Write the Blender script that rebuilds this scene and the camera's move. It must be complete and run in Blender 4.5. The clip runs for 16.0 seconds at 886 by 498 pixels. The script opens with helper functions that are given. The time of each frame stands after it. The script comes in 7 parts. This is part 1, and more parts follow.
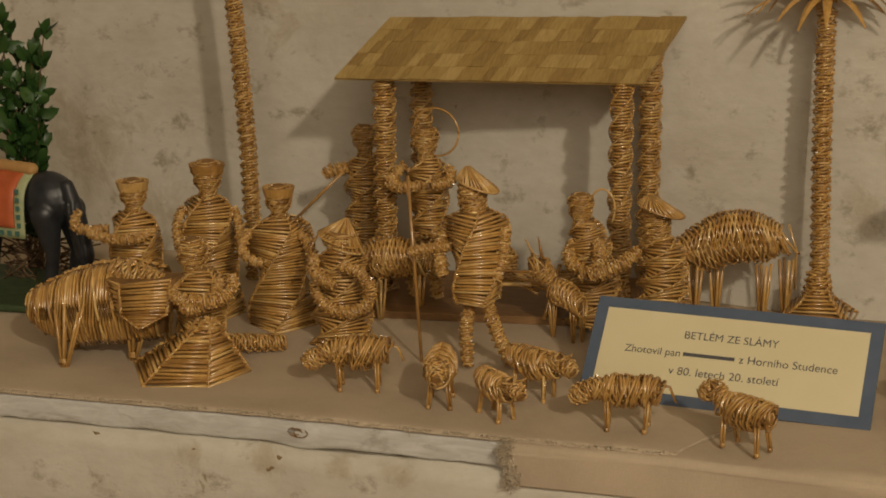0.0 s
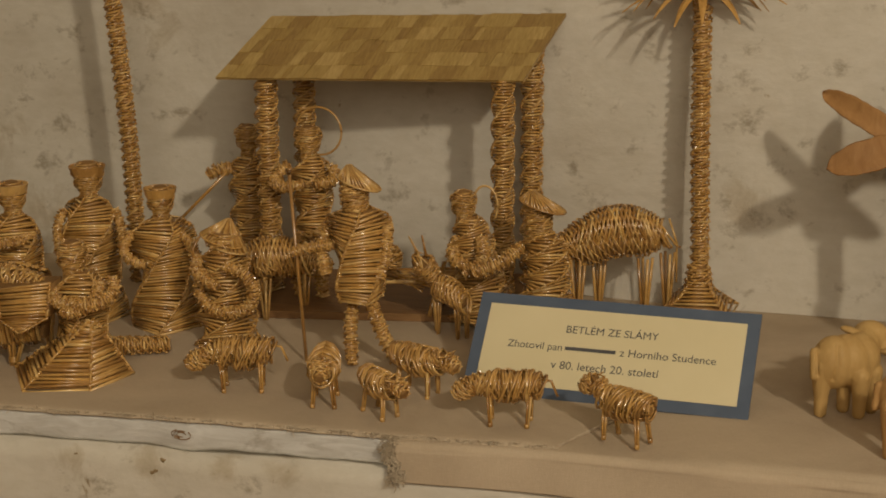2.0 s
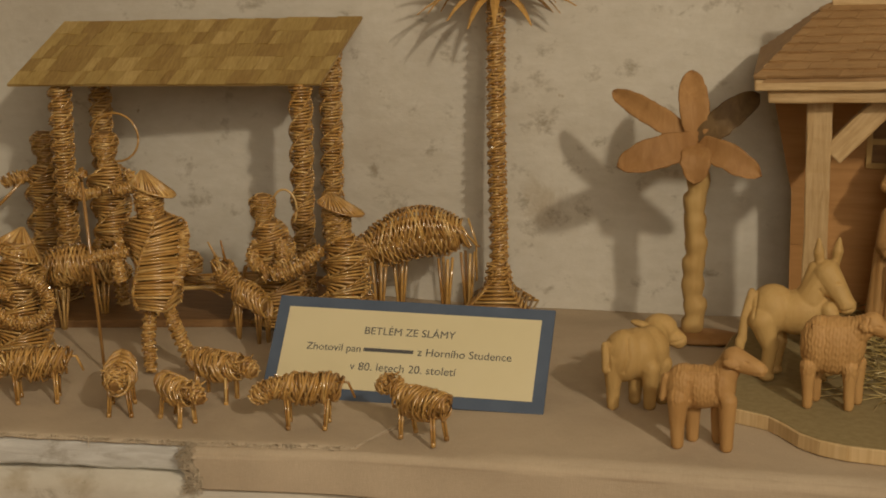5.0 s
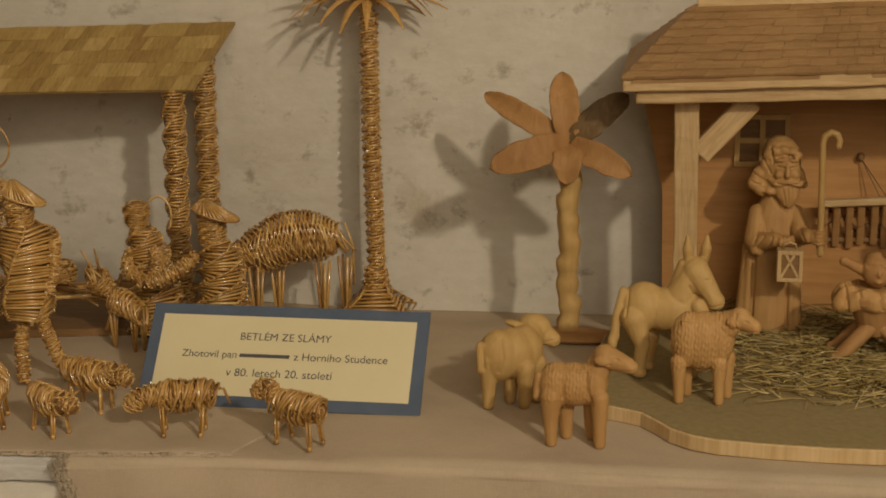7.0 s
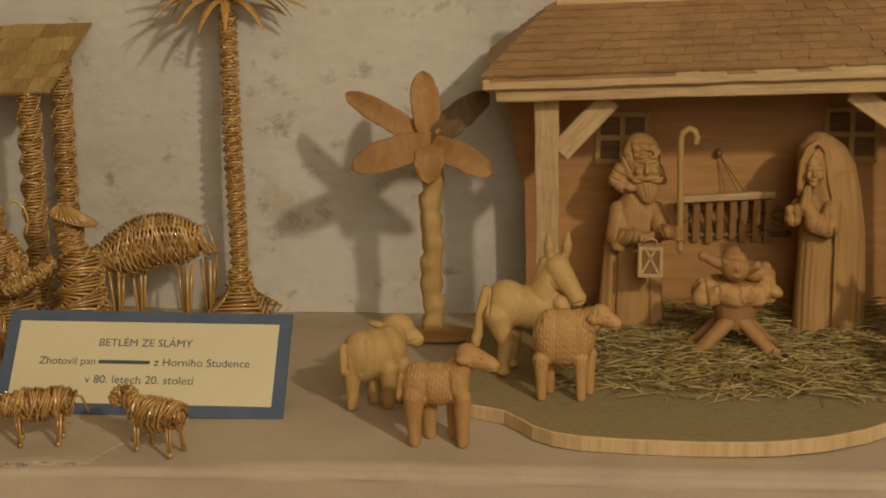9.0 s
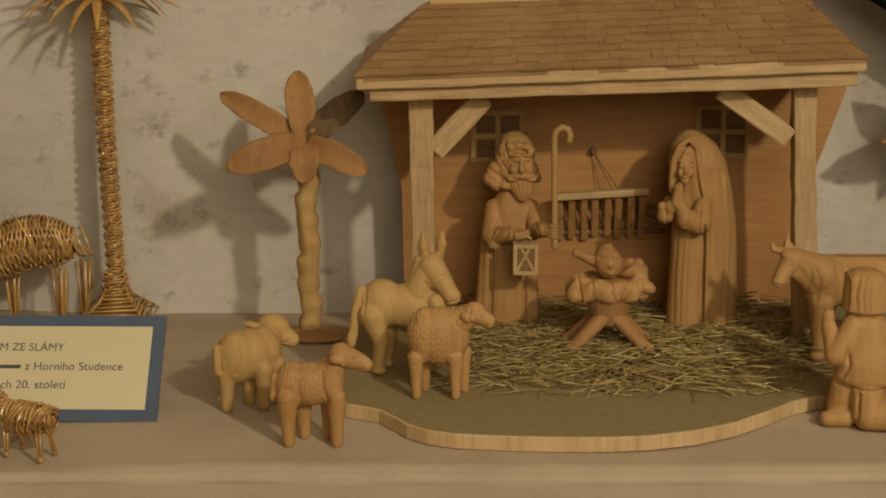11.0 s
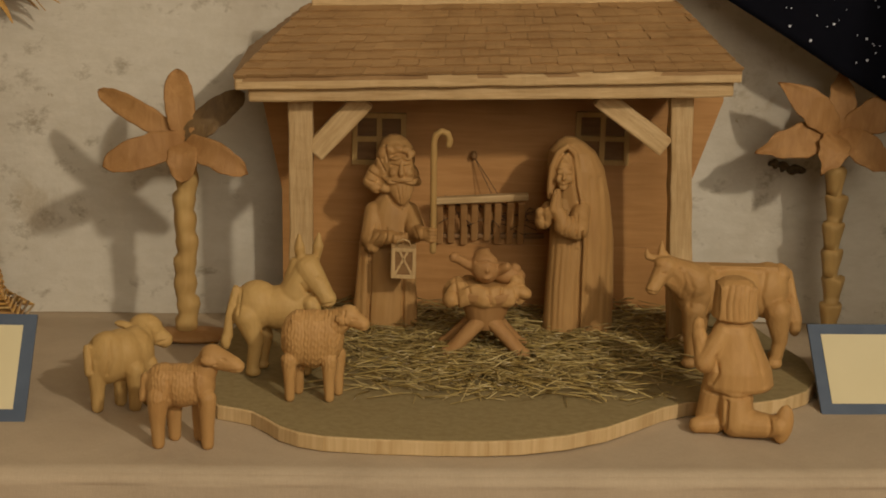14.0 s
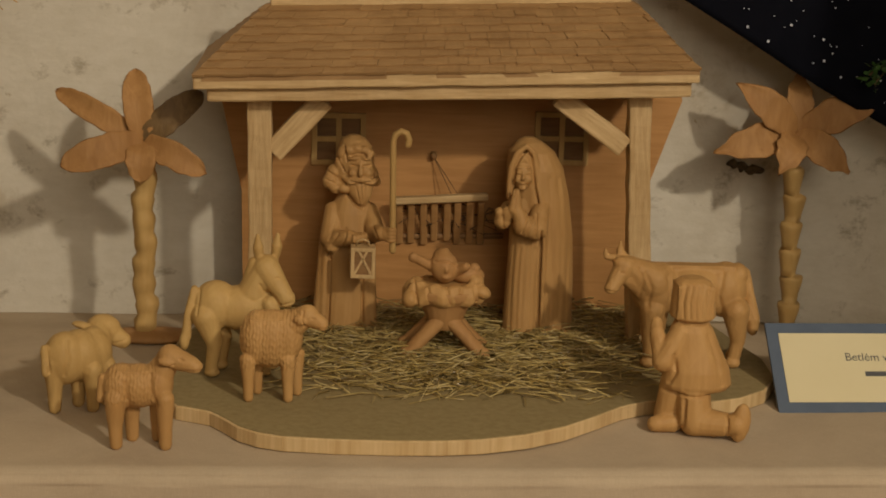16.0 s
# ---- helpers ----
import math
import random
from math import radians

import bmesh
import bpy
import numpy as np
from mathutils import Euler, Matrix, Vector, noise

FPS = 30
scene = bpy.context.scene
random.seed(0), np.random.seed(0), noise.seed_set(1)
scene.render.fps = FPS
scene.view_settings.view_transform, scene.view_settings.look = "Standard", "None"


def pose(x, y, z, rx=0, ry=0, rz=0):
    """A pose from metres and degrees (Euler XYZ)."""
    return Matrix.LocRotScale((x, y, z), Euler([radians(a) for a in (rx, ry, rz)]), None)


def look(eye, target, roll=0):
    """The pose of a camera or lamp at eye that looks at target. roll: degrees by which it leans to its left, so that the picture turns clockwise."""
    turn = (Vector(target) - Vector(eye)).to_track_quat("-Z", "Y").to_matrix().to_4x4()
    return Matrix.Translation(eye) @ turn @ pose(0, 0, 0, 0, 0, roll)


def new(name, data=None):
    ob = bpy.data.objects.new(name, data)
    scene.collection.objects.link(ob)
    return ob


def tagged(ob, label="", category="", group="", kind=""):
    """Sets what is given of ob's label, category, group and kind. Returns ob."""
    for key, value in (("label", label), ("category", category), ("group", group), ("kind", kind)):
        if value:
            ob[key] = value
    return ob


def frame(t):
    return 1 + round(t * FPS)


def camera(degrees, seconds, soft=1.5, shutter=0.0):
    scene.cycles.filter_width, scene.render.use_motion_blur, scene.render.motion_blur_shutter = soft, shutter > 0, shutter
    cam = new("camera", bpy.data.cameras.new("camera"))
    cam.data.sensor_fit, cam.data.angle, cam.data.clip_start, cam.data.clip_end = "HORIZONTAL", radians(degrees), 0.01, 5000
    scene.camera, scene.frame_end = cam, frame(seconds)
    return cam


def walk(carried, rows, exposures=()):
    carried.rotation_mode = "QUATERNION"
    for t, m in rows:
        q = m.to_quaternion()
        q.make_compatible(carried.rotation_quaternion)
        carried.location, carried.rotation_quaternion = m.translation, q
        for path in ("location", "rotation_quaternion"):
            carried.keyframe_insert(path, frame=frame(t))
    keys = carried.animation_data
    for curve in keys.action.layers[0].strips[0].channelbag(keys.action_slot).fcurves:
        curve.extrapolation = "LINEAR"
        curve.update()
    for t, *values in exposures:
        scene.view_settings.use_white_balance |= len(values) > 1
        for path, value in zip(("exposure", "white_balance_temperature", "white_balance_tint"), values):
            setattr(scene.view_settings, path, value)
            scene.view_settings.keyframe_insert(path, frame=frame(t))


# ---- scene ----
cam = camera(30.4, 16.0, 1.85)
PATH = [
    (0, (0.3600, -0.2128, 0.4706), (-0.2300, 1.2196, 0.0705), -0.68),
    (0.5, (0.3630, -0.2143, 0.4721), (-0.2101, 1.2246, 0.0705), -0.68),
    (1, (0.3683, -0.2139, 0.4715), (-0.1819, 1.2339, 0.0700), -0.67),
    (1.5, (0.3735, -0.2110, 0.4692), (-0.1511, 1.2465, 0.0688), -0.67),
    (2, (0.3754, -0.2102, 0.4712), (-0.1226, 1.2559, 0.0680), -0.66),
    (2.5, (0.3824, -0.2088, 0.4720), (-0.0931, 1.2645, 0.0682), -0.62),
    (3, (0.3888, -0.2087, 0.4718), (-0.0590, 1.2735, 0.0685), -0.54),
    (3.5, (0.3934, -0.2076, 0.4722), (-0.0238, 1.2832, 0.0680), -0.48),
    (4, (0.3957, -0.2054, 0.4715), (0.0068, 1.2930, 0.0670), -0.39),
    (6.5, (0.4220, -0.2117, 0.4712), (0.1565, 1.3151, 0.0734), -0.56),
    (7, (0.4236, -0.2101, 0.4722), (0.1865, 1.3212, 0.0733), -0.50),
    (7.5, (0.4274, -0.2075, 0.4706), (0.2194, 1.3280, 0.0720), -0.53),
    (8, (0.4264, -0.2060, 0.4678), (0.2518, 1.3343, 0.0713), -0.39),
    (8.5, (0.4309, -0.2055, 0.4702), (0.2845, 1.3371, 0.0717), -0.32),
    (9, (0.4382, -0.2026, 0.4715), (0.3182, 1.3418, 0.0711), -0.32),
    (9.5, (0.4430, -0.2000, 0.4704), (0.3500, 1.3461, 0.0692), -0.31),
    (12, (0.4671, -0.2055, 0.4726), (0.4868, 1.3433, 0.0716), 0.57),
    (12.5, (0.4707, -0.2024, 0.4721), (0.5069, 1.3462, 0.0714), 0.90),
    (13, (0.4727, -0.2012, 0.4725), (0.5255, 1.3470, 0.0722), 1.29),
    (13.5, (0.4748, -0.2017, 0.4736), (0.5422, 1.3461, 0.0738), 1.65),
    (14, (0.4779, -0.2032, 0.4747), (0.5560, 1.3441, 0.0750), 1.90),
    (14.5, (0.4792, -0.2042, 0.4740), (0.5681, 1.3430, 0.0762), 2.10),
    (15, (0.4806, -0.2042, 0.4734), (0.5796, 1.3426, 0.0765), 2.17),
    (15.5, (0.4830, -0.2045, 0.4724), (0.5890, 1.3421, 0.0765), 2.14),
    (16, (0.4830, -0.2046, 0.4740), (0.5953, 1.3411, 0.0766), 2.15),
]
walk(cam, [(t, look(eye, target, roll)) for t, eye, target, roll in PATH])

# ---- light ----
world = bpy.data.worlds.new("world")
scene.world = world
world.use_nodes = True
world.node_tree.nodes["Background"].inputs[0].default_value = (1.0, 0.8, 0.6, 1)
world.node_tree.nodes["Background"].inputs[1].default_value = 0.02


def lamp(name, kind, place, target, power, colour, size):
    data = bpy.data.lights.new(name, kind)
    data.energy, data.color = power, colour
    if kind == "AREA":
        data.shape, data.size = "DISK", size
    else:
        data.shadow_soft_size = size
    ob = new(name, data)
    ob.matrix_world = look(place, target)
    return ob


lamp("spot_lamp", "AREA", (1.9, -1.4, 1.77), (0.2, 1.3, 0.1), 40.5, (1.0, 0.86, 0.66), 0.15)
# broad fill out of view, added to lift the shaded parts
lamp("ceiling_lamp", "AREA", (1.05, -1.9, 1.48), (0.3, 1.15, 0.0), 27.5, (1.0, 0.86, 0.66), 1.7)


# ---- materials ----
class Nodes:
    def __init__(self, name):
        self.m = bpy.data.materials.new(name)
        self.m.use_nodes = True
        self.t = self.m.node_tree
        self.b = self.t.nodes["Principled BSDF"]

    def add(self, kind, **values):
        n = self.t.nodes.new(kind)
        for k, v in values.items():
            n.inputs[k.replace("_", " ")].default_value = v
        return n

    def link(self, a, out, b, into):
        self.t.links.new(a.outputs[out], b.inputs[into])

    def coords(self, scale=(1, 1, 1)):
        c, m = self.add("ShaderNodeTexCoord"), self.add("ShaderNodeMapping")
        m.inputs["Scale"].default_value = scale
        self.link(c, "Object", m, "Vector")
        return m

    def noise(self, scale, detail=4, stretch=(1, 1, 1), rough=0.55, warp=0.0):
        n = self.add("ShaderNodeTexNoise", Scale=scale, Detail=detail, Roughness=rough, Distortion=warp)
        self.link(self.coords(stretch), "Vector", n, "Vector")
        return n

    def ramp(self, source, out, *stops):
        r = self.add("ShaderNodeValToRGB")
        while len(r.color_ramp.elements) < len(stops):
            r.color_ramp.elements.new(0.5)
        for e, (p, c) in zip(r.color_ramp.elements, stops):
            e.position, e.color = p, (*c, 1) if len(c) == 3 else c
        self.link(source, out, r, "Fac")
        return r

    def mix(self, a, b, fac, mode="MIX", amount=None):
        m = self.t.nodes.new("ShaderNodeMixRGB")
        m.blend_type = mode
        self.link(a, 0, m, "Color1")
        self.link(b, 0, m, "Color2")
        if amount is not None:
            m.inputs["Fac"].default_value = amount
        else:
            self.link(fac, 0, m, "Fac")
        return m

    def bump(self, source, strength, distance=0.001, before=None):
        n = self.add("ShaderNodeBump", Strength=strength, Distance=distance)
        self.link(source, 0, n, "Height")
        if before:
            self.link(before, "Normal", n, "Normal")
        return n

    def done(self, colour, rough=0.6, normal=None, spec=0.5, metal=0.0):
        if isinstance(colour, tuple):
            self.b.inputs["Base Color"].default_value = (*colour, 1)
        else:
            self.link(colour, 0, self.b, "Base Color")
        self.b.inputs["Roughness"].default_value = rough
        self.b.inputs["Specular IOR Level"].default_value = spec
        self.b.inputs["Metallic"].default_value = metal
        if normal:
            self.link(normal, "Normal", self.b, "Normal")
        return self.m


# damp stains on the back wall and bare patches on the ledge front: x, y, z, reach
STAINS = ((-0.765, 1.40, 0.12, 0.13), (-0.67, 1.40, 0.04, 0.08), (-0.53, 1.40, 0.267, 0.08), (0.15, 1.40, 0.10, 0.05), (0.87, 1.40, 0.24, 0.06), (-0.262, 0.905, -0.040, 0.035), (-0.20, 0.915, -0.036, 0.035), (-0.15, 0.92, -0.034, 0.03), (-0.335, 0.90, -0.04, 0.025))


def plaster_material():
    n = Nodes("plaster")
    big = n.noise(5, 6, (1, 1, 1), 0.6, 0.4)
    fine = n.noise(45, 6, (1, 1, 2.2), 0.65)
    spots = n.noise(24, 6, (1, 1, 1.2), 0.72, 0.15)
    a = n.ramp(big, 0, (0.3, (0.54, 0.49, 0.41)), (0.5, (0.64, 0.6, 0.52)), (0.8, (0.7, 0.66, 0.58)))
    b = n.ramp(spots, 0, (0.31, (0.36, 0.30, 0.22)), (0.43, (1, 1, 1)))
    c = n.ramp(fine, 0, (0.3, (0.9, 0.89, 0.86)), (0.7, (1, 1, 1)))
    col = n.mix(n.mix(a, b, None, "MULTIPLY", 0.6), c, None, "MULTIPLY", 1.0)
    damp = n.noise(26, 6, (1, 1, 0.8), 0.66, 0.6)
    for x, y, z, wide in STAINS:
        place = n.add("ShaderNodeVectorMath")
        place.operation = "DISTANCE"
        place.inputs[1].default_value = (x, y, z)
        n.link(n.coords(), "Vector", place, 0)
        fade = n.t.nodes.new("ShaderNodeMapRange")
        fade.inputs["From Max"].default_value, fade.inputs["To Min"].default_value, fade.inputs["To Max"].default_value = wide, 0.24, -0.12
        n.link(place, "Value", fade, "Value")
        both = n.t.nodes.new("ShaderNodeMath")
        both.operation = "ADD"
        n.link(damp, 0, both, 0)
        n.link(fade, 0, both, 1)
        spot = n.ramp(both, 0, (0.57, (1, 1, 1)), (0.72, (0.76, 0.70, 0.61)), (0.86, (0.62, 0.55, 0.45)))
        col = n.mix(col, spot, None, "MULTIPLY", 0.7)
    h1 = n.bump(big, 0.3, 0.012)
    h2 = n.bump(spots, 0.25, 0.002, h1)
    h3 = n.bump(fine, 0.4, 0.0011, h2)
    return n.done(col, 0.88, h3, 0.2)


def cloth_material(name, dark, light):
    n = Nodes(name)
    big = n.noise(9, 5, (1, 1, 1), 0.6, 0.5)
    thread_a = n.noise(170, 3, (1, 9, 9))
    thread_b = n.noise(170, 3, (9, 1, 1))
    weave = n.mix(thread_a, thread_b, None, "MULTIPLY", 1.0)
    a = n.ramp(big, 0, (0.3, dark), (0.75, light))
    b = n.ramp(weave, 0, (0.1, (0.78, 0.76, 0.72)), (0.4, (1, 1, 1)))
    col = n.mix(a, b, None, "MULTIPLY", 0.45)
    h = n.bump(weave, 0.3, 0.0012, n.bump(big, 0.25, 0.006))
    return n.done(col, 0.92, h, 0.15)


def straw_material(name, tones, rough=0.28):
    n = Nodes(name)
    g = n.add("ShaderNodeNewGeometry")
    r = n.add("ShaderNodeValToRGB")
    for e in range(len(tones) - 2):
        r.color_ramp.elements.new(0.5)
    for k, (e, c) in enumerate(zip(r.color_ramp.elements, tones)):
        e.position, e.color = k / (len(tones) - 1), (*c, 1)
    n.link(g, "Random Per Island", r, "Fac")
    f = n.noise(160, 3)
    shade = n.ramp(f, 0, (0.3, (0.76, 0.72, 0.64)), (0.65, (1, 1, 1)))
    col = n.mix(r, shade, None, "MULTIPLY", 1.0)
    h = n.bump(f, 0.1, 0.0004)
    n.done(col, rough, h, 0.9)
    n.b.inputs["Coat Weight"].default_value = 0.35
    n.b.inputs["Coat Roughness"].default_value = 0.16
    gloss = n.t.nodes.new("ShaderNodeMath")
    gloss.operation = "MULTIPLY"
    gloss.inputs[1].default_value = 7.31
    n.link(g, "Random Per Island", gloss, 0)
    part_of = n.t.nodes.new("ShaderNodeMath")
    part_of.operation = "FRACT"
    n.link(gloss, 0, part_of, 0)
    span = n.t.nodes.new("ShaderNodeMapRange")
    span.inputs["To Min"].default_value, span.inputs["To Max"].default_value = rough * 0.6, rough * 2.4
    n.link(part_of, 0, span, "Value")
    n.link(span, 0, n.b, "Roughness")
    return n.m


def wood_material(name, dark, light, grain=(1, 1, 14), scale=30, rough=0.6, relief=0.35, rings=True):
    n = Nodes(name)
    info = n.add("ShaderNodeObjectInfo")
    g = n.noise(scale, 6, grain, 0.6, 0.6)
    big = n.noise(14, 4, (1, 1, 1), 0.5, 0.3)
    a = n.ramp(g, 0, (0.28, dark), (0.7, light))
    b = n.ramp(big, 0, (0.3, (0.8, 0.77, 0.74)), (0.7, (1, 1, 1)))
    tone = n.ramp(info, "Random", (0.0, (0.86, 0.84, 0.82)), (1.0, (1, 1, 1)))
    col = n.mix(n.mix(a, b, None, "MULTIPLY", 0.9), tone, None, "MULTIPLY", 0.9)
    cuts = n.add("ShaderNodeTexVoronoi", Scale=120)
    n.link(n.coords((1, 1, 0.5)), "Vector", cuts, "Vector")
    h = n.bump(g, relief, 0.0012, n.bump(cuts, relief * 0.6, 0.0012))
    return n.done(col, rough, h, 0.3)


def plain_material(name, dark, light, scale=40, rough=0.6, relief=0.15, spec=0.4):
    n = Nodes(name)
    g = n.noise(scale, 5)
    return n.done(n.ramp(g, 0, (0.3, dark), (0.7, light)), rough, n.bump(g, relief, 0.0008), spec)


PLASTER = plaster_material()
LINEN = cloth_material("linen_cloth", (0.455, 0.365, 0.262), (0.57, 0.466, 0.342))
LINEN_FIBRE = plain_material("linen_fibre", (0.5, 0.41, 0.29), (0.66, 0.56, 0.42), 60, 0.9)
PAINTED_BOARD = None
STRAW = straw_material("golden_straw", ((0.33, 0.165, 0.042), (0.54, 0.305, 0.085), (0.64, 0.385, 0.118), (0.45, 0.24, 0.06), (0.78, 0.53, 0.205)), 0.2)
STRAW_FLAT = straw_material("flattened_straw", ((0.34, 0.21, 0.06), (0.44, 0.29, 0.09), (0.5, 0.34, 0.12)), 0.5)
# dark brown for shade painted between straws, and for the knot crack
GAP_SHADE = plain_material("gap_shade", (0.18, 0.092, 0.026), (0.28, 0.15, 0.045), 80, 0.8)
HAY = straw_material("dry_hay", ((0.2, 0.135, 0.036), (0.40, 0.29, 0.088), (0.53, 0.4, 0.14), (0.28, 0.2, 0.06), (0.72, 0.58, 0.26)), 0.4)
PINE = wood_material("pale_pine", (0.5, 0.33, 0.15), (0.66, 0.48, 0.25), (12, 12, 1), 22, 0.6, 0.5)
PINE_ALONG = wood_material("pine_beam", (0.52, 0.35, 0.16), (0.72, 0.53, 0.29), (1, 12, 12), 22, 0.6, 0.8)
PINE_EDGE = wood_material("pine_edge", (0.55, 0.37, 0.165), (0.78, 0.6, 0.345), (6, 6, 0.2), 24, 0.65, 0.3)
LINDEN = wood_material("carved_linden", (0.47, 0.265, 0.094), (0.57, 0.345, 0.134), (9, 9, 1.1), 11, 0.6, 0.3)
LINDEN_PALE = wood_material("carved_pale_linden", (0.51, 0.325, 0.115), (0.6, 0.405, 0.16), (9, 9, 1.1), 11, 0.6, 0.3)
LINDEN_RED = wood_material("carved_reddish_wood", (0.42, 0.225, 0.084), (0.51, 0.29, 0.115), (9, 9, 1.1), 11, 0.65, 0.4)
PALM_LEAF = wood_material("carved_palm_leaf", (0.35, 0.18, 0.062), (0.46, 0.255, 0.096), (9, 9, 2), 14, 0.65, 0.7)
PANEL = wood_material("stained_panel", (0.46, 0.235, 0.08), (0.58, 0.315, 0.118), (1, 9, 12), 14, 0.5, 0.2)
SHINGLE = wood_material("wood_shingle", (0.33, 0.195, 0.085), (0.45, 0.28, 0.125), (2, 12, 12), 22, 0.6, 0.3)
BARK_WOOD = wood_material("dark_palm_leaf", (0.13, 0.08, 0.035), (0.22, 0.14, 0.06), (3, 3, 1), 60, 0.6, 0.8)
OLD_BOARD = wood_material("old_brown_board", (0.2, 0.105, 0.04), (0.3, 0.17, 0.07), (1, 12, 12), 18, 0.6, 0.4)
MOSS_PAPER = plain_material("dull_green_paper", (0.25, 0.19, 0.085), (0.31, 0.245, 0.12), 150, 0.9, 0.3)
BLUE_CARD = plain_material("blue_card", (0.075, 0.1, 0.15), (0.095, 0.125, 0.18), 30, 0.6)
CREAM = plain_material("cream_paper", (0.66, 0.58, 0.36), (0.7, 0.62, 0.4), 12, 0.5, 0.05)
INK = plain_material("grey_ink", (0.07, 0.07, 0.075), (0.09, 0.09, 0.095), 50, 0.6)
BLACK_PAINT = plain_material("black_glazed_clay", (0.012, 0.013, 0.016), (0.03, 0.032, 0.036), 60, 0.4, 0.2, 0.5)
ORANGE_PAINT = plain_material("orange_paint", (0.42, 0.09, 0.03), (0.52, 0.13, 0.045), 70, 0.5)
GREEN_PAINT = plain_material("pale_green_paint", (0.28, 0.33, 0.17), (0.4, 0.42, 0.24), 70, 0.5)
TEAL_PAINT = plain_material("teal_paint", (0.05, 0.13, 0.12), (0.08, 0.18, 0.15), 70, 0.5)
GRASS_PAINT = plain_material("dark_green_base", (0.03, 0.05, 0.02), (0.06, 0.09, 0.035), 90, 0.6, 0.5)
LEAF = plain_material("box_leaf", (0.02, 0.055, 0.012), (0.05, 0.11, 0.025), 60, 0.35)
TWIG = plain_material("twig_brown", (0.09, 0.05, 0.025), (0.15, 0.09, 0.045), 90, 0.8)
NIGHT = plain_material("night_blue_cloth", (0.0025, 0.003, 0.006), (0.005, 0.0055, 0.01), 20, 0.9, 0.15, 0.08)
DARK_EARTH = plain_material("dark_crumbled_earth", (0.06, 0.045, 0.03), (0.15, 0.11, 0.065), 260, 0.95, 0.6, 0.1)
BARE_PLASTER = plain_material("bare_earth_plaster", (0.2, 0.14, 0.075), (0.34, 0.25, 0.14), 300, 0.95, 0.5, 0.1)
STAR = plain_material("pale_star_paint", (0.4, 0.42, 0.5), (0.6, 0.62, 0.7), 40, 0.6)


def painted_board():
    n = Nodes("worn_white_paint")
    g = n.noise(26, 6, (1, 5, 5), 0.65, 0.6)
    s = n.noise(11, 6, (1, 2, 2), 0.7, 0.6)
    a = n.ramp(g, 0, (0.3, (0.46, 0.44, 0.40)), (0.6, (0.62, 0.61, 0.58)), (0.8, (0.68, 0.67, 0.64)))
    b = n.ramp(s, 0, (0.3, (0.45, 0.38, 0.3)), (0.42, (1, 1, 1)))
    return n.done(n.mix(a, b, None, "MULTIPLY", 0.7), 0.7, n.bump(g, 0.6, 0.0015), 0.3)


PAINTED_BOARD = painted_board()


# ---- mesh helpers ----
def mesh_of(name, verts, faces, materials, smooth=False):
    me = bpy.data.meshes.new(name)
    me.from_pydata([tuple(v) for v in verts], [], faces)
    me.update()
    for m in materials if isinstance(materials, (list, tuple)) else [materials]:
        me.materials.append(m)
    if smooth:
        for p in me.polygons:
            p.use_smooth = True
    return me


def part(name, me, parent=None, label=""):
    ob = new(name, me)
    if parent:
        ob.parent = parent
    if label:
        ob["label"] = label
    return ob


def from_bm(name, bm, material, smooth=False):
    me = bpy.data.meshes.new(name)
    bmesh.ops.recalc_face_normals(bm, faces=bm.faces)
    bm.to_mesh(me)
    bm.free()
    me.materials.append(material)
    if smooth:
        for p in me.polygons:
            p.use_smooth = True
    return me


def lerp_table(table, x):
    if x <= table[0][0]:
        return table[0][1]
    for (a, u), (b, v) in zip(table, table[1:]):
        if x <= b:
            return u + (v - u) * (x - a) / (b - a)
    return table[-1][1]


def ease(a, b, x):
    k = min(1, max(0, (x - a) / (b - a)))
    return k * k * (3 - 2 * k)


def prism(outline, z0, z1, bevel=0.0008):
    """A slab with the given outline."""
    bm = bmesh.new()
    vs = [bm.verts.new((x, y, z0)) for x, y in outline]
    f = bm.faces.new(vs)
    up = bmesh.ops.extrude_face_region(bm, geom=[f])
    bmesh.ops.translate(bm, vec=(0, 0, z1 - z0), verts=[v for v in up["geom"] if isinstance(v, bmesh.types.BMVert)])
    if bevel:
        bmesh.ops.bevel(bm, geom=[e for e in bm.edges if abs(e.verts[0].co.z - e.verts[1].co.z) < 1e-6], offset=bevel, segments=1, affect="EDGES")
    return bm


def block(sx, sy, sz, bevel=0.0008, wobble=0.0, cuts=0, axis=0):
    """A bevelled block about the origin; cuts and wobble make it hand-hewn along one axis."""
    bm = bmesh.new()
    bmesh.ops.create_cube(bm, size=1)
    bmesh.ops.scale(bm, vec=(sx, sy, sz), verts=bm.verts)
    if bevel:
        bmesh.ops.bevel(bm, geom=list(bm.edges), offset=bevel, segments=2, affect="EDGES", profile=0.5)
    if cuts:
        length = (sx, sy, sz)[axis]
        for k in range(1, cuts):
            co, no = [0, 0, 0], [0, 0, 0]
            co[axis], no[axis] = -length / 2 + length * k / cuts, 1
            bmesh.ops.bisect_plane(bm, geom=list(bm.verts) + list(bm.edges) + list(bm.faces), plane_co=co, plane_no=no)
    if wobble:
        for v in bm.verts:
            p = Vector(v.co) * 38 + Vector((sx * 900, sy * 700, sz * 500))
            off = noise.noise_vector(p) * wobble
            off[axis] *= 0.3
            v.co += off
    return bm


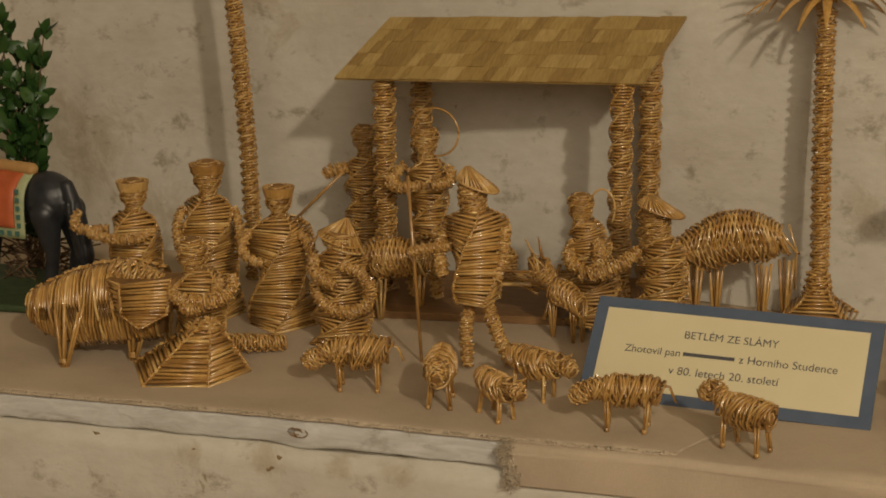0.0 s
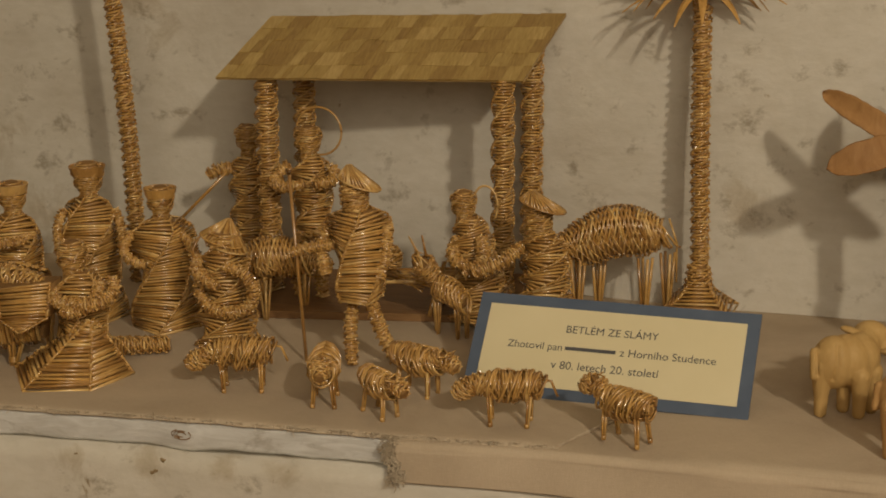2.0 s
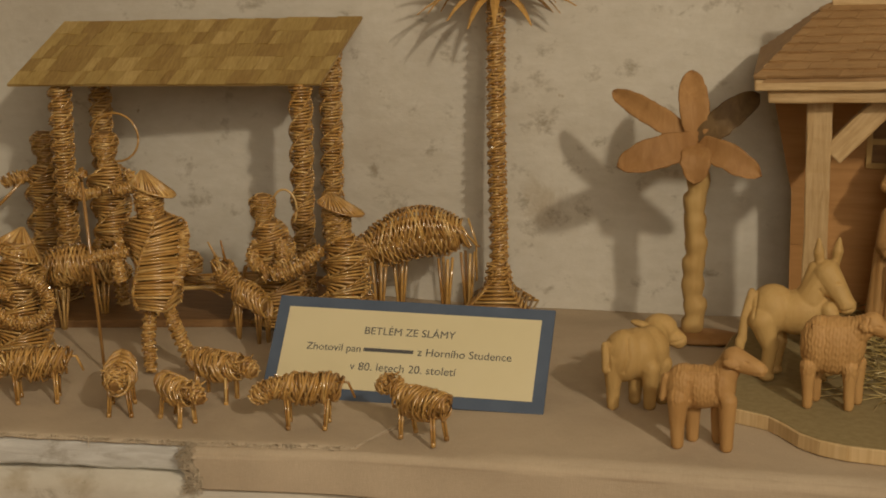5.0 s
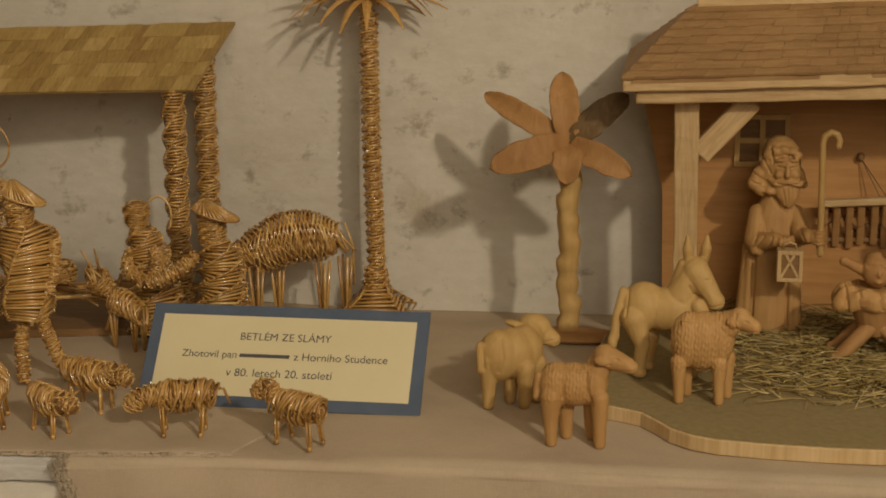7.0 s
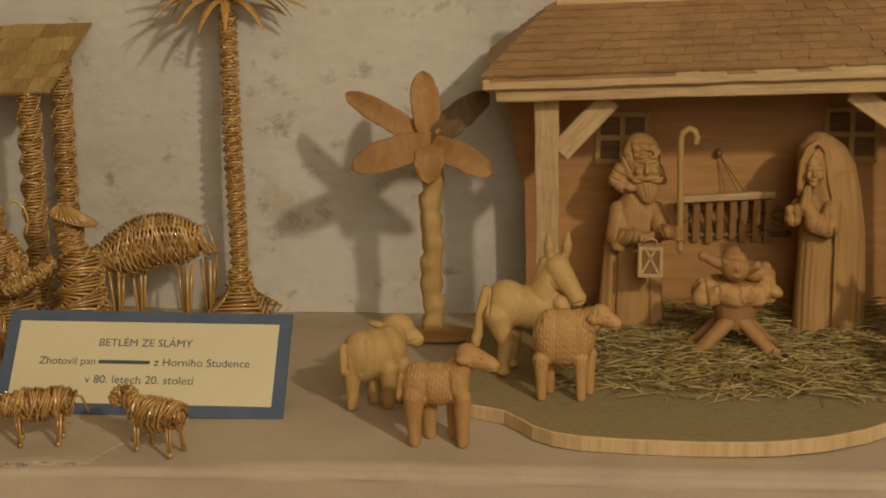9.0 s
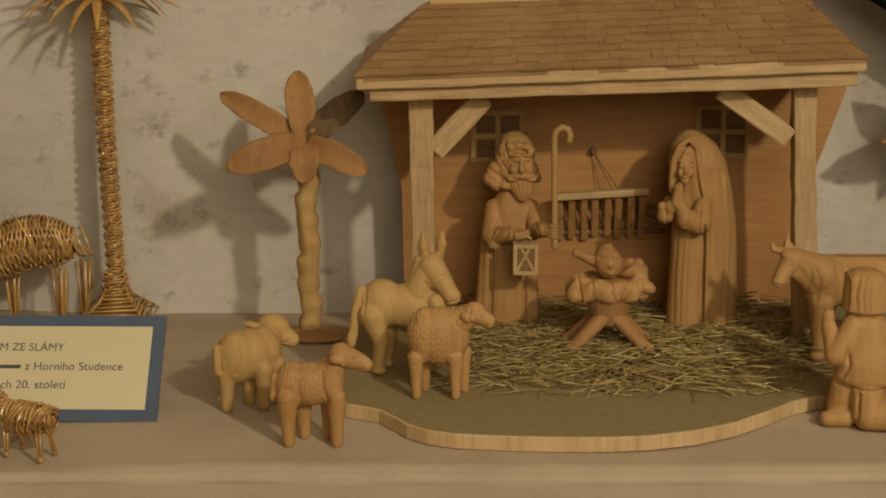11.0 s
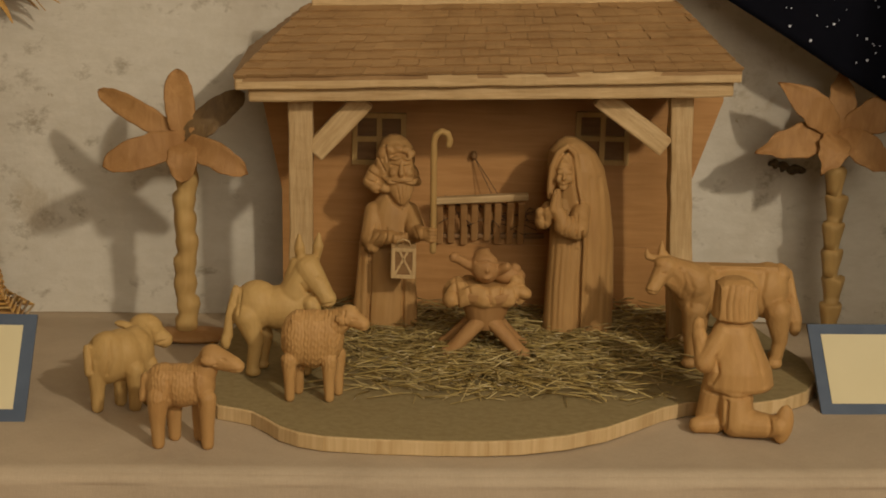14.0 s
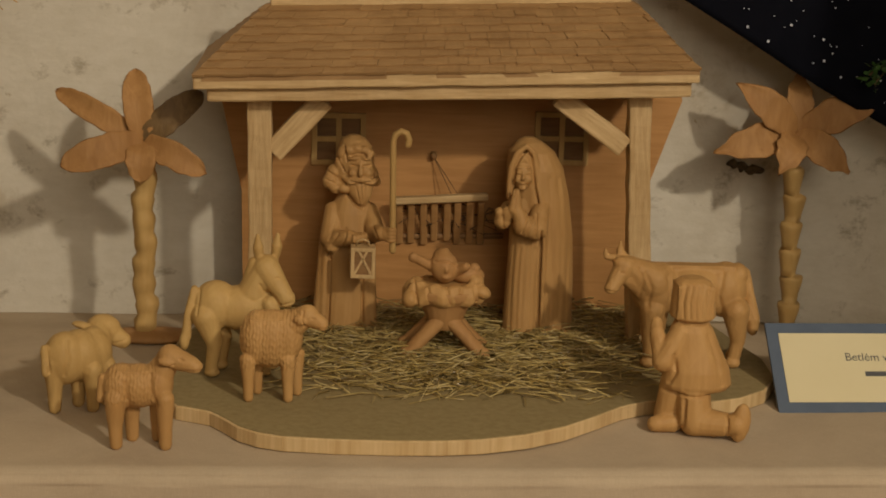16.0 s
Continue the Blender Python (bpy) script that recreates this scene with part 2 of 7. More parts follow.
class Straws:
    """Gathers straws, each a thin tube of its own, for one mesh."""

    def __init__(self):
        self.v, self.f, self.mat, self.flat = [], [], [], set()

    def tube(self, a, b, r, sides=6, r2=None, mat=0):
        a, b = Vector(a), Vector(b)
        d = b - a
        if d.length < 1e-6:
            return
        q = d.to_track_quat("Z", "Y")
        n = len(self.v)
        r2 = r if r2 is None else r2
        for p, rad in ((a, r), (b, r2)):
            for k in range(sides):
                w = 2 * math.pi * k / sides
                self.v.append(p + q @ Vector((rad * math.cos(w), rad * math.sin(w), 0)))
        for k in range(sides):
            j = (k + 1) % sides
            self.f.append((n + k, n + j, n + sides + j, n + sides + k))
        self.f.append(tuple(n + k for k in reversed(range(sides))))
        self.f.append(tuple(n + sides + k for k in range(sides)))
        self.mat += [mat] * (sides + 2)

    def bent(self, points, r, sides=5, r2=None, mat=0):
        """One straw through several points, as one tube."""
        pts = [Vector(p) for p in points]
        n = len(self.v)
        for i, p in enumerate(pts):
            d = (pts[min(i + 1, len(pts) - 1)] - pts[max(i - 1, 0)]).normalized()
            q = d.to_track_quat("Z", "Y")
            rad = r if r2 is None else r + (r2 - r) * i / (len(pts) - 1)
            for k in range(sides):
                w = 2 * math.pi * k / sides
                self.v.append(p + q @ Vector((rad * math.cos(w), rad * math.sin(w), 0)))
        for i in range(len(pts) - 1):
            for k in range(sides):
                j = (k + 1) % sides
                self.f.append((n + i * sides + k, n + i * sides + j, n + (i + 1) * sides + j, n + (i + 1) * sides + k))
                self.mat.append(mat)
        self.f.append(tuple(n + k for k in reversed(range(sides))))
        self.f.append(tuple(n + (len(pts) - 1) * sides + k for k in range(sides)))
        self.mat += [mat] * 2

    def plait(self, spine, n=4, pitch=0.0036, r=0.0017, twist=0.10, core=0.8, phase=0.0, flat=1.0, jitter=0.06, ridge=0.35):
        """A spiral plait along a spine of (point, radius): straight straws from corner to corner, each turn a little twisted."""
        pts = [Vector(p) for p, _ in spine]
        rads = [q for _, q in spine]
        pitch, r = pitch * 0.9, r * 0.8
        if r > 0.0014:
            pitch, r, twist = pitch * 0.8, r * 0.76, twist * 0.9
        lens = [0.0]
        for a, b in zip(pts, pts[1:]):
            lens.append(lens[-1] + (b - a).length)
        total = lens[-1]

        def at(s):
            s = min(max(s, 0), total)
            for i in range(len(pts) - 1):
                if s <= lens[i + 1] or i == len(pts) - 2:
                    k = (s - lens[i]) / max(1e-9, lens[i + 1] - lens[i])
                    return pts[i].lerp(pts[i + 1], k), rads[i] + (rads[i + 1] - rads[i]) * k, (pts[i + 1] - pts[i]).normalized()

        up = Vector((0, 0, 1)) if abs((pts[-1] - pts[0]).normalized().z) < 0.7 else Vector((0, 1, 0))

        def ring(s, w):
            c, rad, d = at(s)
            e1 = (up - d * up.dot(d)).normalized()
            e2 = d.cross(e1)
            return c + rad * (math.cos(w) * e1 + flat * math.sin(w) * e2)

        turns = max(2, int(round(total / pitch)))

        def knot(i):
            """The i-th corner, counted round and round."""
            k = min(max(i, 0), turns * n)
            return ring(total * k / (turns * n), phase + i * (2 * math.pi / n) + twist * k / n)

        for i in range(turns * n):
            p, q = knot(i), knot(i + 1)
            c = at(total * i / (turns * n))[0]
            off = Vector((random.uniform(-1, 1), random.uniform(-1, 1), random.uniform(-1, 1))) * jitter * r * 4
            lean = Vector((random.uniform(-1, 1), random.uniform(-1, 1), random.uniform(-1, 1))) * r * 0.85
            self.tube(p + off - lean, q + off + lean, r * random.uniform(0.82, 1.14), 6, r * random.uniform(0.82, 1.14))
            if ridge and i + n <= turns * n:
                # the straw that turns the corner and runs up to the next layer
                u = knot(i + n)
                grow = 1 + ridge * r / max(0.002, (p - c).length)
                d = (u - p) * 0.12
                side = (q - p).normalized() * r * 0.9
                self.tube(c + (p - c) * grow - d - side, c + (u - c) * (1 + (grow - 1) * 0.9) + d + side, r * 0.62, 5)
        # dark inner loft: blocks see-through and stands in for shade between straws
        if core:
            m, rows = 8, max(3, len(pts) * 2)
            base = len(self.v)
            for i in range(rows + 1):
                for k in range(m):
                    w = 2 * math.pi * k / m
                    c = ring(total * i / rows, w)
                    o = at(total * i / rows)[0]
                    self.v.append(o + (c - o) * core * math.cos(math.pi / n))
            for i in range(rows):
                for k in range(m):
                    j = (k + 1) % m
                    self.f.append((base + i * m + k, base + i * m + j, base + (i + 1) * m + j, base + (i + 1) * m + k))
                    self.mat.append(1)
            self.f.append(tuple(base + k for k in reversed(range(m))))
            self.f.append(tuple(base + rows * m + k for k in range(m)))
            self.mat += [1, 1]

    def mesh(self, name, materials):
        me = mesh_of(name, self.v, self.f, materials)
        me.polygons.foreach_set("material_index", self.mat)
        me.polygons.foreach_set("use_smooth", [len(q) == 4 and k not in self.flat for k, q in enumerate(self.f)])
        return me

    def thing(self, name, label, category, group=""):
        ob = new(name, self.mesh(name, [STRAW, GAP_SHADE]))
        return tagged(ob, label, category, group)


class Carving:
    """Gathers rounded solids that are melted into one carved piece."""

    def __init__(self):
        self.bm = bmesh.new()
        self.cuts = []

    def egg(self, c, r, turn=(0, 0, 0)):
        m = Matrix.LocRotScale(Vector(c), Euler([radians(a) for a in turn]), Vector(r if isinstance(r, tuple) else (r, r, r)))
        bmesh.ops.create_icosphere(self.bm, subdivisions=3, radius=1, matrix=m)
        return self

    def limb(self, a, b, ra, rb=None, flat=1.0):
        rb = ra if rb is None else rb
        a, b = Vector(a), Vector(b)
        m = Matrix.LocRotScale((a + b) / 2, (b - a).to_track_quat("Z", "Y"), Vector((1, flat, 1)))
        bmesh.ops.create_cone(self.bm, cap_ends=True, segments=14, radius1=ra, radius2=rb, depth=(b - a).length, matrix=m)
        self.egg(a, ra * 0.995)
        self.egg(b, rb * 0.995)
        return self

    def box(self, c, size, turn=(0, 0, 0)):
        m = Matrix.LocRotScale(Vector(c), Euler([radians(a) for a in turn]), Vector(size))
        bmesh.ops.create_cube(self.bm, size=1, matrix=m)
        return self

    def rings(self, rows, m=20):
        """A closed loft of level ellipses: (x, y, z, rx, ry)."""
        loops = []
        for x, y, z, rx, ry in rows:
            loops.append([self.bm.verts.new((x + rx * math.cos(2 * math.pi * k / m), y + ry * math.sin(2 * math.pi * k / m), z)) for k in range(m)])
        for a, b in zip(loops, loops[1:]):
            for k in range(m):
                self.bm.faces.new((a[k], a[(k + 1) % m], b[(k + 1) % m], b[k]))
        self.bm.faces.new(list(reversed(loops[0])))
        self.bm.faces.new(loops[-1])
        return self

    def drape(self, rows, folds, m=72):
        """A closed loft like rings, its edge waved: (x, y, z, rx, ry, wave)."""
        loops = []
        for x, y, z, rx, ry, wave in rows:
            loop = []
            for k in range(m):
                w = 2 * math.pi * k / m
                g = 1 + wave * (math.sin(folds * w + 1.3 * math.sin(2 * w)) + 0.6 * noise.noise(Vector((3 * math.cos(w), 3 * math.sin(w), 7))))
                drop = -0.05 * wave * (1.2 + math.sin(folds * w + 1.3 * math.sin(2 * w) + 0.9) + 1.5 * noise.noise(Vector((2 * math.cos(w), 2 * math.sin(w), 2))))
                loop.append(self.bm.verts.new((x + rx * g * math.cos(w), y + ry * g * math.sin(w), z + drop)))
            loops.append(loop)
        for a, b in zip(loops, loops[1:]):
            for k in range(m):
                self.bm.faces.new((a[k], a[(k + 1) % m], b[(k + 1) % m], b[k]))
        self.bm.faces.new(list(reversed(loops[0])))
        self.bm.faces.new(loops[-1])
        return self

    def groove(self, points, width, depth):
        """A cut along a line of (x, z) on the side that faces the room."""
        self.cuts.append((points, width, depth))
        return self

    def thing(self, name, label, category, material, voxel=0.0014, smooth=1, group="", parent=None, grain=0.0042, knife=0.6, wool=None):
        """Melts the solids into one skin, then cuts knife facets, grooves and fleece into it."""
        me = from_bm(name, self.bm, material, True)
        ob = new(name, me)
        r = ob.modifiers.new("melt", "REMESH")
        r.mode, r.voxel_size, r.use_smooth_shade = "VOXEL", voxel, True
        q = ob.modifiers.new("round", "SMOOTH")
        q.iterations, q.factor = smooth, 0.5
        bpy.context.view_layer.update()
        skin = bpy.data.meshes.new_from_object(ob.evaluated_get(bpy.context.evaluated_depsgraph_get()))
        ob.modifiers.clear()
        ob.data = skin
        bpy.data.meshes.remove(me)
        skin.name = name
        n = len(skin.vertices)
        co, no = np.empty(n * 3), np.empty(n * 3)
        skin.vertices.foreach_get("co", co)
        skin.vertices.foreach_get("normal", no)
        co, no = co.reshape(-1, 3), no.reshape(-1, 3)
        if knife:
            co = knife_facets(co, no, grain, knife)
        for points, width, depth in self.cuts:
            p = np.array(points)
            best = np.full(n, 9.0)
            for a, b in zip(p, p[1:]):
                d = b - a
                k = np.clip(((co[:, [0, 2]] - a) @ d) / max(1e-12, d @ d), 0, 1)
                best = np.minimum(best, np.linalg.norm(co[:, [0, 2]] - a - k[:, None] * d, axis=1))
            co = co - no * (depth * np.exp(-(best / width) ** 2) * np.clip(0.3 - no[:, 1], 0, 1))[:, None]
        if wool:
            x0, x1, z0 = wool
            inside = np.clip((co[:, 0] - x0) / 0.003, 0, 1) * np.clip((x1 - co[:, 0]) / 0.003, 0, 1) * np.clip((co[:, 2] - z0) / 0.004, 0, 1)
            wave = np.sin(2300 * co[:, 0] + 1.1 * np.sin(420 * co[:, 2] + 260 * co[:, 0])) + 0.7 * np.sin(1100 * co[:, 2] + 1.5 * np.sin(900 * co[:, 0]))
            co = co + no * (0.00026 * wave * inside)[:, None]
        skin.vertices.foreach_set("co", co.ravel())
        skin.update()
        if parent:
            ob.parent = parent
            if label:
                ob["label"] = label
            return ob
        return tagged(ob, label, category, group)


def knife_facets(co, no, size, amount):
    """Flattens patches of a skin towards their own planes, as a knife leaves them."""
    rng = np.random.default_rng(len(co))
    order = rng.permutation(len(co))
    _, first = np.unique(np.floor(co[order] / size + rng.random(3)).astype(int), axis=0, return_index=True)
    seeds = order[first]
    sc, sn = co[seeds], no[seeds]
    owner = np.empty(len(co), int)
    rank = np.argsort(co[:, 2], kind="stable")
    for a in range(0, len(co), 1500):
        pick = rank[a:a + 1500]
        c, m = co[pick], no[pick]
        near = np.nonzero((sc[:, 2] > c[0, 2] - 2 * size) & (sc[:, 2] < c[-1, 2] + 2 * size))[0]
        d = ((c[:, None, :] - sc[near][None]) ** 2).sum(2) + (1 - m @ sn[near].T) * size * size * 1.5
        owner[pick] = near[d.argmin(1)]
    count = np.maximum(1, np.bincount(owner, minlength=len(seeds)))[:, None]
    mid, way = np.zeros_like(sc), np.zeros_like(sc)
    np.add.at(mid, owner, co)
    np.add.at(way, owner, no)
    mid /= count
    way /= np.maximum(1e-9, np.linalg.norm(way, axis=1))[:, None]
    off = ((co - mid[owner]) * way[owner]).sum(1)
    return co - way[owner] * np.clip(off * amount, -0.0011, 0.0011)[:, None]


# ---- the room ----
WALL_Y = 1.41
FRONT = ((-2.6, 0.64), (-0.5, 0.889), (-0.25, 0.917), (-0.06, 0.932), (0.07, 0.947), (0.25, 0.953), (0.58, 0.955), (0.9, 0.966), (3.1, 1.0))


def front_y(x):
    return lerp_table(FRONT, x)


def sag(y):
    return -0.014 * ease(1.29, 1.40, y)


def grid_sheet(nx, ny, place):
    v = [place(i / nx, j / ny) for j in range(ny + 1) for i in range(nx + 1)]
    f = [(j * (nx + 1) + i, j * (nx + 1) + i + 1, (j + 1) * (nx + 1) + i + 1, (j + 1) * (nx + 1) + i) for j in range(ny) for i in range(nx)]
    return v, f


def back_wall():
    def spot(u, w):
        x, z = -2.6 + 5.7 * u, -0.9 + 3.0 * w
        p = Vector((x * 2.1, 0, z * 2.1))
        y = WALL_Y - 0.012 * noise.noise(p) - 0.004 * noise.noise(p * 3.5) - 0.0012 * noise.noise(p * 14)
        return (x, y, z)

    v, f = grid_sheet(280, 150, spot)
    n = len(v)
    v += [(-2.6, 1.75, -0.9), (3.1, 1.75, -0.9), (3.1, 1.75, 2.1), (-2.6, 1.75, 2.1)]
    f.append((n, n + 3, n + 2, n + 1))
    tagged(new("wall_north", mesh_of("wall_north", v, f, PLASTER, True)), "whitewashed rough plaster wall with stains", "wall", kind="structure")


def room_slab(name, size, place, label, category):
    bm = block(*size, 0)
    ob = new(name, from_bm(name, bm, PLASTER))
    ob.location = place
    tagged(ob, label, category, kind="structure")


back_wall()
room_slab("wall_south", (5.9, 0.2, 3.2), (0.25, -2.6, 0.6), "whitewashed plaster wall behind the viewer", "wall")
room_slab("wall_west", (0.2, 4.6, 3.2), (-2.7, -0.5, 0.6), "whitewashed plaster wall", "wall")
room_slab("wall_east", (0.2, 4.6, 3.2), (3.2, -0.5, 0.6), "whitewashed plaster wall", "wall")
room_slab("ceiling", (5.9, 4.6, 0.2), (0.25, -0.5, 2.2), "white plastered ceiling", "ceiling")
floor = new("floor", from_bm("floor", block(5.9, 4.6, 0.2, 0), OLD_BOARD))
floor.location = (0.25, -0.5, -1.0)
tagged(floor, "brown wooden floor", "floor", kind="structure")


def masonry_ledge():
    """The plastered masonry shelf under the board and the cloths."""
    rows = 60

    def spot(u, w):
        x = -2.59 + 5.68 * u
        dip = 0.0042 * math.exp(-((x + 0.205) / 0.035) ** 2) * (1 + 0.8 * noise.noise(Vector((x * 110, 2, 2)))) + 0.0016 * max(0, noise.noise(Vector((x * 30, 5, 2))))
        if w <= 0.85:
            z = -0.9 + (0.8735) * w / 0.85
            y = front_y(x) - 0.002 - 0.0035 * noise.noise(Vector((x * 16, 3, z * 16))) - 0.0015 * noise.noise(Vector((x * 50, 3, z * 50)))
            y -= 0.003 * ease(-0.06, -0.032, -abs(z + 0.05))
            return (x, y, z - dip * ease(0.78, 0.85, w))
        k = (w - 0.85) / 0.15
        return (x, front_y(x) + k * (1.405 - front_y(x)), -0.0265 - dip * (1 - k) - 0.006 * ease(0, 0.1, k) + 0.003 * noise.noise(Vector((x * 30, 9, 1))) * (1 - k))

    v, f = grid_sheet(420, rows, spot)
    tagged(new("ledge", mesh_of("ledge", v, f, PLASTER, True)), "whitewashed masonry ledge with chipped plaster front", "ledge", kind="structure")


masonry_ledge()


def shelf_board():
    """The worn white board whose front shows where the cloth ends."""
    def spot(u, w):
        x = -2.55 + 2.6 * u
        y0 = front_y(x)
        knot = math.exp(-((x + 0.235) / 0.02) ** 2)
        wave = 0.0014 * noise.noise(Vector((x * 28, 0, 5))) + 0.0009 * noise.noise(Vector((x * 110, 0, 5)))
        low = -0.0245 - 0.003 * knot + wave
        if w < 0.2:
            return (x, y0 + 0.05 * (1 - w / 0.2), low)
        if w < 0.7:
            k = (w - 0.2) / 0.5
            return (x, y0 - 0.001 * math.sin(k * math.pi) - 0.0025 * knot * math.sin(k * math.pi), low + (-0.0022 - low) * k)
        return (x, y0 + 0.47 * (w - 0.7) / 0.3 + 0.002, -0.002 + sag(y0 + 0.47 * (w - 0.7) / 0.3) - 0.0015)

    v, f = grid_sheet(300, 20, spot)
    ob = new("shelf_board", mesh_of("shelf_board", v, f, PAINTED_BOARD, True))
    tagged(ob, "worn white-painted board on the masonry ledge", "board")
    # the knot, with its cracked rings
    s = Straws()
    for k in range(3):
        r = 0.0028 + 0.0016 * k
        pts = []
        for i in range(9):
            w = random.uniform(-0.1, 0.1) + math.pi * 2 * i / 8 * (0.55 if k % 2 else 0.8) + k
            pts.append((-0.236 + 1.5 * r * math.cos(w), front_y(-0.236) - 0.0042, -0.0125 + 0.75 * r * math.sin(w)))
        s.bent(pts, 0.00045, 4)
    part("knot_crack", s.mesh("knot_crack", [GAP_SHADE, GAP_SHADE]), ob, "dark cracked knot")


shelf_board()


def cloth_left():
    def spot(u, w):
        y_back = 1.412
        right = 0.075 + 0.03 * ease(0, 0.2, w) + 0.02 * w
        x = -1.6 + (right + 1.6) * u
        fy = front_y(x) + 0.0015 * noise.noise(Vector((x * 90, 0, 0))) + 0.0036 * noise.noise(Vector((x * 22, 4, 0))) - 0.0025
        y = fy + (y_back - fy) * w
        z = 0.0004 + 0.0012 * noise.noise(Vector((x * 9, y * 9, 2))) * ease(0, 0.1, w) + sag(y) - 0.0016 * (1 - ease(0, 0.012, w)) - 0.0011 * ease(0.985, 1, u)
        return (x, y, z)

    v, f = grid_sheet(420, 60, spot)
    ob = new("tablecloth", mesh_of("tablecloth", v, f, LINEN, True))
    m = ob.modifiers.new("thickness", "SOLIDIFY")
    m.thickness, m.offset = 0.0012, -1
    tagged(ob, "beige linen cloth with a frayed cut edge", "tablecloth", "cloths on the ledge")
    s = Straws()
    for i in range(1500):
        x = random.uniform(-0.75, 0.075)
        if noise.noise(Vector((x * 34, 7, 1))) < 0.05 and random.random() < 0.8:
            continue
        y = front_y(x) - 0.0025 + 0.0036 * noise.noise(Vector((x * 22, 4, 0)))
        a = Vector((x, y + 0.002, 0.0002))
        l = random.uniform(0.0015, 0.0052) * (1.6 if random.random() < 0.06 else 1)
        d = Vector((random.uniform(-1, 1), -random.uniform(0.2, 1), random.uniform(-0.4, 0.7))).normalized() * l
        s.bent((a, a + d * 0.6 + Vector((0, -0.0008, 0.0006)), a + d + Vector((random.uniform(-1, 1) * 0.001, -0.001, -0.001))), 0.0003, 3)
    for i in range(170):
        k = random.random()
        x, y = 0.075 + 0.034 * k, 0.947 + 0.09 * k
        a = Vector((x - 0.001, y, 0.0006))
        s.bent((a, a + Vector((random.uniform(0.0005, 0.0025), random.uniform(-0.002, 0.002), 0.0004))), 0.00025, 3)
    fr = part("frayed_edge", s.mesh("frayed_edge", [LINEN_FIBRE, LINEN_FIBRE]), ob, "loose pale threads")
    fr["kind"] = "stuff"


def cloth_right():
    def spot(u, w):
        x = -0.058 + 2.2 * u
        fy = front_y(x) - 0.009
        y_back = 1.412
        path = 0.055 + 0.006
        if w < 0.5:
            # the drop and the rounded fold
            k = w / 0.5
            drop = 0.036 + 0.03 * ease(0.0, 0.7, x)
            if k < 0.7:
                kk = k / 0.7
                z = -drop + (drop - 0.008) * kk
                y = fy - 0.001 - 0.0015 * noise.noise(Vector((x * 12, 8, z * 30)))
            else:
                a = (k - 0.7) / 0.3 * math.pi / 2
                z, y = -0.0085 + 0.007 * math.sin(a), fy - 0.001 + 0.007 * (1 - math.cos(a))
            return (x + 0.002 * noise.noise(Vector((3, 3, z * 200))) * (1 if u == 0 else 0), y, z)
        k = (w - 0.5) / 0.5
        y = fy + 0.006 + (y_back - fy - 0.006) * k
        z = -0.0015 + 0.0015 * noise.noise(Vector((x * 7, y * 7, 6))) * ease(0, 0.1, k) + 0.002 * ease(0.12, 0.3, x) + sag(y)
        return (x, y, z)

    v, f = grid_sheet(260, 70, spot)
    ob = new("tablecloth", mesh_of("tablecloth", v, f, LINEN, True))
    m = ob.modifiers.new("thickness", "SOLIDIFY")
    m.thickness, m.offset = 0.0012, -1
    tagged(ob, "beige linen cloth folded down over the ledge front", "tablecloth", "cloths on the ledge")
    s = Straws()
    for i in range(520):
        z = -random.uniform(0.0, 0.04)
        a = Vector((-0.056 + random.uniform(-0.003, 0.009) + 0.004 * math.sin(z * 160), front_y(-0.05) - 0.0115 + (0.006 if z > -0.003 else 0), z + 0.002))
        l = random.uniform(0.002, 0.007)
        d = Vector((random.uniform(-1, 0.6), random.uniform(-0.7, 0.1), random.uniform(-0.8, 0.8))).normalized() * l
        s.bent((a, a + d * 0.5 + Vector((0, -0.0008, 0)), a + d), 0.0003, 3)
    fr = part("frayed_edge", s.mesh("frayed_edge", [LINEN_FIBRE, LINEN_FIBRE]), ob, "loose pale threads")
    fr["kind"] = "stuff"


cloth_left()
cloth_right()


# ---- written cards ----
def glyphs(text, width, name):
    """A line of type as a flat mesh, scaled to a width and centred."""
    c = bpy.data.curves.new(name, "FONT")
    c.body, c.align_x, c.align_y, c.size = text, "CENTER", "CENTER", 1.0
    ob = new(name, c)
    bpy.context.view_layer.update()
    me = bpy.data.meshes.new_from_object(ob.evaluated_get(bpy.context.evaluated_depsgraph_get()))
    bpy.data.objects.remove(ob)
    xs = [v.co.x for v in me.vertices]
    k = width / (max(xs) - min(xs))
    mid = (max(xs) + min(xs)) / 2
    for v in me.vertices:
        v.co = ((v.co.x - mid) * k, v.co.y * k, 0)
    me.materials.clear()
    me.materials.append(INK)
    return me


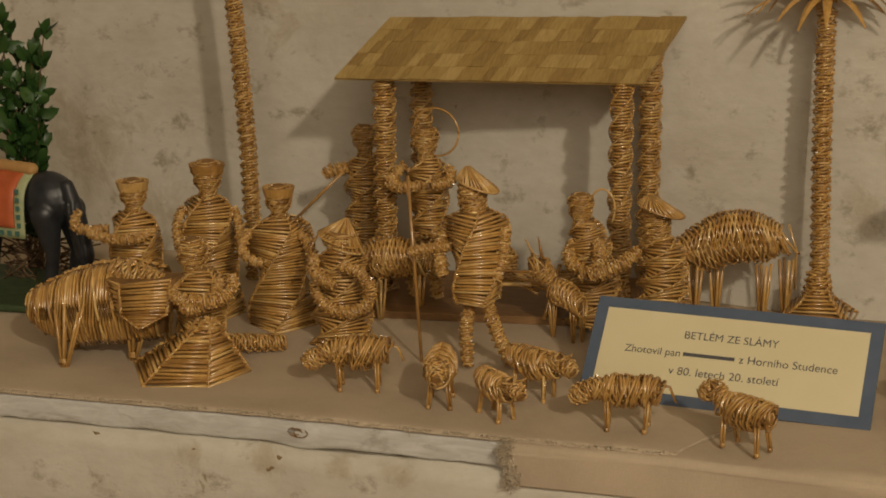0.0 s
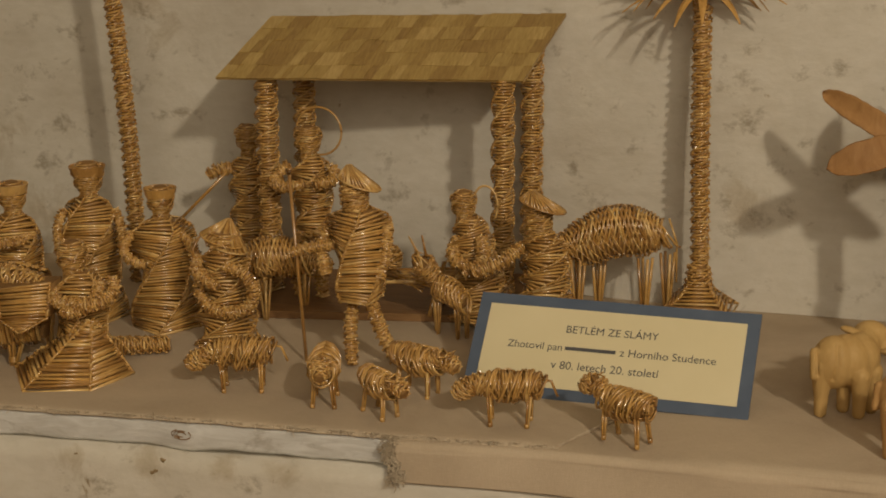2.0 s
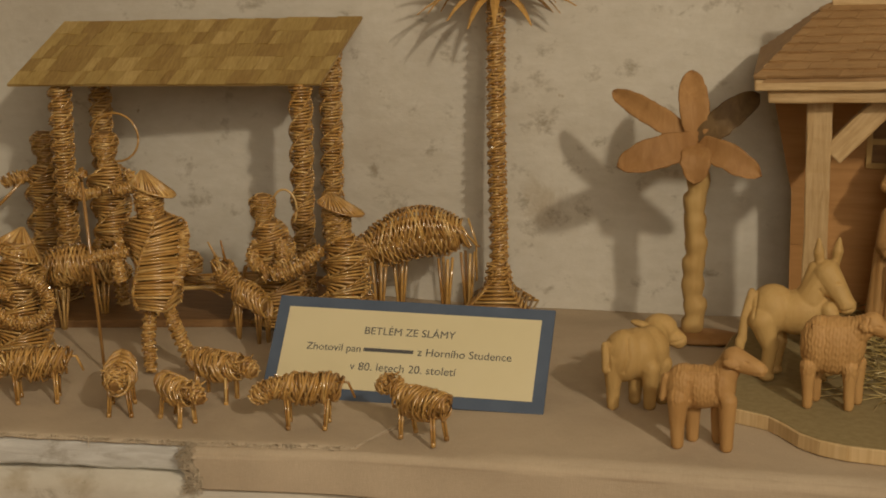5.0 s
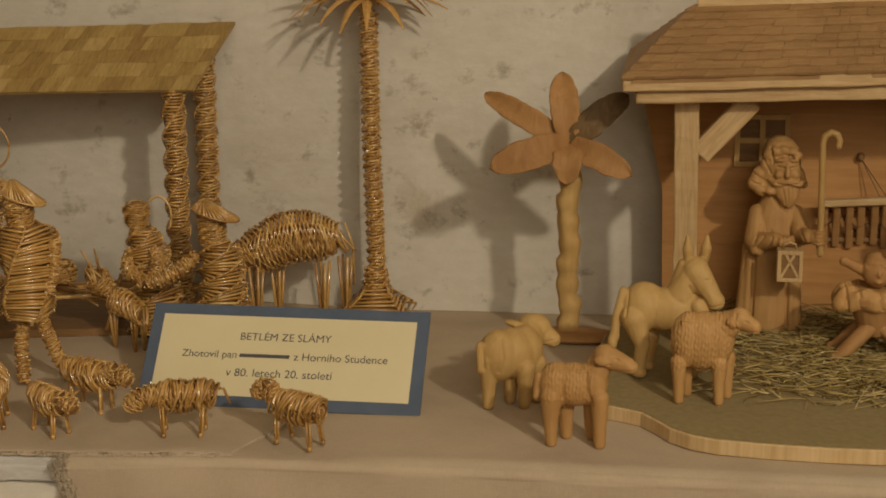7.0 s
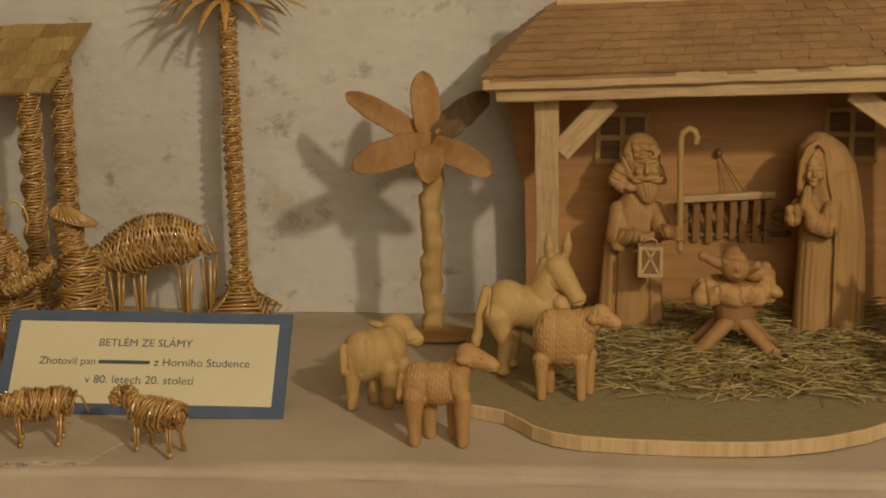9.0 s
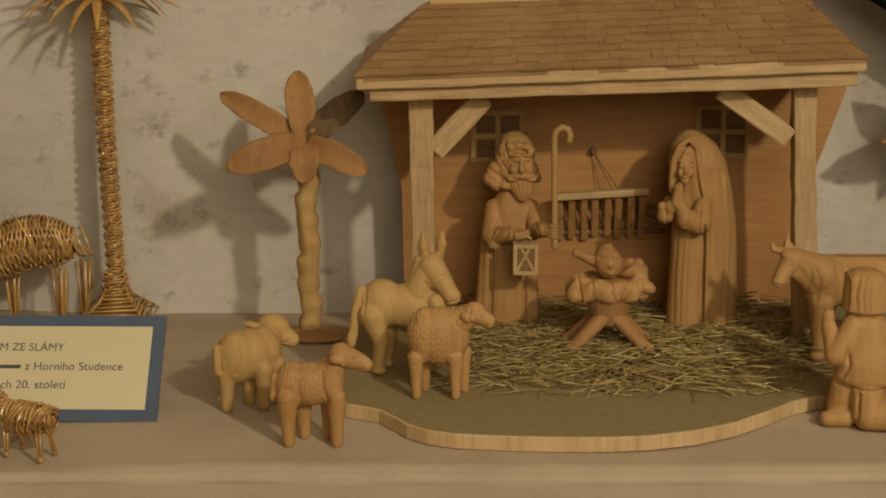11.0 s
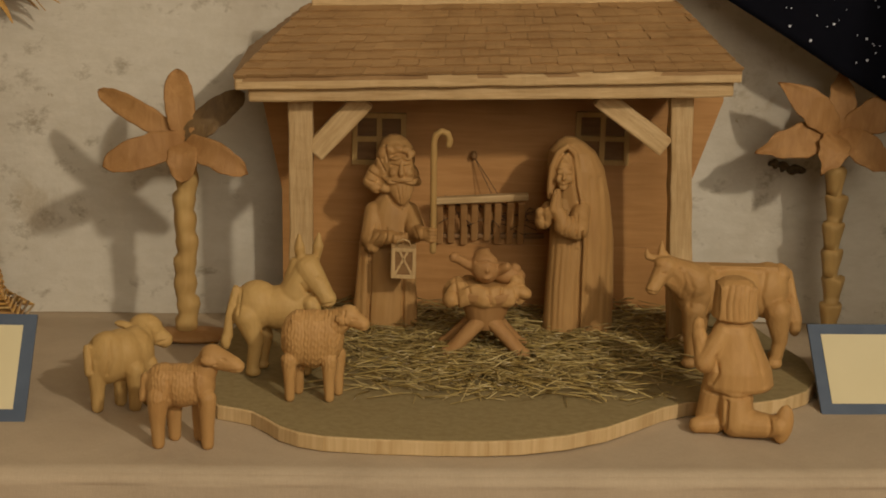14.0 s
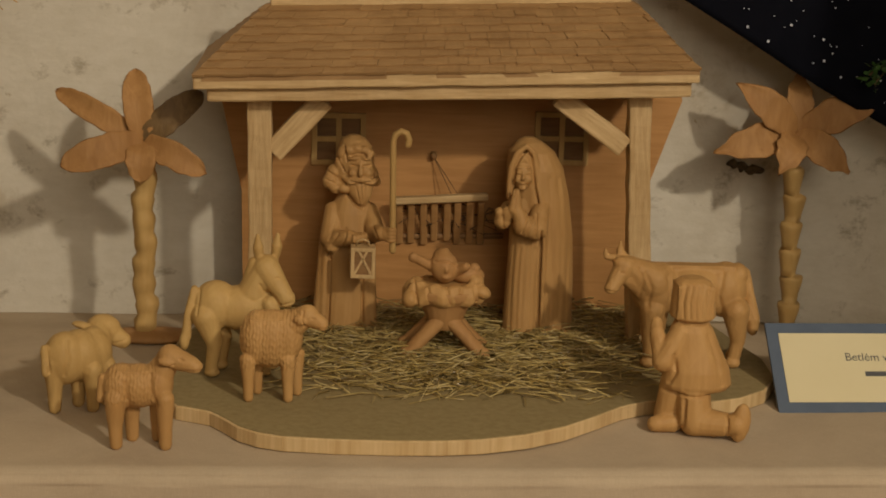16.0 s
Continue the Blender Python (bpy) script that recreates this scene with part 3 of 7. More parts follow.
def card(low_left, low_right, top_left, lines, bars, label):
    """A framed card leaning back: lines of (text, u, v, width), bars of (u, v, width, height), in metres from its lower left."""
    o, x, y = Vector(low_left), Vector(low_right) - Vector(low_left), Vector(top_left) - Vector(low_left)
    w, h = x.length, y.length
    ex = x.normalized()
    ey = (y - ex * y.dot(ex)).normalized()
    ez = ex.cross(ey)
    m = Matrix((ex, ey, ez)).transposed().to_4x4()
    m.translation = o
    root = new("placard")
    root.matrix_world = m
    tagged(root, label, "placard", "placards")

    def put(name, bm, mat, lab, z, u=0.0, v=0.0):
        ob = part(name, from_bm(name, bm, mat), root, lab)
        ob.location = (u, v, z)
        return ob

    put("backing", block(w, h, 0.003, 0.0004), BLUE_CARD, "dark blue card border", -0.0015, w / 2, h / 2)
    put("paper", block(w - 0.021, h - 0.021, 0.0006, 0.0001), CREAM, "cream paper", 0.0004, w / 2, h / 2)
    deep = 0.075 * h / 0.097
    strut = bmesh.new()
    vs = [strut.verts.new(p) for p in ((0.3 * w, 0.62 * h, -0.003), (0.7 * w, 0.62 * h, -0.003))]
    foot = root.matrix_world.inverted()
    back = [strut.verts.new(foot @ (o + ex * w * k + Vector((0, deep * 1.15, 0.002)))) for k in (0.7, 0.3)]
    strut.faces.new(vs + back)
    ob = part("strut", from_bm("strut", strut, BLUE_CARD), root)
    ob.modifiers.new("thickness", "SOLIDIFY").thickness = 0.0015
    for text, u, v, wide in lines:
        ob = part("lettering", glyphs(text, wide, "lettering"), root, "grey printed words: " + text)
        ob.location = (u, v, 0.00095)
    for u, v, bw, bh in bars:
        put("bar", block(bw, bh, 0.0002, 0), INK, "grey printed bar", 0.0009, u, v)


card((-0.0375, 1.049, 0.0), (0.2075, 1.049, 0.0), (-0.038, 1.114, 0.071),
     [("BETLÉM ZE SLÁMY", 0.122, 0.066, 0.080), ("Zhotovil pan", 0.0567, 0.0485, 0.0485), ("z Horního Studence", 0.172, 0.0485, 0.0815), ("v 80. letech 20. století", 0.1205, 0.032, 0.093)],
     [(0.1055, 0.0484, 0.044, 0.0032)], "cream placard with blue border leaning behind straw sheep")
card((0.872, 1.094, 0.0), (1.118, 1.104, 0.0), (0.864, 1.155, 0.0625),
     [("Betlém v", 0.0870, 0.0535, 0.0382)], [(0.108, 0.0375, 0.05, 0.0046)], "cream placard with blue border beside carved palm")


# ---- straw nativity ----
def spine(x, y, rows, z=0.0, lean=(0, 0)):
    return [((x + lean[0] * h, y + lean[1] * h, z + h), r) for h, r in rows]


def straw_head(s, x, y, z, r=0.0125, n=5):
    """A wrapped head on a thin neck; z is the neck's foot."""
    s.plait([((x, y, z), r * 0.66), ((x, y, z + r * 0.55), r * 0.66), ((x, y, z + r * 1.05), r * 0.96), ((x, y, z + r * 1.9), r * 1.2), ((x, y, z + r * 2.55), r * 1.08), ((x, y, z + r * 2.85), r * 0.6)],
            6, 0.0023, 0.0010, 0.16, 0.97)


def straw_arm(s, points, r=0.0058):
    """A thin braided cord of straw."""
    r *= 0.82
    pts = [Vector(p) for p in points]
    fine = []
    for i in range(len(pts) - 1):
        a, b, c, d = pts[max(0, i - 1)], pts[i], pts[i + 1], pts[min(len(pts) - 1, i + 2)]
        for q in range(4):
            u = q / 4
            fine.append(0.5 * ((2 * b) + (c - a) * u + (2 * a - 5 * b + 4 * c - d) * u * u + (3 * b - a - 3 * c + d) * u ** 3))
    fine.append(pts[-1])
    n = len(fine) - 1
    s.plait([(p, r * (0.85 + 0.25 * math.sin(math.pi * i / n))) for i, p in enumerate(fine)], 4, 0.0024, 0.00118, 0.5, 0.9, 0.0, 1.0, 0.05, 0.0)


def crown_band(s, x, y, z, r, h):
    """A glossy flattened straw band, as a crown."""
    m = 16
    n = len(s.v)
    for k in range(m):
        w = 2 * math.pi * k / m
        for zz, rr in ((z, r * 0.93), (z + h, r * 1.1), (z + h, r * 1.04), (z + h * 0.3, r * 0.9)):
            s.v.append(Vector((x + rr * math.cos(w), y + rr * math.sin(w), zz)))
    for k in range(m):
        j = (k + 1) % m
        for q in range(3):
            s.flat.add(len(s.f))
            s.f.append((n + k * 4 + q, n + j * 4 + q, n + j * 4 + q + 1, n + k * 4 + q + 1))
            s.mat.append(0)


def straw_hat(s, x, y, z, r, tip, turn=0.0):
    """A brimmed hat of straws that run from a peak to the brim."""
    c = Vector((x, y, z))
    top = c + Vector(tip)
    m = 34
    n = len(s.v)
    # dark lining whose tint stands for shade under the hat straws
    s.v += [c + (top - c) * 0.9] + [c + Vector((r * 1.2 * math.cos(2 * math.pi * k / 16), r * 0.96 * math.sin(2 * math.pi * k / 16), -0.007 * math.cos(2 * math.pi * k / 16))) for k in range(16)]
    for k in range(16):
        s.f.append((n, n + 1 + k, n + 1 + (k + 1) % 16))
        s.mat.append(1)
    for k in range(m):
        w = 2 * math.pi * k / m + turn + random.uniform(-0.05, 0.05)
        rim = c + Vector((r * 1.25 * math.cos(w), r * math.sin(w), -0.006 * math.cos(w)))
        s.tube(top + Vector((0.002 * math.cos(w), 0.002 * math.sin(w), 0)), rim, 0.0007, 5, 0.0011)
    for q in (0.97, 1.0):
        ring = [c + Vector((r * 1.25 * q * math.cos(2 * math.pi * k / 20), r * q * math.sin(2 * math.pi * k / 20), -0.006 * math.cos(2 * math.pi * k / 20))) for k in range(21)]
        s.bent(ring, 0.0011, 4)


def straw_king(x, y, h, wide, label, arms, tilt=(0, 0), crown=0.0068, phase=0.0, waist=0.82):
    s = Straws()
    head = 0.215 * h
    body = h - head
    s.plait(spine(x, y, ((0, wide), (0.3 * body, wide * 0.98), (0.55 * body, wide * waist), (0.80 * body, wide * 0.97), (0.90 * body, wide * 0.90), (0.96 * body, wide * 0.62), (body, wide * 0.25)), 0, tilt),
            4, 0.0039, 0.00212, 0.07, 0.95, phase)
    tx, ty = x + tilt[0] * body, y + tilt[1] * body
    r = head / 2.6
    straw_head(s, tx, ty, body - 0.003, r)
    s.plait([((tx, ty, body + r * 2.1), r * 1.12), ((tx, ty, body + r * 2.3), r * 1.0)], 6, 0.0022, 0.0012, 0.3, 1.0)
    crown_band(s, tx, ty, body + r * 1.65, r * 1.26, crown * 1.35)
    for a in arms:
        straw_arm(s, a)
    return s.thing("straw_king_figure", label, "straw figure", "straw nativity figures")


straw_king(-0.508, 1.105, 0.145, 0.029, "woven golden straw figure wearing a straw crown, arms folded",
           [[(-0.487, 1.10, 0.095), (-0.49, 1.075, 0.092), (-0.515, 1.066, 0.094), (-0.54, 1.075, 0.094)], [(-0.535, 1.10, 0.094), (-0.556, 1.09, 0.093), (-0.567, 1.088, 0.098), (-0.560, 1.086, 0.112)]], phase=0.75)
straw_king(-0.451, 1.15, 0.158, 0.0315, "tall woven golden straw figure wearing a straw crown",
           [[(-0.472, 1.140, 0.112), (-0.475, 1.130, 0.098), (-0.468, 1.118, 0.078)], [(-0.423, 1.15, 0.113), (-0.414, 1.145, 0.095), (-0.411, 1.14, 0.072)]], phase=0.55)
straw_king(-0.369, 1.143, 0.141, 0.033, "stout woven golden straw figure wearing a straw crown",
           [[(-0.391, 1.122, 0.097), (-0.391, 1.106, 0.085), (-0.379, 1.100, 0.077), (-0.365, 1.102, 0.073)], [(-0.346, 1.14, 0.096), (-0.331, 1.135, 0.08), (-0.327, 1.13, 0.06)]], phase=0.2)


LAP = ((-0.4404, 0.9894, 0.0014), (-0.3985, 0.9355, 0.0014), (-0.3442, 0.9549, 0.0014), (-0.3316, 1.0062, 0.0014), (-0.3850, 1.0350, 0.0014))


def straw_kneeler():
    s = Straws()
    x, y = -0.375, 1.002
    s.plait(spine(x, y, ((0.001, 0.026), (0.03, 0.0265), (0.05, 0.0215), (0.074, 0.0265), (0.087, 0.018), (0.094, 0.009))), 4, 0.0038, 0.0020, 0.08, 0.95, 0.5)
    # the wide lap spread on the cloth: level straws between five ridges
    foot = [Vector(p) for p in LAP]
    tip = Vector((-0.3555, 0.985, 0.058))
    rows = 19
    for k in range(rows):
        u = 0.93 * k / (rows - 1)
        ring = [p.lerp(tip, u) for p in foot]
        for a, b in zip(ring, ring[1:] + ring[:1]):
            off = Vector((random.uniform(-1, 1), random.uniform(-1, 1), random.uniform(-1, 1))) * 0.0008
            d = (b - a).normalized() * 0.0014 + Vector((0, 0, random.uniform(-0.0013, 0.0013)))
            s.tube(a + off - d, b + off + d, 0.0017 * random.uniform(0.75, 1.15))
    for p in foot:
        n = Vector((p.x - tip.x, p.y - tip.y, 0)).normalized() * 0.0010
        for k in range(rows - 1):
            s.tube(p.lerp(tip, 0.93 * k / (rows - 1)) + n, p.lerp(tip, 0.93 * (k + 1.2) / (rows - 1)) + n + Vector((0.001, 0, 0)), 0.0010, 5)
    # dark backing under the lap, coloured like shaded gaps
    base = len(s.v)
    mid = sum(foot, Vector()) / 5
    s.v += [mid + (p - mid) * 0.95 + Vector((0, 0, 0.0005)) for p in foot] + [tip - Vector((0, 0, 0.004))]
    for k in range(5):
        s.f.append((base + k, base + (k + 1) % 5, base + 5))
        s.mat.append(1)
    straw_head(s, x - 0.005, y - 0.004, 0.087, 0.0122)
    straw_arm(s, [(x - 0.021, y - 0.004, 0.080), (x - 0.012, y - 0.026, 0.074), (x + 0.012, y - 0.034, 0.073), (x + 0.034, y - 0.030, 0.075), (x + 0.043, y - 0.018, 0.083), (x + 0.036, y - 0.006, 0.091)], 0.0068)
    straw_arm(s, [(x + 0.020, y - 0.002, 0.084), (x + 0.026, y - 0.018, 0.078), (x + 0.018, y - 0.034, 0.068), (x + 0.002, y - 0.038, 0.066)], 0.0066)
    s.plait([((x, y + 0.033, 0.014), 0.008), ((x + 0.025, y + 0.052, 0.011), 0.0075), ((x + 0.047, y + 0.068, 0.009), 0.007)], 5, 0.0034, 0.0013, 0.5)
    s.thing("kneeling_straw_figure", "woven golden straw figure kneeling in a spread skirt", "straw figure", "straw nativity figures")


straw_kneeler()


def straw_camel():
    """A large standing animal with upright body straws and a woven shield as its chest."""
    s = Straws()
    a, b = Vector((-0.547, 0.984, 0)), Vector((-0.425, 1.022, 0))
    axis = (b - a).normalized()
    side = Vector((-axis.y, axis.x, 0))
    tops = ((0.0, 0.060), (0.16, 0.070), (0.32, 0.079), (0.52, 0.087), (0.8, 0.090), (1.0, 0.083))
    foots = ((0.0, 0.036), (0.1, 0.025), (0.24, 0.016), (0.4, 0.0125), (0.7, 0.014), (1.0, 0.020))

    def height(rows, k):
        k = min(max(k, 0), 1)
        for (k0, h0), (k1, h1) in zip(rows, rows[1:]):
            if k <= k1:
                return h0 + (h1 - h0) * (k - k0) / (k1 - k0)

    def skin(k, w, q, out=0.0):
        """The body's surface at share k of its length and angle w from the back."""
        hi, lo = height(tops, k), height(foots, k)
        deep = 0.031 * math.sqrt(max(0.12, 1 - max(0, 0.42 - k) ** 2 * 4.2)) + out
        v = Vector((0, 0, (hi + lo) / 2 + ((hi - lo) / 2 + out) * math.cos(w)))
        return a.lerp(b, k) + v + side * q * deep * abs(math.sin(w)) ** 0.7

    for q in (-1, 1):
        for i in range(46):
            k = (i + 0.5) / 46
            lean = 0.035 * math.sin(i * 0.62) + random.uniform(-0.012, 0.012)
            out = random.uniform(-0.0005, 0.0012)
            s.bent([skin(k + lean * (0.5 - u), math.pi * (0.03 + 0.92 * u), q, out) for u in (0, 0.1, 0.22, 0.4, 0.6, 0.8, 1)], 0.00145 * random.uniform(0.85, 1.15), 6)
        # slanting straws laid over the upright ones
        for i in range(8):
            k = 0.06 + 0.115 * i
            s.bent([skin(k + 0.085 * u, math.pi * (0.12 + 0.72 * u), q, 0.0016) for u in (0, 0.25, 0.5, 0.75, 1)], 0.0013, 5)
    # dark body inside the upright straws, tinted as the shade between them
    rows, m = 10, 12
    base = len(s.v)
    for i in range(rows + 1):
        for n in range(m):
            w = 2 * math.pi * n / m
            s.v.append(skin(i / rows, w, 1 if w < math.pi else -1, -0.0022))
    for i in range(rows):
        for n in range(m):
            j = (n + 1) % m
            s.f.append((base + i * m + n, base + i * m + j, base + (i + 1) * m + j, base + (i + 1) * m + n))
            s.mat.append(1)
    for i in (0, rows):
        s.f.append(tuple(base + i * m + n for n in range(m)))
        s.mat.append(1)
    # the chest: a shield with a wide and a narrow face, woven of level straws
    left, ridge, right = Vector((-0.4600, 0.981, 0.081)), Vector((-0.4375, 0.967, 0.081)), Vector((-0.389, 0.975, 0.0875))
    low_left, low_ridge, low_right, point = Vector((-0.452, 0.980, 0.051)), Vector((-0.4375, 0.968, 0.053)), Vector((-0.395, 0.976, 0.056)), Vector((-0.422, 0.972, 0.0405))
    n = 17
    for i in range(n):
        u = i / (n - 1)
        if u < 0.62:
            v = u / 0.62
            p, c, q = left.lerp(low_left, v), ridge.lerp(low_ridge, v), right.lerp(low_right, v)
        else:
            v = (u - 0.62) / 0.38 * 0.85
            p, c, q = low_left.lerp(point, v), low_ridge.lerp(point, v), low_right.lerp(point, v)
        for e, f in ((p, c), (c, q)):
            off = Vector((random.uniform(-1, 1), random.uniform(-1, 1), random.uniform(-1, 1))) * 0.0006
            tip = Vector((0, 0, random.uniform(-0.0008, 0.0008)))
            s.tube(e + off - tip, f + off + tip, 0.00135 * random.uniform(0.85, 1.15))
    for e in ((left, low_left, point), (ridge, low_ridge, point), (right, low_right, point)):
        for e0, e1 in zip(e, e[1:]):
            cuts = 8
            for i in range(cuts):
                d = Vector((0.0012, -0.0012, 0))
                s.tube(e0.lerp(e1, i / cuts) + d, e0.lerp(e1, min(1, (i + 1.4) / cuts)) - Vector((0.0012, 0.0012, 0)), 0.001, 5)
    # backing of the shield, its dark tone painting shade into the weave
    base = len(s.v)
    back = Vector((0, 0.0022, 0))
    s.v += [q + back for q in (left, ridge, right, low_left, low_ridge, low_right, point)]
    s.v += [q + Vector((-0.004, 0.026, 0)) for q in (left, right, low_left, low_right)]
    for f in ((0, 3, 4, 1), (1, 4, 5, 2), (3, 6, 4), (4, 6, 5), (0, 1, 2, 8, 7), (0, 7, 9, 3), (2, 5, 10, 8), (3, 9, 6), (5, 6, 10), (6, 9, 10)):
        s.f.append(tuple(base + k for k in f))
        s.mat.append(1)
    # the wrapped shoulder over the chest
    s.plait([((-0.460, 1.004, 0.078), 0.016), ((-0.437, 0.998, 0.080), 0.014), ((-0.414, 0.992, 0.081), 0.009), ((-0.402, 0.99, 0.080), 0.003)], 6, 0.004, 0.0016, 0.4)
    for x, y in ((-0.4955, 0.9588), (-0.520, 1.01), (-0.447, 0.9975), (-0.428, 1.03)):
        for k in range(7):
            w = 2 * math.pi * k / 7 + 0.3
            s.tube((x + 0.003 + 0.0155 * math.cos(w), y + 0.008 + 0.008 * math.sin(w), 0.056 + 0.004 * math.sin(3 * w)), (x + 0.0026 * math.cos(w), y + 0.0022 * math.sin(w), 0.0), 0.0015)
        for k in range(3):
            s.tube((x - 0.0036, y - 0.0030, 0.004 + 0.0018 * k), (x + 0.0036, y - 0.0030, 0.0046 + 0.0018 * k), 0.0009)
    s.thing("straw_camel", "large woven golden straw animal with bundled straw legs", "straw animal", "straw animals")


straw_camel()


def straw_woman():
    s = Straws()
    x, y = -0.288, 1.11
    s.plait(spine(x, y, ((0, 0.0295), (0.03, 0.0285), (0.06, 0.023), (0.082, 0.024), (0.095, 0.013))), 4, 0.0035, 0.0015, 0.18, 0.92, 0.4)
    s.plait([((x, y, 0.090), 0.012), ((x, y, 0.100), 0.016), ((x + 0.001, y, 0.110), 0.0150)], 6, 0.0026, 0.0013, 0.3, 0.95)
    straw_hat(s, x - 0.001, y, 0.1015, 0.0165, (0.0065, 0.003, 0.0195))
    straw_hat(s, x + 0.002, y + 0.002, 0.0955, 0.0160, (0.0035, 0.001, 0.0250))
    s.bent([(x - 0.018, y - 0.012, 0.106), (x - 0.024, y - 0.014, 0.094), (x - 0.022, y - 0.018, 0.08)], 0.0012)
    for side in (-1, 1):
        pts = [(x + 0.012 + 0.028 * math.cos(w), y - 0.028 + 0.006 * side, 0.06 + 0.022 * math.sin(w)) for w in [math.pi * (0.75 + 1.75 * k / 9) for k in range(10)]]
        if side == 1:
            straw_arm(s, pts, 0.0072)
    straw_arm(s, [(x - 0.022, y - 0.01, 0.086), (x - 0.012, y - 0.03, 0.076), (x + 0.01, y - 0.034, 0.066)], 0.0068)
    s.thing("straw_woman_figure", "woven golden straw figure in headscarf, arms in a ring", "straw figure", "straw nativity figures")


straw_woman()


def straw_rear_man():
    s = Straws()
    x, y = -0.366, 1.334
    s.plait(spine(x, y, ((0.006, 0.0225), (0.06, 0.0225), (0.09, 0.020), (0.117, 0.024), (0.134, 0.011))), 4, 0.0034, 0.0015, 0.17, 0.92)
    straw_head(s, x, y, 0.133, 0.0118)
    straw_arm(s, [(x - 0.018, y, 0.118), (x - 0.028, y - 0.012, 0.119), (x - 0.040, y - 0.018, 0.114)], 0.0085)
    s.tube((x - 0.018, y - 0.016, 0.118), (x - 0.078, y - 0.026, 0.058), 0.0018)
    s.thing("straw_shepherd_figure", "woven golden straw figure holding a staff beside the stable post", "straw figure", "straw nativity figures")


def straw_haloed_man():
    s = Straws()
    x, y = -0.265, 1.27
    s.plait(spine(x, y, ((0.07, 0.016), (0.085, 0.019), (0.10, 0.018), (0.125, 0.0235), (0.14, 0.020), (0.150, 0.009))), 4, 0.0033, 0.0015, 0.17, 0.92)
    straw_head(s, x - 0.004, y, 0.147, 0.0120)
    for q in (-1, 1):
        straw_arm(s, [(x + q * 0.009, y - 0.01, 0.075), (x + q * 0.013, y - 0.018, 0.045), (x + q * 0.012, y - 0.012, 0.007)], 0.0085)
    straw_arm(s, [(x - 0.024, y - 0.004, 0.142), (x - 0.033, y - 0.02, 0.128), (x - 0.018, y - 0.03, 0.124), (x + 0.004, y - 0.03, 0.128)], 0.0072)
    straw_arm(s, [(x + 0.022, y - 0.004, 0.142), (x + 0.031, y - 0.016, 0.132), (x + 0.014, y - 0.03, 0.128)], 0.0072)
    c = Vector((x + 0.003, y + 0.012, 0.174))
    s.bent([c + Vector((0.0245 * math.cos(w), 0, 0.0245 * math.sin(w))) for w in [2 * math.pi * k / 24 for k in range(25)]], 0.0012, 5)
    s.thing("haloed_straw_figure", "woven golden straw figure with a thin straw halo ring", "straw figure", "straw nativity figures")


def straw_shepherd():
    s = Straws()
    x, y = -0.145, 1.092
    s.plait(spine(x, y, ((0.060, 0.0190), (0.075, 0.0240), (0.098, 0.0255), (0.126, 0.0300), (0.1385, 0.0265), (0.143, 0.0160), (0.147, 0.008))), 4, 0.0042, 0.0023, 0.055, 0.95, 0.62)
    s.plait([((x - 0.003, y, 0.143), 0.011), ((x - 0.004, y, 0.152), 0.0125), ((x - 0.004, y, 0.166), 0.013), ((x - 0.004, y, 0.172), 0.009)], 7, 0.0022, 0.0011, 0.3, 0.92)
    straw_hat(s, x + 0.001, y, 0.1675, 0.0155, (-0.009, 0, 0.0155))
    straw_arm(s, [(x - 0.006, y, 0.066), (x - 0.010, y - 0.002, 0.035), (x - 0.004, y - 0.014, 0.0035)], 0.0072)
    straw_arm(s, [(x + 0.008, y, 0.066), (x + 0.018, y, 0.035), (x + 0.030, y + 0.006, 0.0035)], 0.0072)
    straw_arm(s, [(x - 0.028, y, 0.13), (x - 0.033, y - 0.006, 0.105), (x - 0.026, y - 0.016, 0.085)], 0.0068)
    straw_arm(s, [(x + 0.027, y, 0.132), (x + 0.026, y - 0.004, 0.105), (x + 0.022, y - 0.010, 0.085)], 0.0062)
    straw_arm(s, [(x - 0.02, y - 0.01, 0.112), (x - 0.045, y - 0.01, 0.108), (x - 0.062, y - 0.008, 0.102)], 0.006)
    s.tube((-0.209, 1.088, 0.172), (-0.196, 1.083, 0.0005), 0.0016)
    s.bent([(-0.209, 1.088, 0.172), (-0.211, 1.088, 0.176), (-0.206, 1.088, 0.178)], 0.0017)
    s.thing("straw_shepherd_figure", "woven golden straw shepherd figure with hat and long staff", "straw figure", "straw nativity figures")


straw_rear_man()
straw_haloed_man()
straw_shepherd()


def straw_mother():
    s = Straws()
    x, y = -0.077, 1.235
    s.plait(spine(x, y, ((0.0, 0.031), (0.02, 0.032), (0.05, 0.023), (0.08, 0.021), (0.1, 0.011)), 0.008, (-0.12, 0)), 4, 0.0032, 0.0014, 0.26, 0.92)
    straw_head(s, x - 0.016, y - 0.004, 0.103, 0.0108)
    straw_arm(s, [(x - 0.022, y - 0.006, 0.088), (x - 0.022, y - 0.02, 0.072), (x - 0.002, y - 0.03, 0.066)], 0.0075)
    straw_arm(s, [(x + 0.004, y - 0.012, 0.09), (x + 0.012, y - 0.034, 0.072), (x - 0.004, y - 0.044, 0.064)], 0.0085)
    c = Vector((x + 0.002, y + 0.008, 0.118))
    s.bent([c + Vector((0.0125 * math.cos(w), 0, 0.019 * math.sin(w))) for w in [math.pi * (-0.25 + 1.45 * k / 16) for k in range(17)]], 0.0012, 5)
    s.thing("seated_straw_figure", "seated woven golden straw figure with a straw halo", "straw figure", "straw nativity figures")


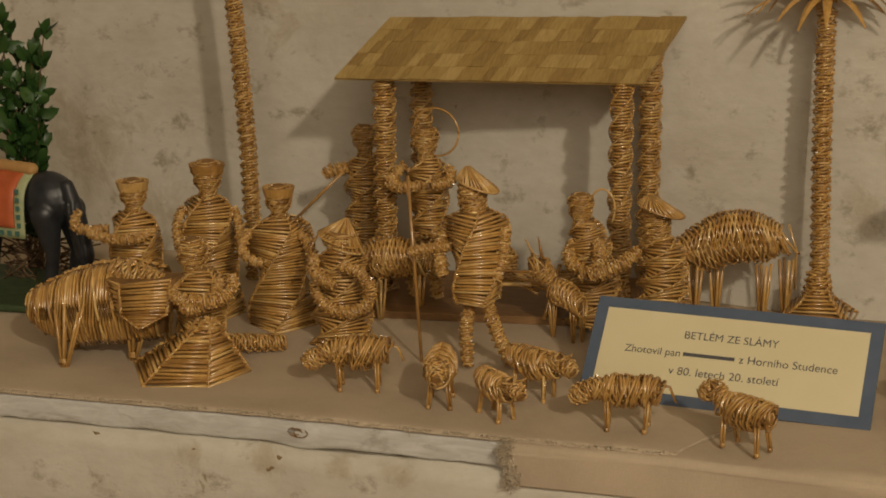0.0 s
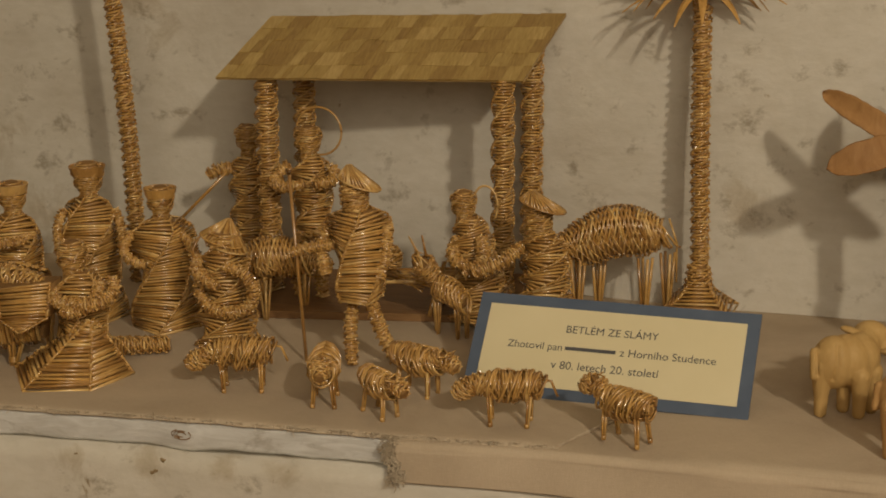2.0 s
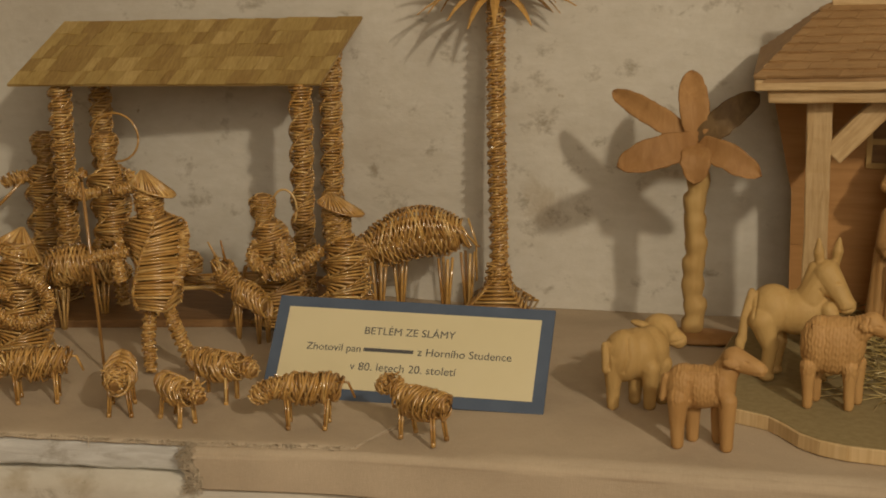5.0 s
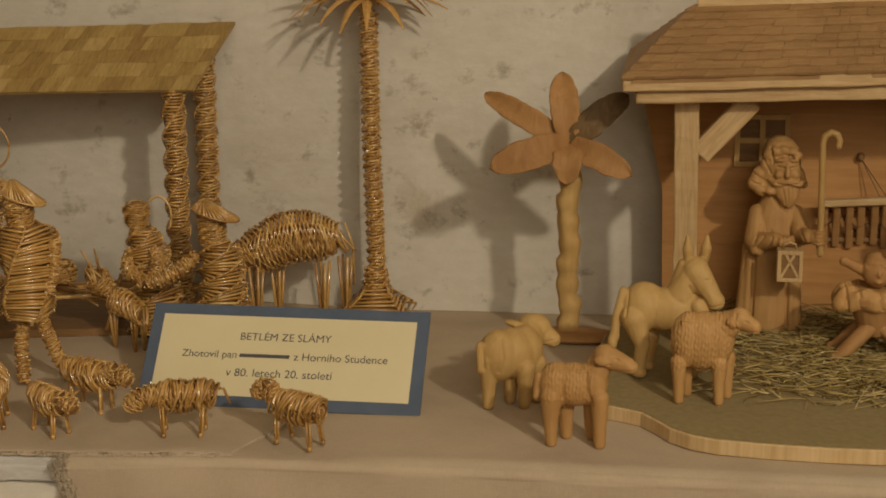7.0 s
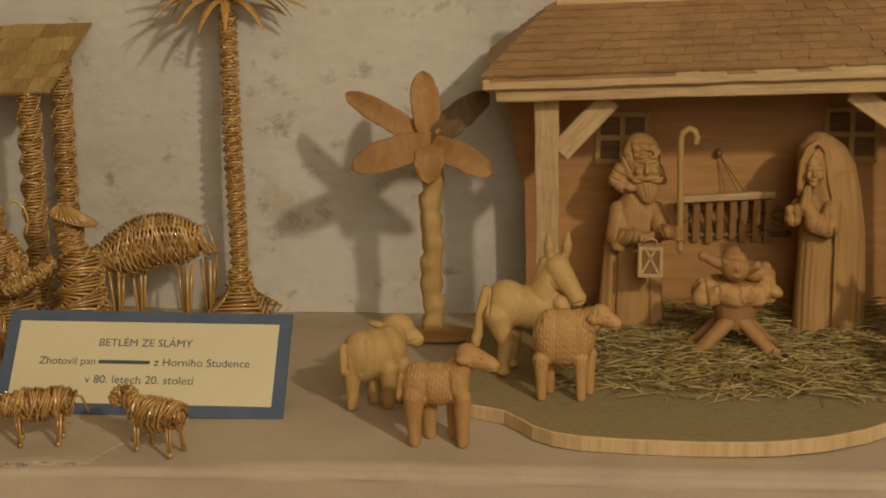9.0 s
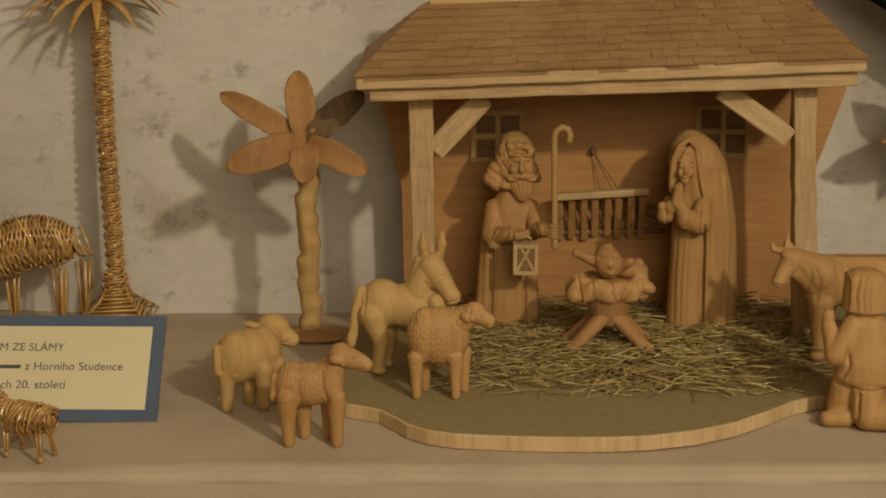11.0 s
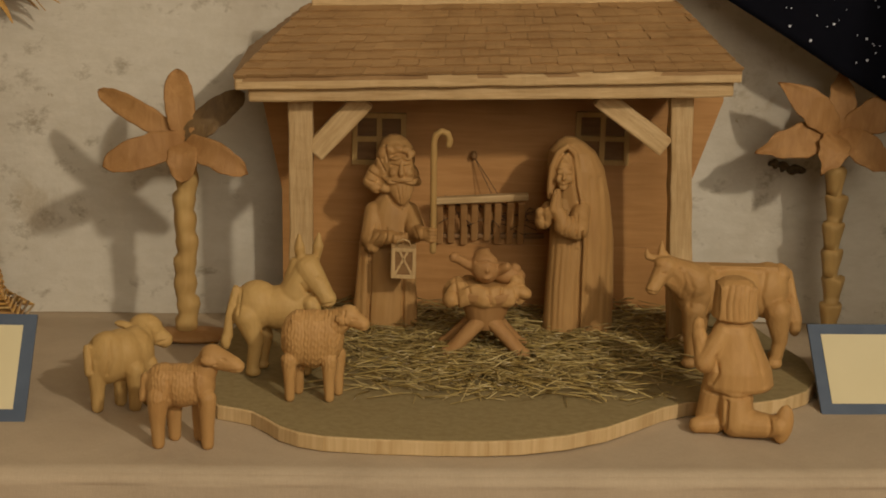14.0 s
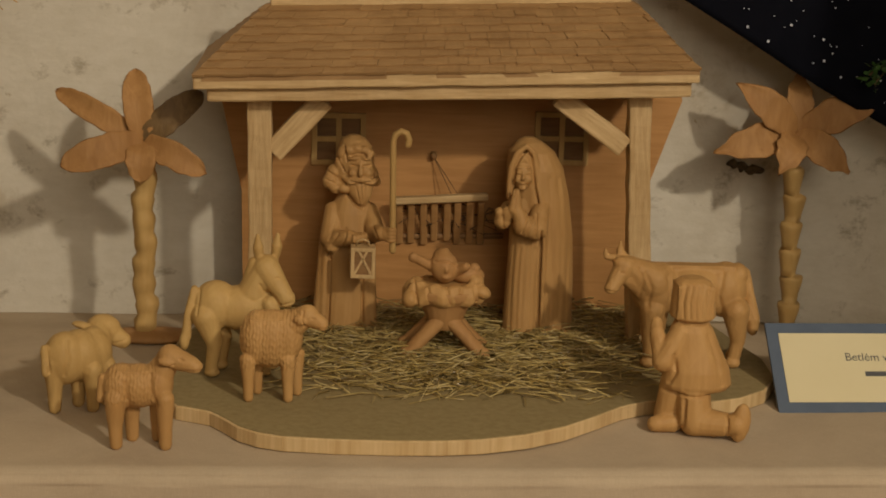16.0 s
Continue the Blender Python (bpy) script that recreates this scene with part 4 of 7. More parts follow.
def straw_hat_man():
    s = Straws()
    x, y = -0.008, 1.215
    s.plait(spine(x, y, ((0, 0.029), (0.03, 0.028), (0.06, 0.0235), (0.088, 0.022), (0.102, 0.011))), 4, 0.0033, 0.0015, 0.28, 0.92, 1.2)
    s.plait([((x - 0.006, y, 0.10), 0.012), ((x - 0.007, y, 0.11), 0.013), ((x - 0.007, y, 0.126), 0.0135), ((x - 0.007, y, 0.132), 0.009)], 7, 0.0024, 0.0011, 0.3, 0.92)
    straw_hat(s, x - 0.002, y - 0.002, 0.1285, 0.0175, (-0.010, 0, 0.0135))
    straw_arm(s, [(x - 0.02, y - 0.008, 0.09), (x - 0.034, y - 0.025, 0.078), (x - 0.06, y - 0.034, 0.068)], 0.0082)
    s.thing("straw_hat_figure", "woven golden straw figure in brimmed hat reaching out", "straw figure", "straw nativity figures")


straw_mother()
straw_hat_man()


def straw_crib():
    s = Straws()
    x, y = -0.169, 1.272
    s.plait([((x - 0.004, y - 0.03, 0.05), 0.011), ((x - 0.004, y - 0.03, 0.064), 0.012), ((x - 0.003, y - 0.03, 0.072), 0.006)], 7, 0.0024, 0.0011, 0.4)
    for k in range(9):
        w = k / 8
        s.tube((x - 0.045 + 0.01 * w, y - 0.05 + 0.05 * w, 0.03 + 0.012 * abs(w - 0.5)), (x + 0.055, y - 0.04 + 0.05 * w, 0.036 + 0.012 * abs(w - 0.5)), 0.002)
    for q in (-0.035, 0.042):
        for d in (-1, 1):
            s.tube((x + q, y - 0.025 + 0.022 * d, 0.008), (x + q, y - 0.025 - 0.026 * d, 0.05), 0.0024)
    for k in range(16):
        a = Vector((x + random.uniform(-0.03, 0.045), y - 0.04 + random.uniform(-0.01, 0.03), 0.038 + random.uniform(0, 0.008)))
        s.tube(a, a + Vector((random.uniform(0.015, 0.04), random.uniform(-0.02, 0.01), random.uniform(-0.01, 0.006))), 0.0011)
    s.thing("straw_crib", "small straw crib with a wrapped straw bundle", "crib")


straw_crib()


def straw_beast(name, a, b, rad, legs, leg_r, label, head=None, horns=None, tail=None, rise=0.30, thin=0.62):
    """An animal with a body of zigzag straws round a plaited core; legs are bundles of straws."""
    s = Straws()
    a, b = Vector(a), Vector(b)
    d = (b - a).normalized()
    side = d.cross(Vector((0, 0, 1))).normalized()
    n = int((b - a).length / 0.0020)
    for q in (-1, 1):
        for i in range(n + 1):
            k = i / n
            arch = rad * rise * math.sin(math.pi * min(1, 0.1 + k * 0.9))
            p = a.lerp(b, k) + Vector((0, 0, arch))
            r = rad * (thin + (0.98 - thin) * math.sin(math.pi * (0.14 + 0.72 * k)))
            slant = d * rad * (0.95 if i % 2 else -0.55) * random.uniform(0.6, 1.2)
            pts = []
            for j in range(7):
                w = math.pi * (0.0 + 0.9 * j / 6 * random.uniform(0.95, 1.05))
                pts.append(p + slant * (j / 6 - 0.3) + Vector((0, 0, r * 1.05 * math.cos(w))) + side * q * r * 0.9 * math.sin(w))
            s.bent(pts, 0.0013, 5)
    s.plait([(a, rad * 0.4), (a + d * rad * 0.5, rad * 0.85), ((a + b) / 2 + Vector((0, 0, rad * 0.25)), rad * 0.9), (b - d * rad * 0.5, rad * 0.8), (b, rad * 0.4)], 8, 0.005, 0.0013, 0.4, 1.0)
    for (x, y), z in legs:
        c = Vector((x, y, 0))
        lift = a.z - rad * 0.4
        for k in range(4):
            w = 2 * math.pi * k / 4 + 0.5
            s.tube(c + Vector((leg_r * 3.4 * math.cos(w), leg_r * 3.0 * math.sin(w), lift)), c + Vector((leg_r * 0.9 * math.cos(w), leg_r * 0.9 * math.sin(w), z)), leg_r * 0.72)
    if head:
        s.plait([(p, r) for p, r in head], 6, 0.003, 0.0013, 0.45)
    for p, q in horns or ():
        s.tube(p, q, 0.0018, 5, 0.0008)
    if tail:
        s.bent(tail, 0.0012)
    return s.thing(name, label, "straw animal", "straw animals")


straw_beast("straw_ox", (-0.006, 1.30, 0.066), (0.079, 1.33, 0.078), 0.0225,
            [((0.004, 1.295), -0.004), ((0.018, 1.325), -0.004), ((0.066, 1.318), -0.005), ((0.083, 1.345), -0.006)], 0.0022, "woven golden straw ox standing near the wall",
            [((-0.002, 1.30, 0.072), 0.015), ((-0.022, 1.292, 0.062), 0.014), ((-0.036, 1.288, 0.05), 0.008)], None, [(0.086, 1.332, 0.095), (0.094, 1.334, 0.07), (0.094, 1.335, 0.03)], 0.62, 0.36)
straw_beast("straw_donkey", (-0.312, 1.215, 0.05), (-0.262, 1.232, 0.052), 0.02,
            [((-0.285, 1.19), 0.0), ((-0.300, 1.225), 0.0), ((-0.258, 1.225), 0.0)], 0.0018, "woven golden straw animal beside the stable post",
            [((-0.26, 1.232, 0.056), 0.012), ((-0.244, 1.235, 0.05), 0.011), ((-0.236, 1.236, 0.042), 0.008)])
straw_beast("straw_goat", (-0.108, 1.198, 0.045), (-0.078, 1.188, 0.036), 0.0122,
            [((-0.113, 1.206), 0.0), ((-0.085, 1.186), 0.0), ((-0.078, 1.192), 0.0), ((-0.108, 1.196), 0.0)], 0.0011, "woven golden straw goat with pale straw horns",
            [((-0.112, 1.196, 0.056), 0.008), ((-0.118, 1.192, 0.066), 0.011), ((-0.122, 1.188, 0.072), 0.011), ((-0.128, 1.184, 0.07), 0.006)],
            [((-0.124, 1.19, 0.078), (-0.134, 1.19, 0.096)), ((-0.117, 1.19, 0.078), (-0.121, 1.19, 0.098))])


def straw_sheep(x, y, yaw, size=1.0, graze=0.0, label="small woven golden straw sheep on stick legs", tail=True):
    """Coiled rings of straw round the body, four stick legs with pale feet."""
    s = Straws()
    L, R, Z = 0.025 * size, 0.0135 * size, 0.033 * size
    for i in range(25):
        k = i / 24
        p = Vector((-L + 2 * L * k, 0, Z + 0.001 * math.sin(9 * k)))
        r = R * (0.46 + 0.6 * math.sin(math.pi * (0.1 + 0.8 * k)) ** 0.7) * random.uniform(0.9, 1.1)
        t, turn = random.uniform(-0.1, 0.55), random.uniform(-0.35, 0.35)
        pts = [p + Vector((t * r * math.cos(w + turn) + turn * r * math.sin(w), r * math.sin(w) * 0.95, r * math.cos(w) * random.uniform(0.96, 1.04))) for w in [2 * math.pi * j / 10 for j in range(11)]]
        s.bent(pts, 0.0012 * size * random.uniform(0.85, 1.15), 5)
    s.plait([((-L, 0, Z), R * 0.4), ((-L * 0.8, 0, Z), R * 0.8), ((0, 0, Z), R * 0.86), ((L * 0.8, 0, Z), R * 0.74), ((L, 0, Z), R * 0.25)], 7, 0.003, 0.0010, 0.5, 0.95)
    hz = Z + R * 0.5 - 0.016 * graze * size
    s.plait([((-L * 0.9, 0, Z + 0.003), R * 0.62), ((-L - 0.008 * size, 0, hz + 0.004), R * 0.6), ((-L - 0.015 * size, 0, hz), R * 0.66), ((-L - 0.022 * size, 0, hz - 0.004), R * 0.42)], 6, 0.0028, 0.0012, 0.5)
    for q in (-1, 1):
        s.tube((-L - 0.012 * size, q * 0.004, hz + 0.006), (-L - 0.010 * size, q * 0.012, hz + 0.008), 0.0014, 4, 0.0007)
        for u in (-0.72, 0.62):
            top = Vector((u * L, q * 0.007 * size, Z - R * 0.5))
            foot = Vector((u * L + random.uniform(-0.002, 0.003), q * 0.0095 * size, 0.0))
            for j in range(3):
                w = 2 * math.pi * j / 3
                o = Vector((0.0010 * math.cos(w), 0.0010 * math.sin(w), 0))
                s.tube(top + o * 1.6, foot + o, 0.00105)
            s.tube(foot, foot + Vector((0, 0, 0.0035)), 0.0021, 6)
    if tail:
        s.bent([(L, 0, Z + 0.006), (L + 0.008, 0, Z + 0.005), (L + 0.013, 0.001, Z - 0.008)], 0.0012)
    ob = s.thing("straw_sheep", label, "straw sheep", "straw sheep flock")
    ob.matrix_world = pose(x, y, 0.0005, 0, 0, yaw)
    return ob


straw_sheep(-0.218, 0.998, 16, 1.02, 0.9, "small woven golden straw sheep with lowered head")
straw_sheep(-0.139, 0.990, 108, 0.98, 0.0, "small woven golden straw sheep seen head-on")
straw_sheep(-0.084, 0.975, 142, 0.82, 0.1, "small woven golden straw sheep walking among others", False)
straw_sheep(-0.071, 1.032, 160, 0.92, 0.2, "plump woven golden straw sheep behind the flock", False)
straw_sheep(0.026, 0.985, 10, 0.98, 0.75, "small woven golden straw sheep grazing by the placard")
straw_sheep(0.1235, 0.974, -24, 0.92, -0.15, "small woven golden straw sheep with raised head", False)


def straw_stable():
    root = new("straw_stable")
    tagged(root, "open straw stable with plaited posts and patchwork straw roof", "stable")
    bm = prism([(-0.372, 1.176), (-0.046, 1.246), (-0.076, 1.40), (-0.404, 1.335)], 0.0005, 0.0085)
    part("base_board", from_bm("base_board", bm, OLD_BOARD), root, "thin brown wooden board")
    for (x, y), top, tw in (((-0.313, 1.268), 0.236, 0.3), ((-0.0757, 1.303), 0.229, 0.18), ((-0.302, 1.338), 0.262, 0.3), ((-0.068, 1.382), 0.268, 0.22)):
        s = Straws()
        s.plait([((x, y, 0.008), 0.0112), ((x, y, 0.1), 0.0110), ((x + 0.001, y, top), 0.0110)], 4, 0.0035, 0.00145, tw * 1.2, 0.84, random.random())
        part("post", s.mesh("post", [STRAW, GAP_SHADE]), root, "spiral-plaited straw post")
    fl, fr, br, bl = Vector((-0.354, 1.242, 0.2295)), Vector((-0.053, 1.30, 0.2295)), Vector((-0.034, 1.389, 0.284)), Vector((-0.332, 1.33, 0.280))
    up = (fr - fl).cross(bl - fl).normalized()
    bm = bmesh.new()
    low = [bm.verts.new(p - up * 0.0012) for p in (fl, fr, br, bl)]
    high = [bm.verts.new(p + up * 0.0012) for p in (fl, fr, br, bl)]
    bm.faces.new(low[::-1]), bm.faces.new(high)
    for k in range(4):
        j = (k + 1) % 4
        bm.faces.new((low[k], low[j], high[j], high[k]))
    roof = part("roof", from_bm("roof", bm, STRAW_FLAT), root, "flat patchwork roof of glued straw strips")
    rows = 5
    for j in range(rows):
        k = 0.0
        while k < 0.999:
            w = min(random.choice((0.02, 0.03, 0.045, 0.065)) * random.uniform(0.8, 1.2), 1.0 - k)
            if 1.0 - k - w < 0.02:
                w = 1.0 - k
            lift = 0.0013 + random.uniform(0, 0.0008)
            u0, u1, v0, v1 = k, k + w - 0.0003, j / rows - (random.uniform(0.002, 0.014) if j == 0 else random.uniform(-0.004, 0.010)), (j + 1) / rows + (random.uniform(-0.004, 0.012) if j == rows - 1 else 0)
            c = []
            for u, v in ((u0, v0), (u1, v0), (u1, v1), (u0, v1)):
                c.append(fl.lerp(fr, u).lerp(bl.lerp(br, u), v))
            tilt = random.uniform(-0.0003, 0.0003)
            vs = [p + up * 0.0012 for p in c] + [p + up * (lift + 0.0006 + (tilt if i in (0, 3) else -tilt)) for i, p in enumerate(c)]
            fs = [(4, 5, 6, 7), (0, 1, 5, 4), (1, 2, 6, 5), (2, 3, 7, 6), (3, 0, 4, 7)]
            part("straw_strip", mesh_of("straw_strip", vs, fs, STRAW_STRIP), roof)
            k += w


def strip_material():
    n = Nodes("straw_strip")
    info = n.add("ShaderNodeObjectInfo")
    tone = n.ramp(info, "Random", (0.0, (0.29, 0.182, 0.055)), (0.4, (0.35, 0.235, 0.072)), (0.75, (0.4, 0.28, 0.092)), (1.0, (0.47, 0.335, 0.125)))
    g = n.noise(30, 5, (16, 2.5, 2.5), 0.6)
    shade = n.ramp(g, 0, (0.3, (0.72, 0.66, 0.56)), (0.65, (1, 1, 1)))
    return n.done(n.mix(tone, shade, None, "MULTIPLY", 1.0), 0.42, n.bump(g, 0.3, 0.0006), 0.5)


STRAW_STRIP = strip_material()
straw_stable()


def straw_palm(points, crown, cone, label, seed):
    root = new("straw_palm")
    tagged(root, label, "straw palm", "straw palms")
    random.seed(seed)
    s = Straws()
    s.plait([(p, 0.0083) for p in points], 4, 0.0046, 0.0021, 0.62, 0.84)
    part("trunk", s.mesh("trunk", [STRAW, GAP_SHADE]), root, "plaited straw trunk")
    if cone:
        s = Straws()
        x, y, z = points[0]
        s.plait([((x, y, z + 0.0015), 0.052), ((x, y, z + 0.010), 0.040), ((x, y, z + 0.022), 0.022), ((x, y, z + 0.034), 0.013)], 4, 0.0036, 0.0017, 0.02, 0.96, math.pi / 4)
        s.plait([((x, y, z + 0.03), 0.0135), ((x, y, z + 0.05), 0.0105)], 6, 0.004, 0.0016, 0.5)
        part("foot", s.mesh("foot", [STRAW, GAP_SHADE]), root, "square straw foot spreading from the trunk")
    top = Vector(points[-1]) + Vector((0, 0, 0.006))
    for k in range(crown):
        w = 2 * math.pi * k / crown + random.uniform(-0.15, 0.15)
        reach, rise, droop = random.uniform(0.06, 0.085), random.uniform(0.01, 0.03), random.uniform(0.0, 0.035)
        v, f = [], []
        steps = 9
        for i in range(steps + 1):
            u = i / steps
            c = top + Vector((reach * u * math.cos(w), 0.8 * reach * u * math.sin(w), rise * math.sin(u * 2.2) - droop * u * u))
            wide = 0.0042 * math.sin(math.pi * (0.12 + 0.86 * u)) + 0.0003
            side = Vector((-math.sin(w), math.cos(w), 0)) * wide
            v += [c - side, c + Vector((0, 0, wide * 0.5)), c + side]
        for i in range(steps):
            a = i * 3
            f += [(a, a + 1, a + 4, a + 3), (a + 1, a + 2, a + 5, a + 4)]
        fr = part("frond", mesh_of("frond", v, f, STRAW, False), root)
        fr.modifiers.new("thickness", "SOLIDIFY").thickness = 0.0006


straw_palm([(0.1148, 1.342, -0.003), (0.1146, 1.347, 0.062), (0.1097, 1.3566, 0.182), (0.1074, 1.366, 0.301)], 26, True, "tall plaited straw palm on a square straw foot", 5)
straw_palm([(-0.478, 1.285, 0.0), (-0.479, 1.287, 0.06), (-0.482, 1.289, 0.15), (-0.488, 1.29, 0.235), (-0.495, 1.29, 0.33), (-0.50, 1.29, 0.37)], 24, False, "tall leaning plaited straw palm behind the figures", 9)
random.seed(3)


# ---- carved wooden nativity ----
Z0 = 0.0142  # top of the base board


def base_board():
    pts = [(0.352, 1.075), (0.362, 1.057), (0.376, 1.051), (0.39, 1.044), (0.402, 1.029), (0.414, 1.011), (0.43, 0.998), (0.45, 0.990), (0.49, 0.985), (0.538, 0.983), (0.575, 0.984), (0.605, 0.988), (0.642, 1.0),
           (0.676, 1.019), (0.707, 1.046), (0.73, 1.068), (0.755, 1.083), (0.78, 1.084), (0.807, 1.082), (0.838, 1.094), (0.864, 1.115), (0.882, 1.15), (0.884, 1.2), (0.87, 1.26), (0.85, 1.36), (0.39, 1.36), (0.35, 1.25), (0.338, 1.15)]
    bm = prism(pts, 0.0012, Z0 - 0.0006, 0.0009)
    ob = new("base_board", from_bm("base_board", bm, PINE_EDGE))
    tagged(ob, "curved pine base board with green-brown top", "base board")
    inner = [(0.61 + (x - 0.61) * 0.994, 1.17 + (y - 1.17) * 0.990) for x, y in pts]
    part("ground_cover", from_bm("ground_cover", prism(inner, Z0 - 0.0010, Z0, 0), MOSS_PAPER), ob, "dull green-brown felt covering")


base_board()


def beam(name, a, b, wide, deep, parent, material, wobble=0.0012, label=""):
    """A hand-hewn bar from a to b; wide is in the picture's plane, deep towards the wall."""
    a, b = Vector(a), Vector(b)
    l = (b - a).length
    bm = block(l, deep, wide, 0.0016, wobble, 14, 0)
    d = (b - a).normalized()
    y = Vector((0, 1, 0))
    z = d.cross(y).normalized()
    if z.z < 0 or (abs(z.z) < 1e-3 and z.x < 0):
        z = -z
    y = z.cross(d)
    ob = part(name, from_bm(name, bm, material, False), parent, label)
    m = Matrix((d, y, z)).transposed().to_4x4()
    m.translation = (a + b) / 2
    ob.matrix_world = m
    return ob


def wood_stable():
    root = new("wooden_stable")
    tagged(root, "wooden nativity stable with shingled roof and pine posts", "stable")
    # back wall with cut-out windows
    right = ((0.0143, 0.79), (0.13, 0.792), (0.228, 0.824), (0.262, 0.815))
    left = ((0.0143, 0.40), (0.13, 0.398), (0.22, 0.378), (0.262, 0.389))
    back = new("back_wall")
    back.parent = root
    back["label"] = "orange-brown stained back wall of three boards"
    for z0, z1 in ((0.0143, 0.0790), (0.0792, 0.1649), (0.1650, 0.256)):
        cuts = [z0] + [z for z in (0.13, 0.22, 0.228) if z0 < z < z1] + [z1]
        outline = [(lerp_table(right, z), z) for z in cuts] + [(lerp_table(left, z), z) for z in reversed(cuts)]
        bm = bmesh.new()
        off = random.uniform(-0.0002, 0.0002)
        loops = [[bm.verts.new((x, y + off, z)) for x, z in outline] for y in (1.350, 1.358)]
        bm.faces.new(loops[0]), bm.faces.new(loops[1][::-1])
        for k in range(len(outline)):
            j = (k + 1) % len(outline)
            bm.faces.new((loops[0][k], loops[1][k], loops[1][j], loops[0][j]))
        part("board", from_bm("board", bm, PANEL), back)
    for x0, x1, z0, z1 in ((0.465, 0.517, 0.157, 0.208), (0.681, 0.734, 0.162, 0.214)):
        win = new("window")
        win.parent = root
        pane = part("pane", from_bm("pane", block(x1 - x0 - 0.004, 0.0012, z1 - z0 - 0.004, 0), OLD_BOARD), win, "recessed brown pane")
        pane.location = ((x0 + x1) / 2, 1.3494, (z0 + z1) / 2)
        t = 0.0052
        for q in (0, 0.5, 1):
            x = x0 + t / 2 + (x1 - x0 - t) * q
            o = part("frame_bar", from_bm("frame_bar", block(t, 0.004, z1 - z0, 0.0005, 0.0004, 6, 2), LINDEN_PALE), win)
            o.location = (x, 1.3474, (z0 + z1) / 2)
            z = z0 + t / 2 + (z1 - z0 - t) * q
            o = part("frame_bar", from_bm("frame_bar", block(x1 - x0 - 0.001, 0.0036, t, 0.0005, 0.0004, 6, 0), LINDEN_PALE), win)
            o.location = ((x0 + x1) / 2, 1.3472, z)
    # posts, braces, beams
    beam("post", (0.423, 1.243, Z0), (0.4195, 1.243, 0.238), 0.0215, 0.02, root, PINE_ALONG, 0.0016, "hewn pale pine post")
    beam("post", (0.774, 1.243, Z0), (0.7605, 1.243, 0.249), 0.0205, 0.02, root, PINE_ALONG, 0.0016, "hewn pale pine post")
    beam("brace", (0.4315, 1.240, 0.189), (0.4765, 1.240, 0.239), 0.0200, 0.012, root, PINE_ALONG, 0.001, "slanting pine brace")
    beam("brace", (0.687, 1.240, 0.2465), (0.7495, 1.240, 0.2015), 0.0190, 0.012, root, PINE_ALONG, 0.001, "slanting pine brace")
    beam("beam", (0.375, 1.223, 0.2456), (0.801, 1.223, 0.2606), 0.0155, 0.024, root, PINE_ALONG, 0.0014, "pale hewn front beam")
    beam("fascia", (0.3635, 1.211, 0.2555), (0.806, 1.211, 0.2735), 0.0125, 0.016, root, PINE_ALONG, 0.0012, "pale hewn eave strip")
    beam("side_beam", (0.386, 1.244, 0.244), (0.386, 1.348, 0.244), 0.012, 0.012, root, PINE_ALONG, 0.001)
    beam("side_beam", (0.80, 1.244, 0.256), (0.80, 1.348, 0.256), 0.012, 0.012, root, PINE_ALONG, 0.001)
    # roof: front and back slopes, hips
    fl, fr = Vector((0.364, 1.203, 0.2605)), Vector((0.8055, 1.203, 0.2785))
    tl, tr = Vector((0.424, 1.302, 0.315)), Vector((0.760, 1.302, 0.3275))
    bl, br = Vector((0.364, 1.395, 0.2605)), Vector((0.8055, 1.395, 0.2785))
    bm = bmesh.new()
    th = Vector((0, 0, 0.004))
    lo = [bm.verts.new(p - th) for p in (fl, fr, br, bl, tl, tr)]
    hi = [bm.verts.new(p) for p in (fl, fr, br, bl, tl, tr)]
    for s, flip in ((lo, True), (hi, False)):
        for ids in ((0, 1, 5, 4), (2, 3, 4, 5), (1, 2, 5), (3, 0, 4)):
            q = [s[i] for i in ids]
            bm.faces.new(q[::-1] if flip else q)
    for i, j in ((0, 1), (1, 2), (2, 3), (3, 0)):
        bm.faces.new((lo[i], lo[j], hi[j], hi[i]))
    roof = part("roof", from_bm("roof", bm, SHINGLE), root, "hipped roof of small brown wooden shingles")
    beam("ridge_board", tl + Vector((0.002, 0, 0.008)), tr + Vector((-0.002, 0, 0.008)), 0.02, 0.012, root, PINE_ALONG, 0.0008, "pale ridge board")
    up = (fr - fl).cross(tl - fl).normalized()
    rows = 9
    base_meshes = []
    for j in range(rows):
        v0, v1 = j / rows - (0.012 if j == 0 else 0.02), (j + 1) / rows
        l0, r0 = fl.lerp(tl, j / rows), fr.lerp(tr, j / rows)
        width = (r0 - l0).length
        k = -random.uniform(0.2, 0.8) * 0.018 / width
        while k < 1:
            w = random.uniform(0.015, 0.024) / width
            u0, u1 = max(0, k), min(1, k + w - 0.0003 / width)
            k += w
            if u1 - u0 < 0.006:
                continue
            drop = random.uniform(-0.016, 0.012) if j else random.uniform(-0.005, 0.004)
            quad = []
            for u, v in ((u0, v0 + drop), (u1, v0 + drop + random.uniform(-0.004, 0.004)), (u1, v1), (u0, v1)):
                quad.append(fl.lerp(fr, u).lerp(tl.lerp(tr, u), v))
            h0 = 0.0031 + random.uniform(-0.0005, 0.0009)
            vs = [quad[0] + up * 0.0009, quad[1] + up * 0.0009, quad[2] + up * 0.0002, quad[3] + up * 0.0002,
                  quad[0] + up * h0, quad[1] + up * (h0 + random.uniform(-0.0004, 0.0004)), quad[2] + up * 0.0012, quad[3] + up * 0.0012]
